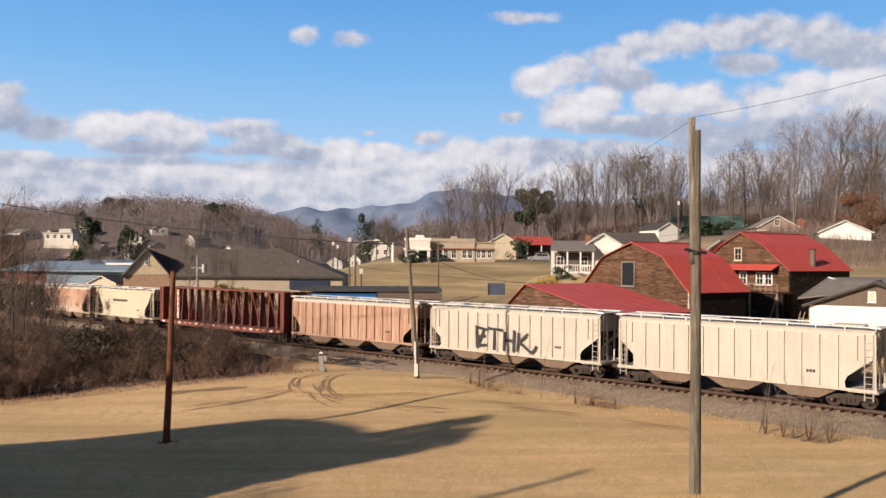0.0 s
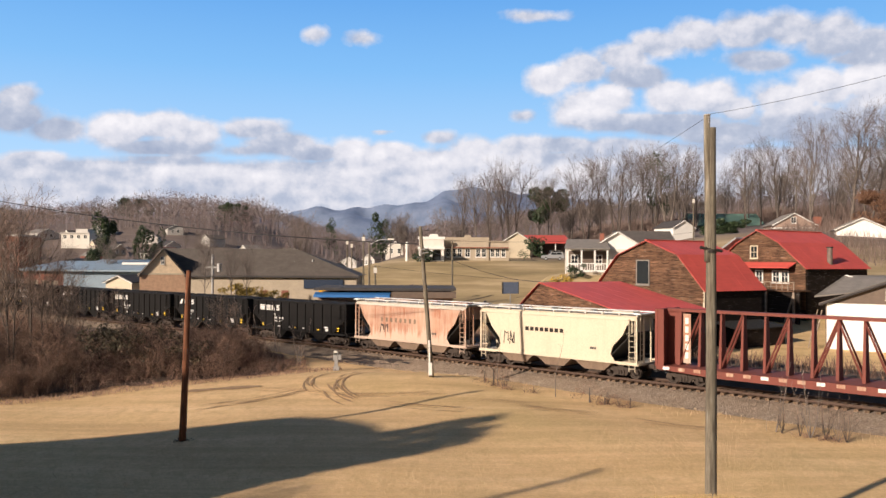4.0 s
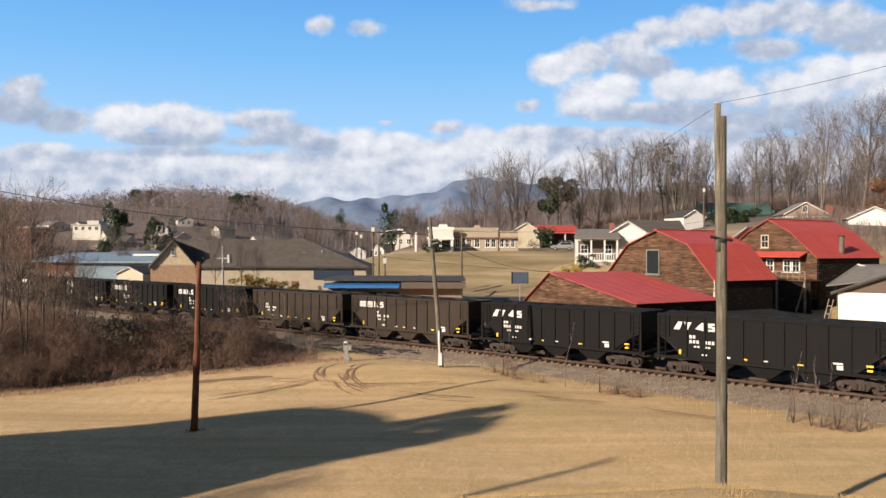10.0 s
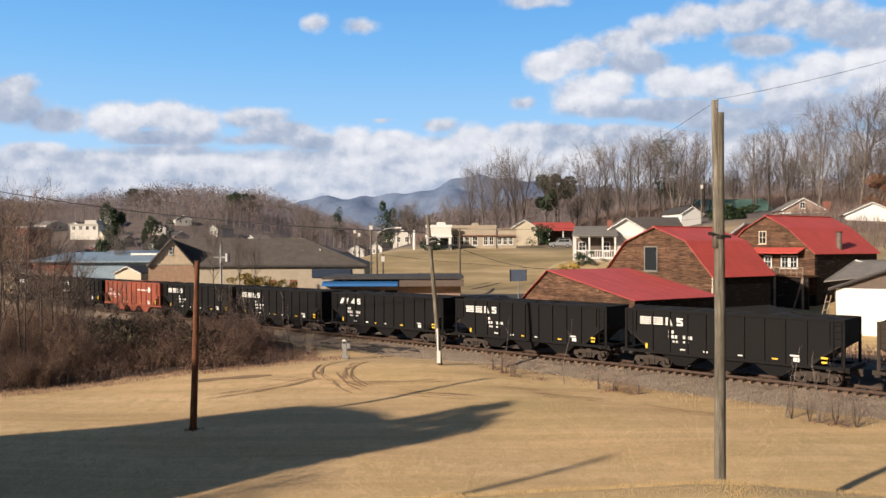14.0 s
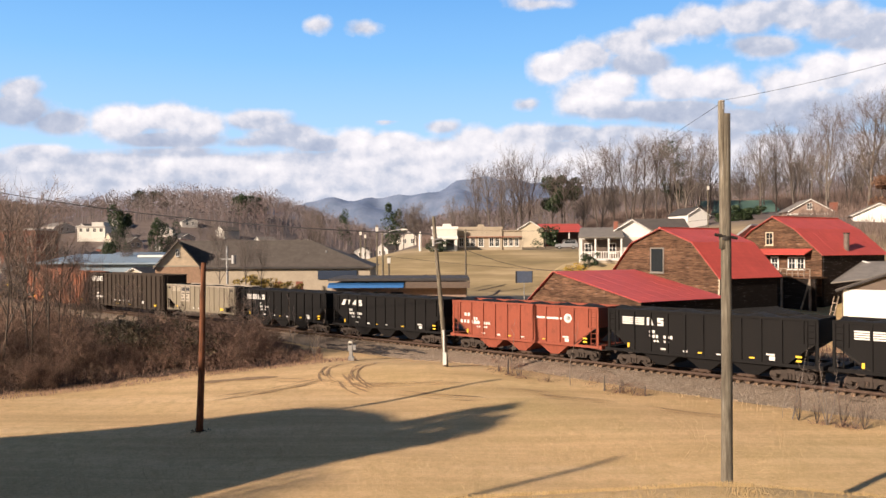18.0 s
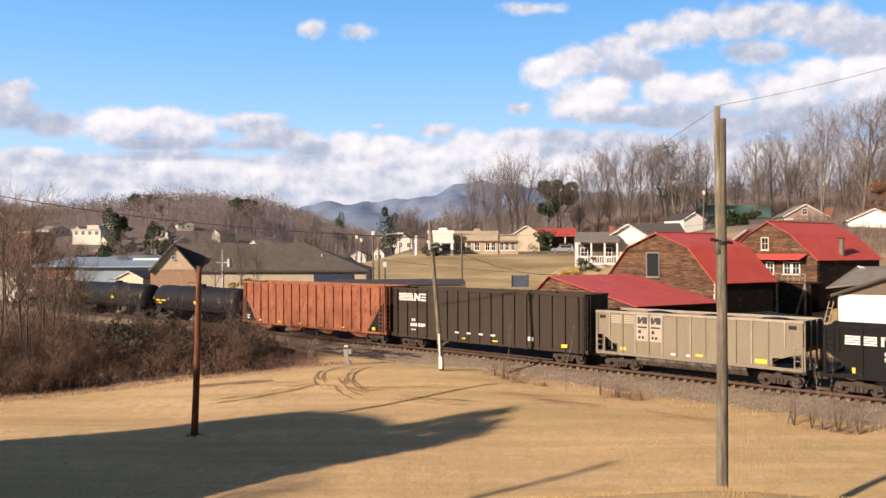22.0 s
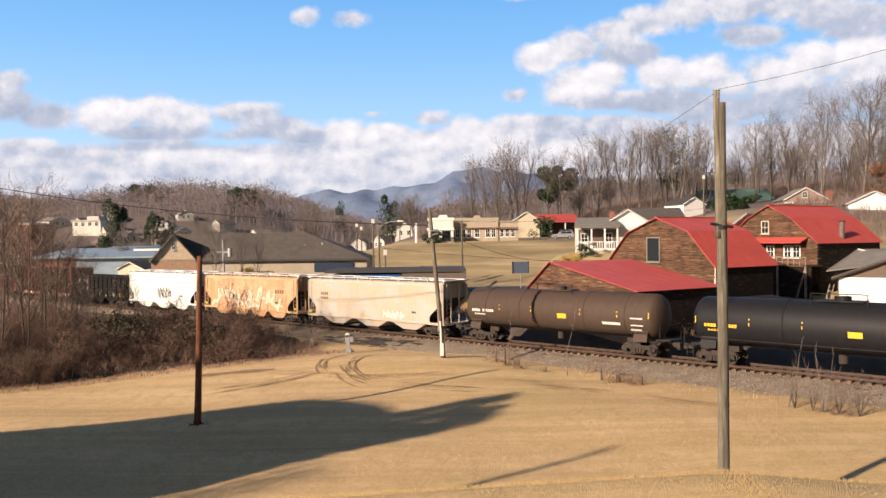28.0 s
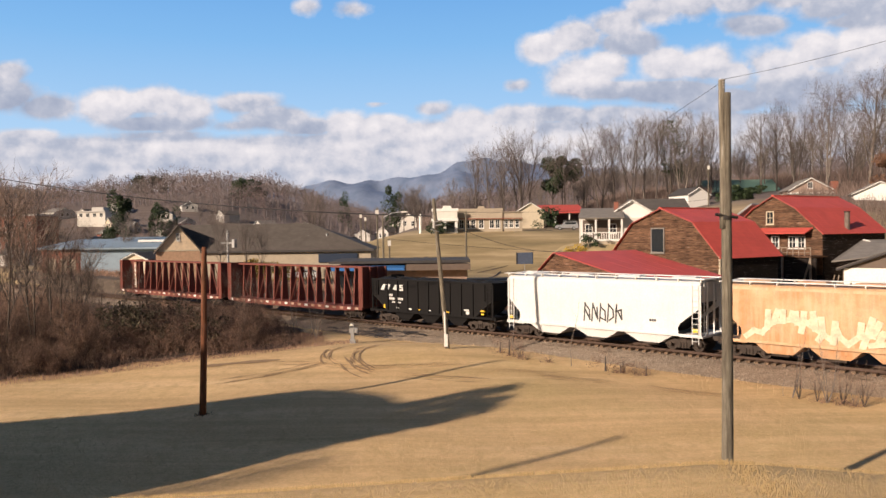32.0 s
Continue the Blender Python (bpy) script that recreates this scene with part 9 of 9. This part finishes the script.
    lift, tone = np.zeros_like(u), np.zeros_like(u)
    for pu, pv, ru, rv, shade in arch + heaps + bank + haze + wisps:
        g = (0.66 if rv < 0.0095 or pv > 0.27 and pu < 0.13 else 1.0) * np.exp(-(((u - pu) / ru) ** 2 + ((v - pv) / rv) ** 2) * 0.9)
        g2 = g ** 3
        lift += g2 * np.clip((v - pv) / rv, -1.3, 1.3)
        tone += g2 * shade
        weight += g2
        cover = np.maximum(cover, g)
    floor_v = 0.128 + 0.014 * step(-0.16, -0.08, u) + 0.01 * step(0.1, 0.3, u)
    band = 0.85 * step(floor_v + 0.012, floor_v - 0.02, v)
    fade = weight / (weight + 0.08)
    return np.maximum(cover, band), lift / weight * fade, tone / weight * fade


def build_sky():
    R = 2900
    az, vs = np.linspace(radians(-72), radians(72), 460), np.linspace(-0.05, 0.8, 270)
    A, V = np.meshgrid(az, vs)
    me = bpy.data.meshes.new("cloud_backdrop")
    pts = np.stack([R * np.sin(A), R * np.cos(A), R * np.cos(A) * V + HEIGHT], -1).reshape(-1, 3)
    w = len(az)
    me.from_pydata(pts.tolist(), [], [(j * w + i, j * w + i + 1, (j + 1) * w + i + 1, (j + 1) * w + i) for j in range(len(vs) - 1) for i in range(w - 1)])
    me.polygons.foreach_set("use_smooth", [True] * len(me.polygons))
    cover, lift, tone = cloud_field(np.tan(A), V)
    me.attributes.new("cover", "FLOAT", "POINT").data.foreach_set("value", cover.ravel().astype(np.float32))
    me.attributes.new("lift", "FLOAT", "POINT").data.foreach_set("value", lift.ravel().astype(np.float32))
    me.attributes.new("tone", "FLOAT", "POINT").data.foreach_set("value", tone.ravel().astype(np.float32))
    m, n, l, b = nodes_of("winter_sky")
    n.remove(b)

    def attr(name):
        a = n.new("ShaderNodeAttribute")
        a.attribute_name = name
        return a.outputs["Fac"]

    def math_node(op, a, b2=None):
        q = n.new("ShaderNodeMath")
        q.operation = op
        for k, val in enumerate((a, b2)):
            if val is None:
                continue
            if isinstance(val, (int, float)):
                q.inputs[k].default_value = val
            else:
                l.new(val, q.inputs[k])
        return q.outputs[0]
    vec = coords(n, l, (1 / 215, 1 / 215, 1 / 185))
    shift = n.new("ShaderNodeVectorMath")
    shift.inputs[1].default_value = (-0.09, 0.0, 0.15)
    l.new(vec, shift.inputs[0])
    billow, fine = noise_of(n, l, vec, 1.9, 8, 0.55), noise_of(n, l, vec, 3.2, 5, 0.5)
    lee = noise_of(n, l, shift.outputs[0], 1.9, 8, 0.55)
    dens = math_node("ADD", attr("cover"), math_node("MULTIPLY", math_node("SUBTRACT", billow, 0.5), 0.85))
    alpha = ramp(n, l, dens, [(0.24, (0, 0, 0)), (0.38, (0.4, 0.4, 0.4)), (0.58, (1, 1, 1))])
    relief = math_node("ADD", math_node("MULTIPLY", math_node("SUBTRACT", fine, 0.5), 0.35), math_node("MULTIPLY", math_node("SUBTRACT", billow, lee), 1.05))
    glow = math_node("ADD", math_node("ADD", math_node("MULTIPLY", attr("lift"), 0.16), math_node("MULTIPLY", attr("tone"), 0.30)), relief)
    cloud = ramp(n, l, math_node("ADD", glow, 0.51), [(0.05, (0.34, 0.41, 0.54)), (0.38, (0.50, 0.555, 0.65)), (0.62, (0.74, 0.75, 0.785)), (0.92, (0.95, 0.93, 0.915))])
    sep = n.new("ShaderNodeSeparateXYZ")
    l.new(n.new("ShaderNodeTexCoord").outputs["Object"], sep.inputs[0])
    rise = math_node("DIVIDE", sep.outputs[2], 2900.0)
    blue = ramp(n, l, rise, [(0.0, (0.72, 0.84, 0.95)), (0.12, (0.45, 0.71, 0.96)), (0.24, (0.24, 0.54, 0.90)), (0.34, (0.145, 0.41, 0.82))])
    em = n.new("ShaderNodeEmission")
    l.new(mixed(n, l, alpha, blue, cloud), em.inputs[0])
    em.inputs[1].default_value = 0.92
    l.new(em.outputs[0], n["Material Output"].inputs[0])
    me.materials.append(m)
    return tagged(new("cloud_backdrop", me), "blue winter sky with drifting white and grey clouds", "sky", kind="structure")


def build_mountains():
    m, n, l, b = nodes_of("hazed_mountain_forest")
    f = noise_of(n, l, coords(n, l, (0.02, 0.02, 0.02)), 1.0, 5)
    # the blue of distance haze is mixed into the forest's base colour
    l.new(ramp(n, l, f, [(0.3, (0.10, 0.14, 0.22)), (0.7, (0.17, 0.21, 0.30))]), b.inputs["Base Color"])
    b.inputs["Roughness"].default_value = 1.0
    crest = [(-0.9, 0.05), (-0.5, 0.055), (-0.2, 0.055), (-0.14, 0.063), (-0.10, 0.068), (-0.07, 0.063), (-0.03, 0.072), (0.01, 0.084), (0.05, 0.090), (0.08, 0.090), (0.11, 0.082), (0.16, 0.08), (0.2, 0.074), (0.3, 0.06), (0.9, 0.05)]
    us = np.linspace(-0.8, 0.8, 220)
    D = 2450
    tops = np.interp(us, [c[0] for c in crest], [c[1] for c in crest]) * D + 7 * np.sin(us * 70) + 4 * np.sin(us * 163)
    verts, faces = [], []
    for k in range(9):
        q = k / 8
        for u, t in zip(us, tops):
            verts.append((u * D, D - (1 - q) * 500 + 40 * math.sin(u * 60 + k), -20 + (t + 28) * q ** 0.8 + (0 if k in (0, 8) else 14 * math.sin(u * 55 + k * 1.3))))
    w = len(us)
    faces = [(j * w + i, j * w + i + 1, (j + 1) * w + i + 1, (j + 1) * w + i) for j in range(8) for i in range(w - 1)]
    me = bpy.data.meshes.new("far_mountains")
    me.from_pydata(verts, [], faces)
    me.polygons.foreach_set("use_smooth", [True] * len(me.polygons))
    me.materials.append(m)
    tagged(new("far_mountains", me), "wooded mountain ridge on the horizon, tinted blue-grey for haze", "mountain", kind="structure")


cloud_backdrop = build_sky()
build_mountains()


# ---- what moves ----
def drive(y, rows, turn):
    """Rows of time and place along the road."""
    return [(t, pose(x, y, gz(x, y) + 0.08, 0, 0, turn)) for t, x in rows]


def motions():
    for car, s in TRAIN:
        walk(car, [(t, line_pose(s + SPEED * t)) for t in range(0, 33)])
    # wheels roll: one wheelset of each place in a truck is keyed, the others turn with the same curves
    lead = WHEELSETS[:2]
    for axle in lead:
        k = axle.matrix_basis.translation.x
        walk(axle, [(f / FPS, pose(k, 0, 0.42) @ Matrix.Rotation(SPEED / 0.42 * f / FPS, 4, "Y")) for f in range(0, 32 * FPS + 1)])
    for axle in WHEELS_ALL:
        if axle.animation_data is None and axle not in lead:
            own = lead[0] if axle.matrix_basis.translation.x < 0 else lead[1]
            axle.rotation_mode = "QUATERNION"
            axle.animation_data_create().action = own.animation_data.action
            axle.animation_data.action_slot = own.animation_data.action_slot
    walk(bus, drive(104.2, [(0, -12), (6.6, -12), (8.0, -3.9), (8.4, 1.1), (9, 8.6), (9.6, 16.0), (10.4, 25), (11.6, 31), (32, 31)], 0))
    walk(pickup, drive(108.2, [(0, 31), (6.4, 31), (7.6, 21.2), (9.2, 6.3), (10.3, -3.9), (11.6, -12.5), (32, -12.5)], 180))
    walk(white_car, drive(108.2, [(0, 37), (15.6, 37), (17, 26.2), (18.5, 8.8), (19.5, -2.8), (20.8, -20), (32, -20)], 180))
    walk(cloud_backdrop, [(t, pose(0, 0, 0, 0, 0, 0.045 * (t - 9))) for t in (0, 8, 16, 24, 32)])


WHEELS_ALL = [o for o in scene.objects if o.name.startswith("wheelset")]
motions()
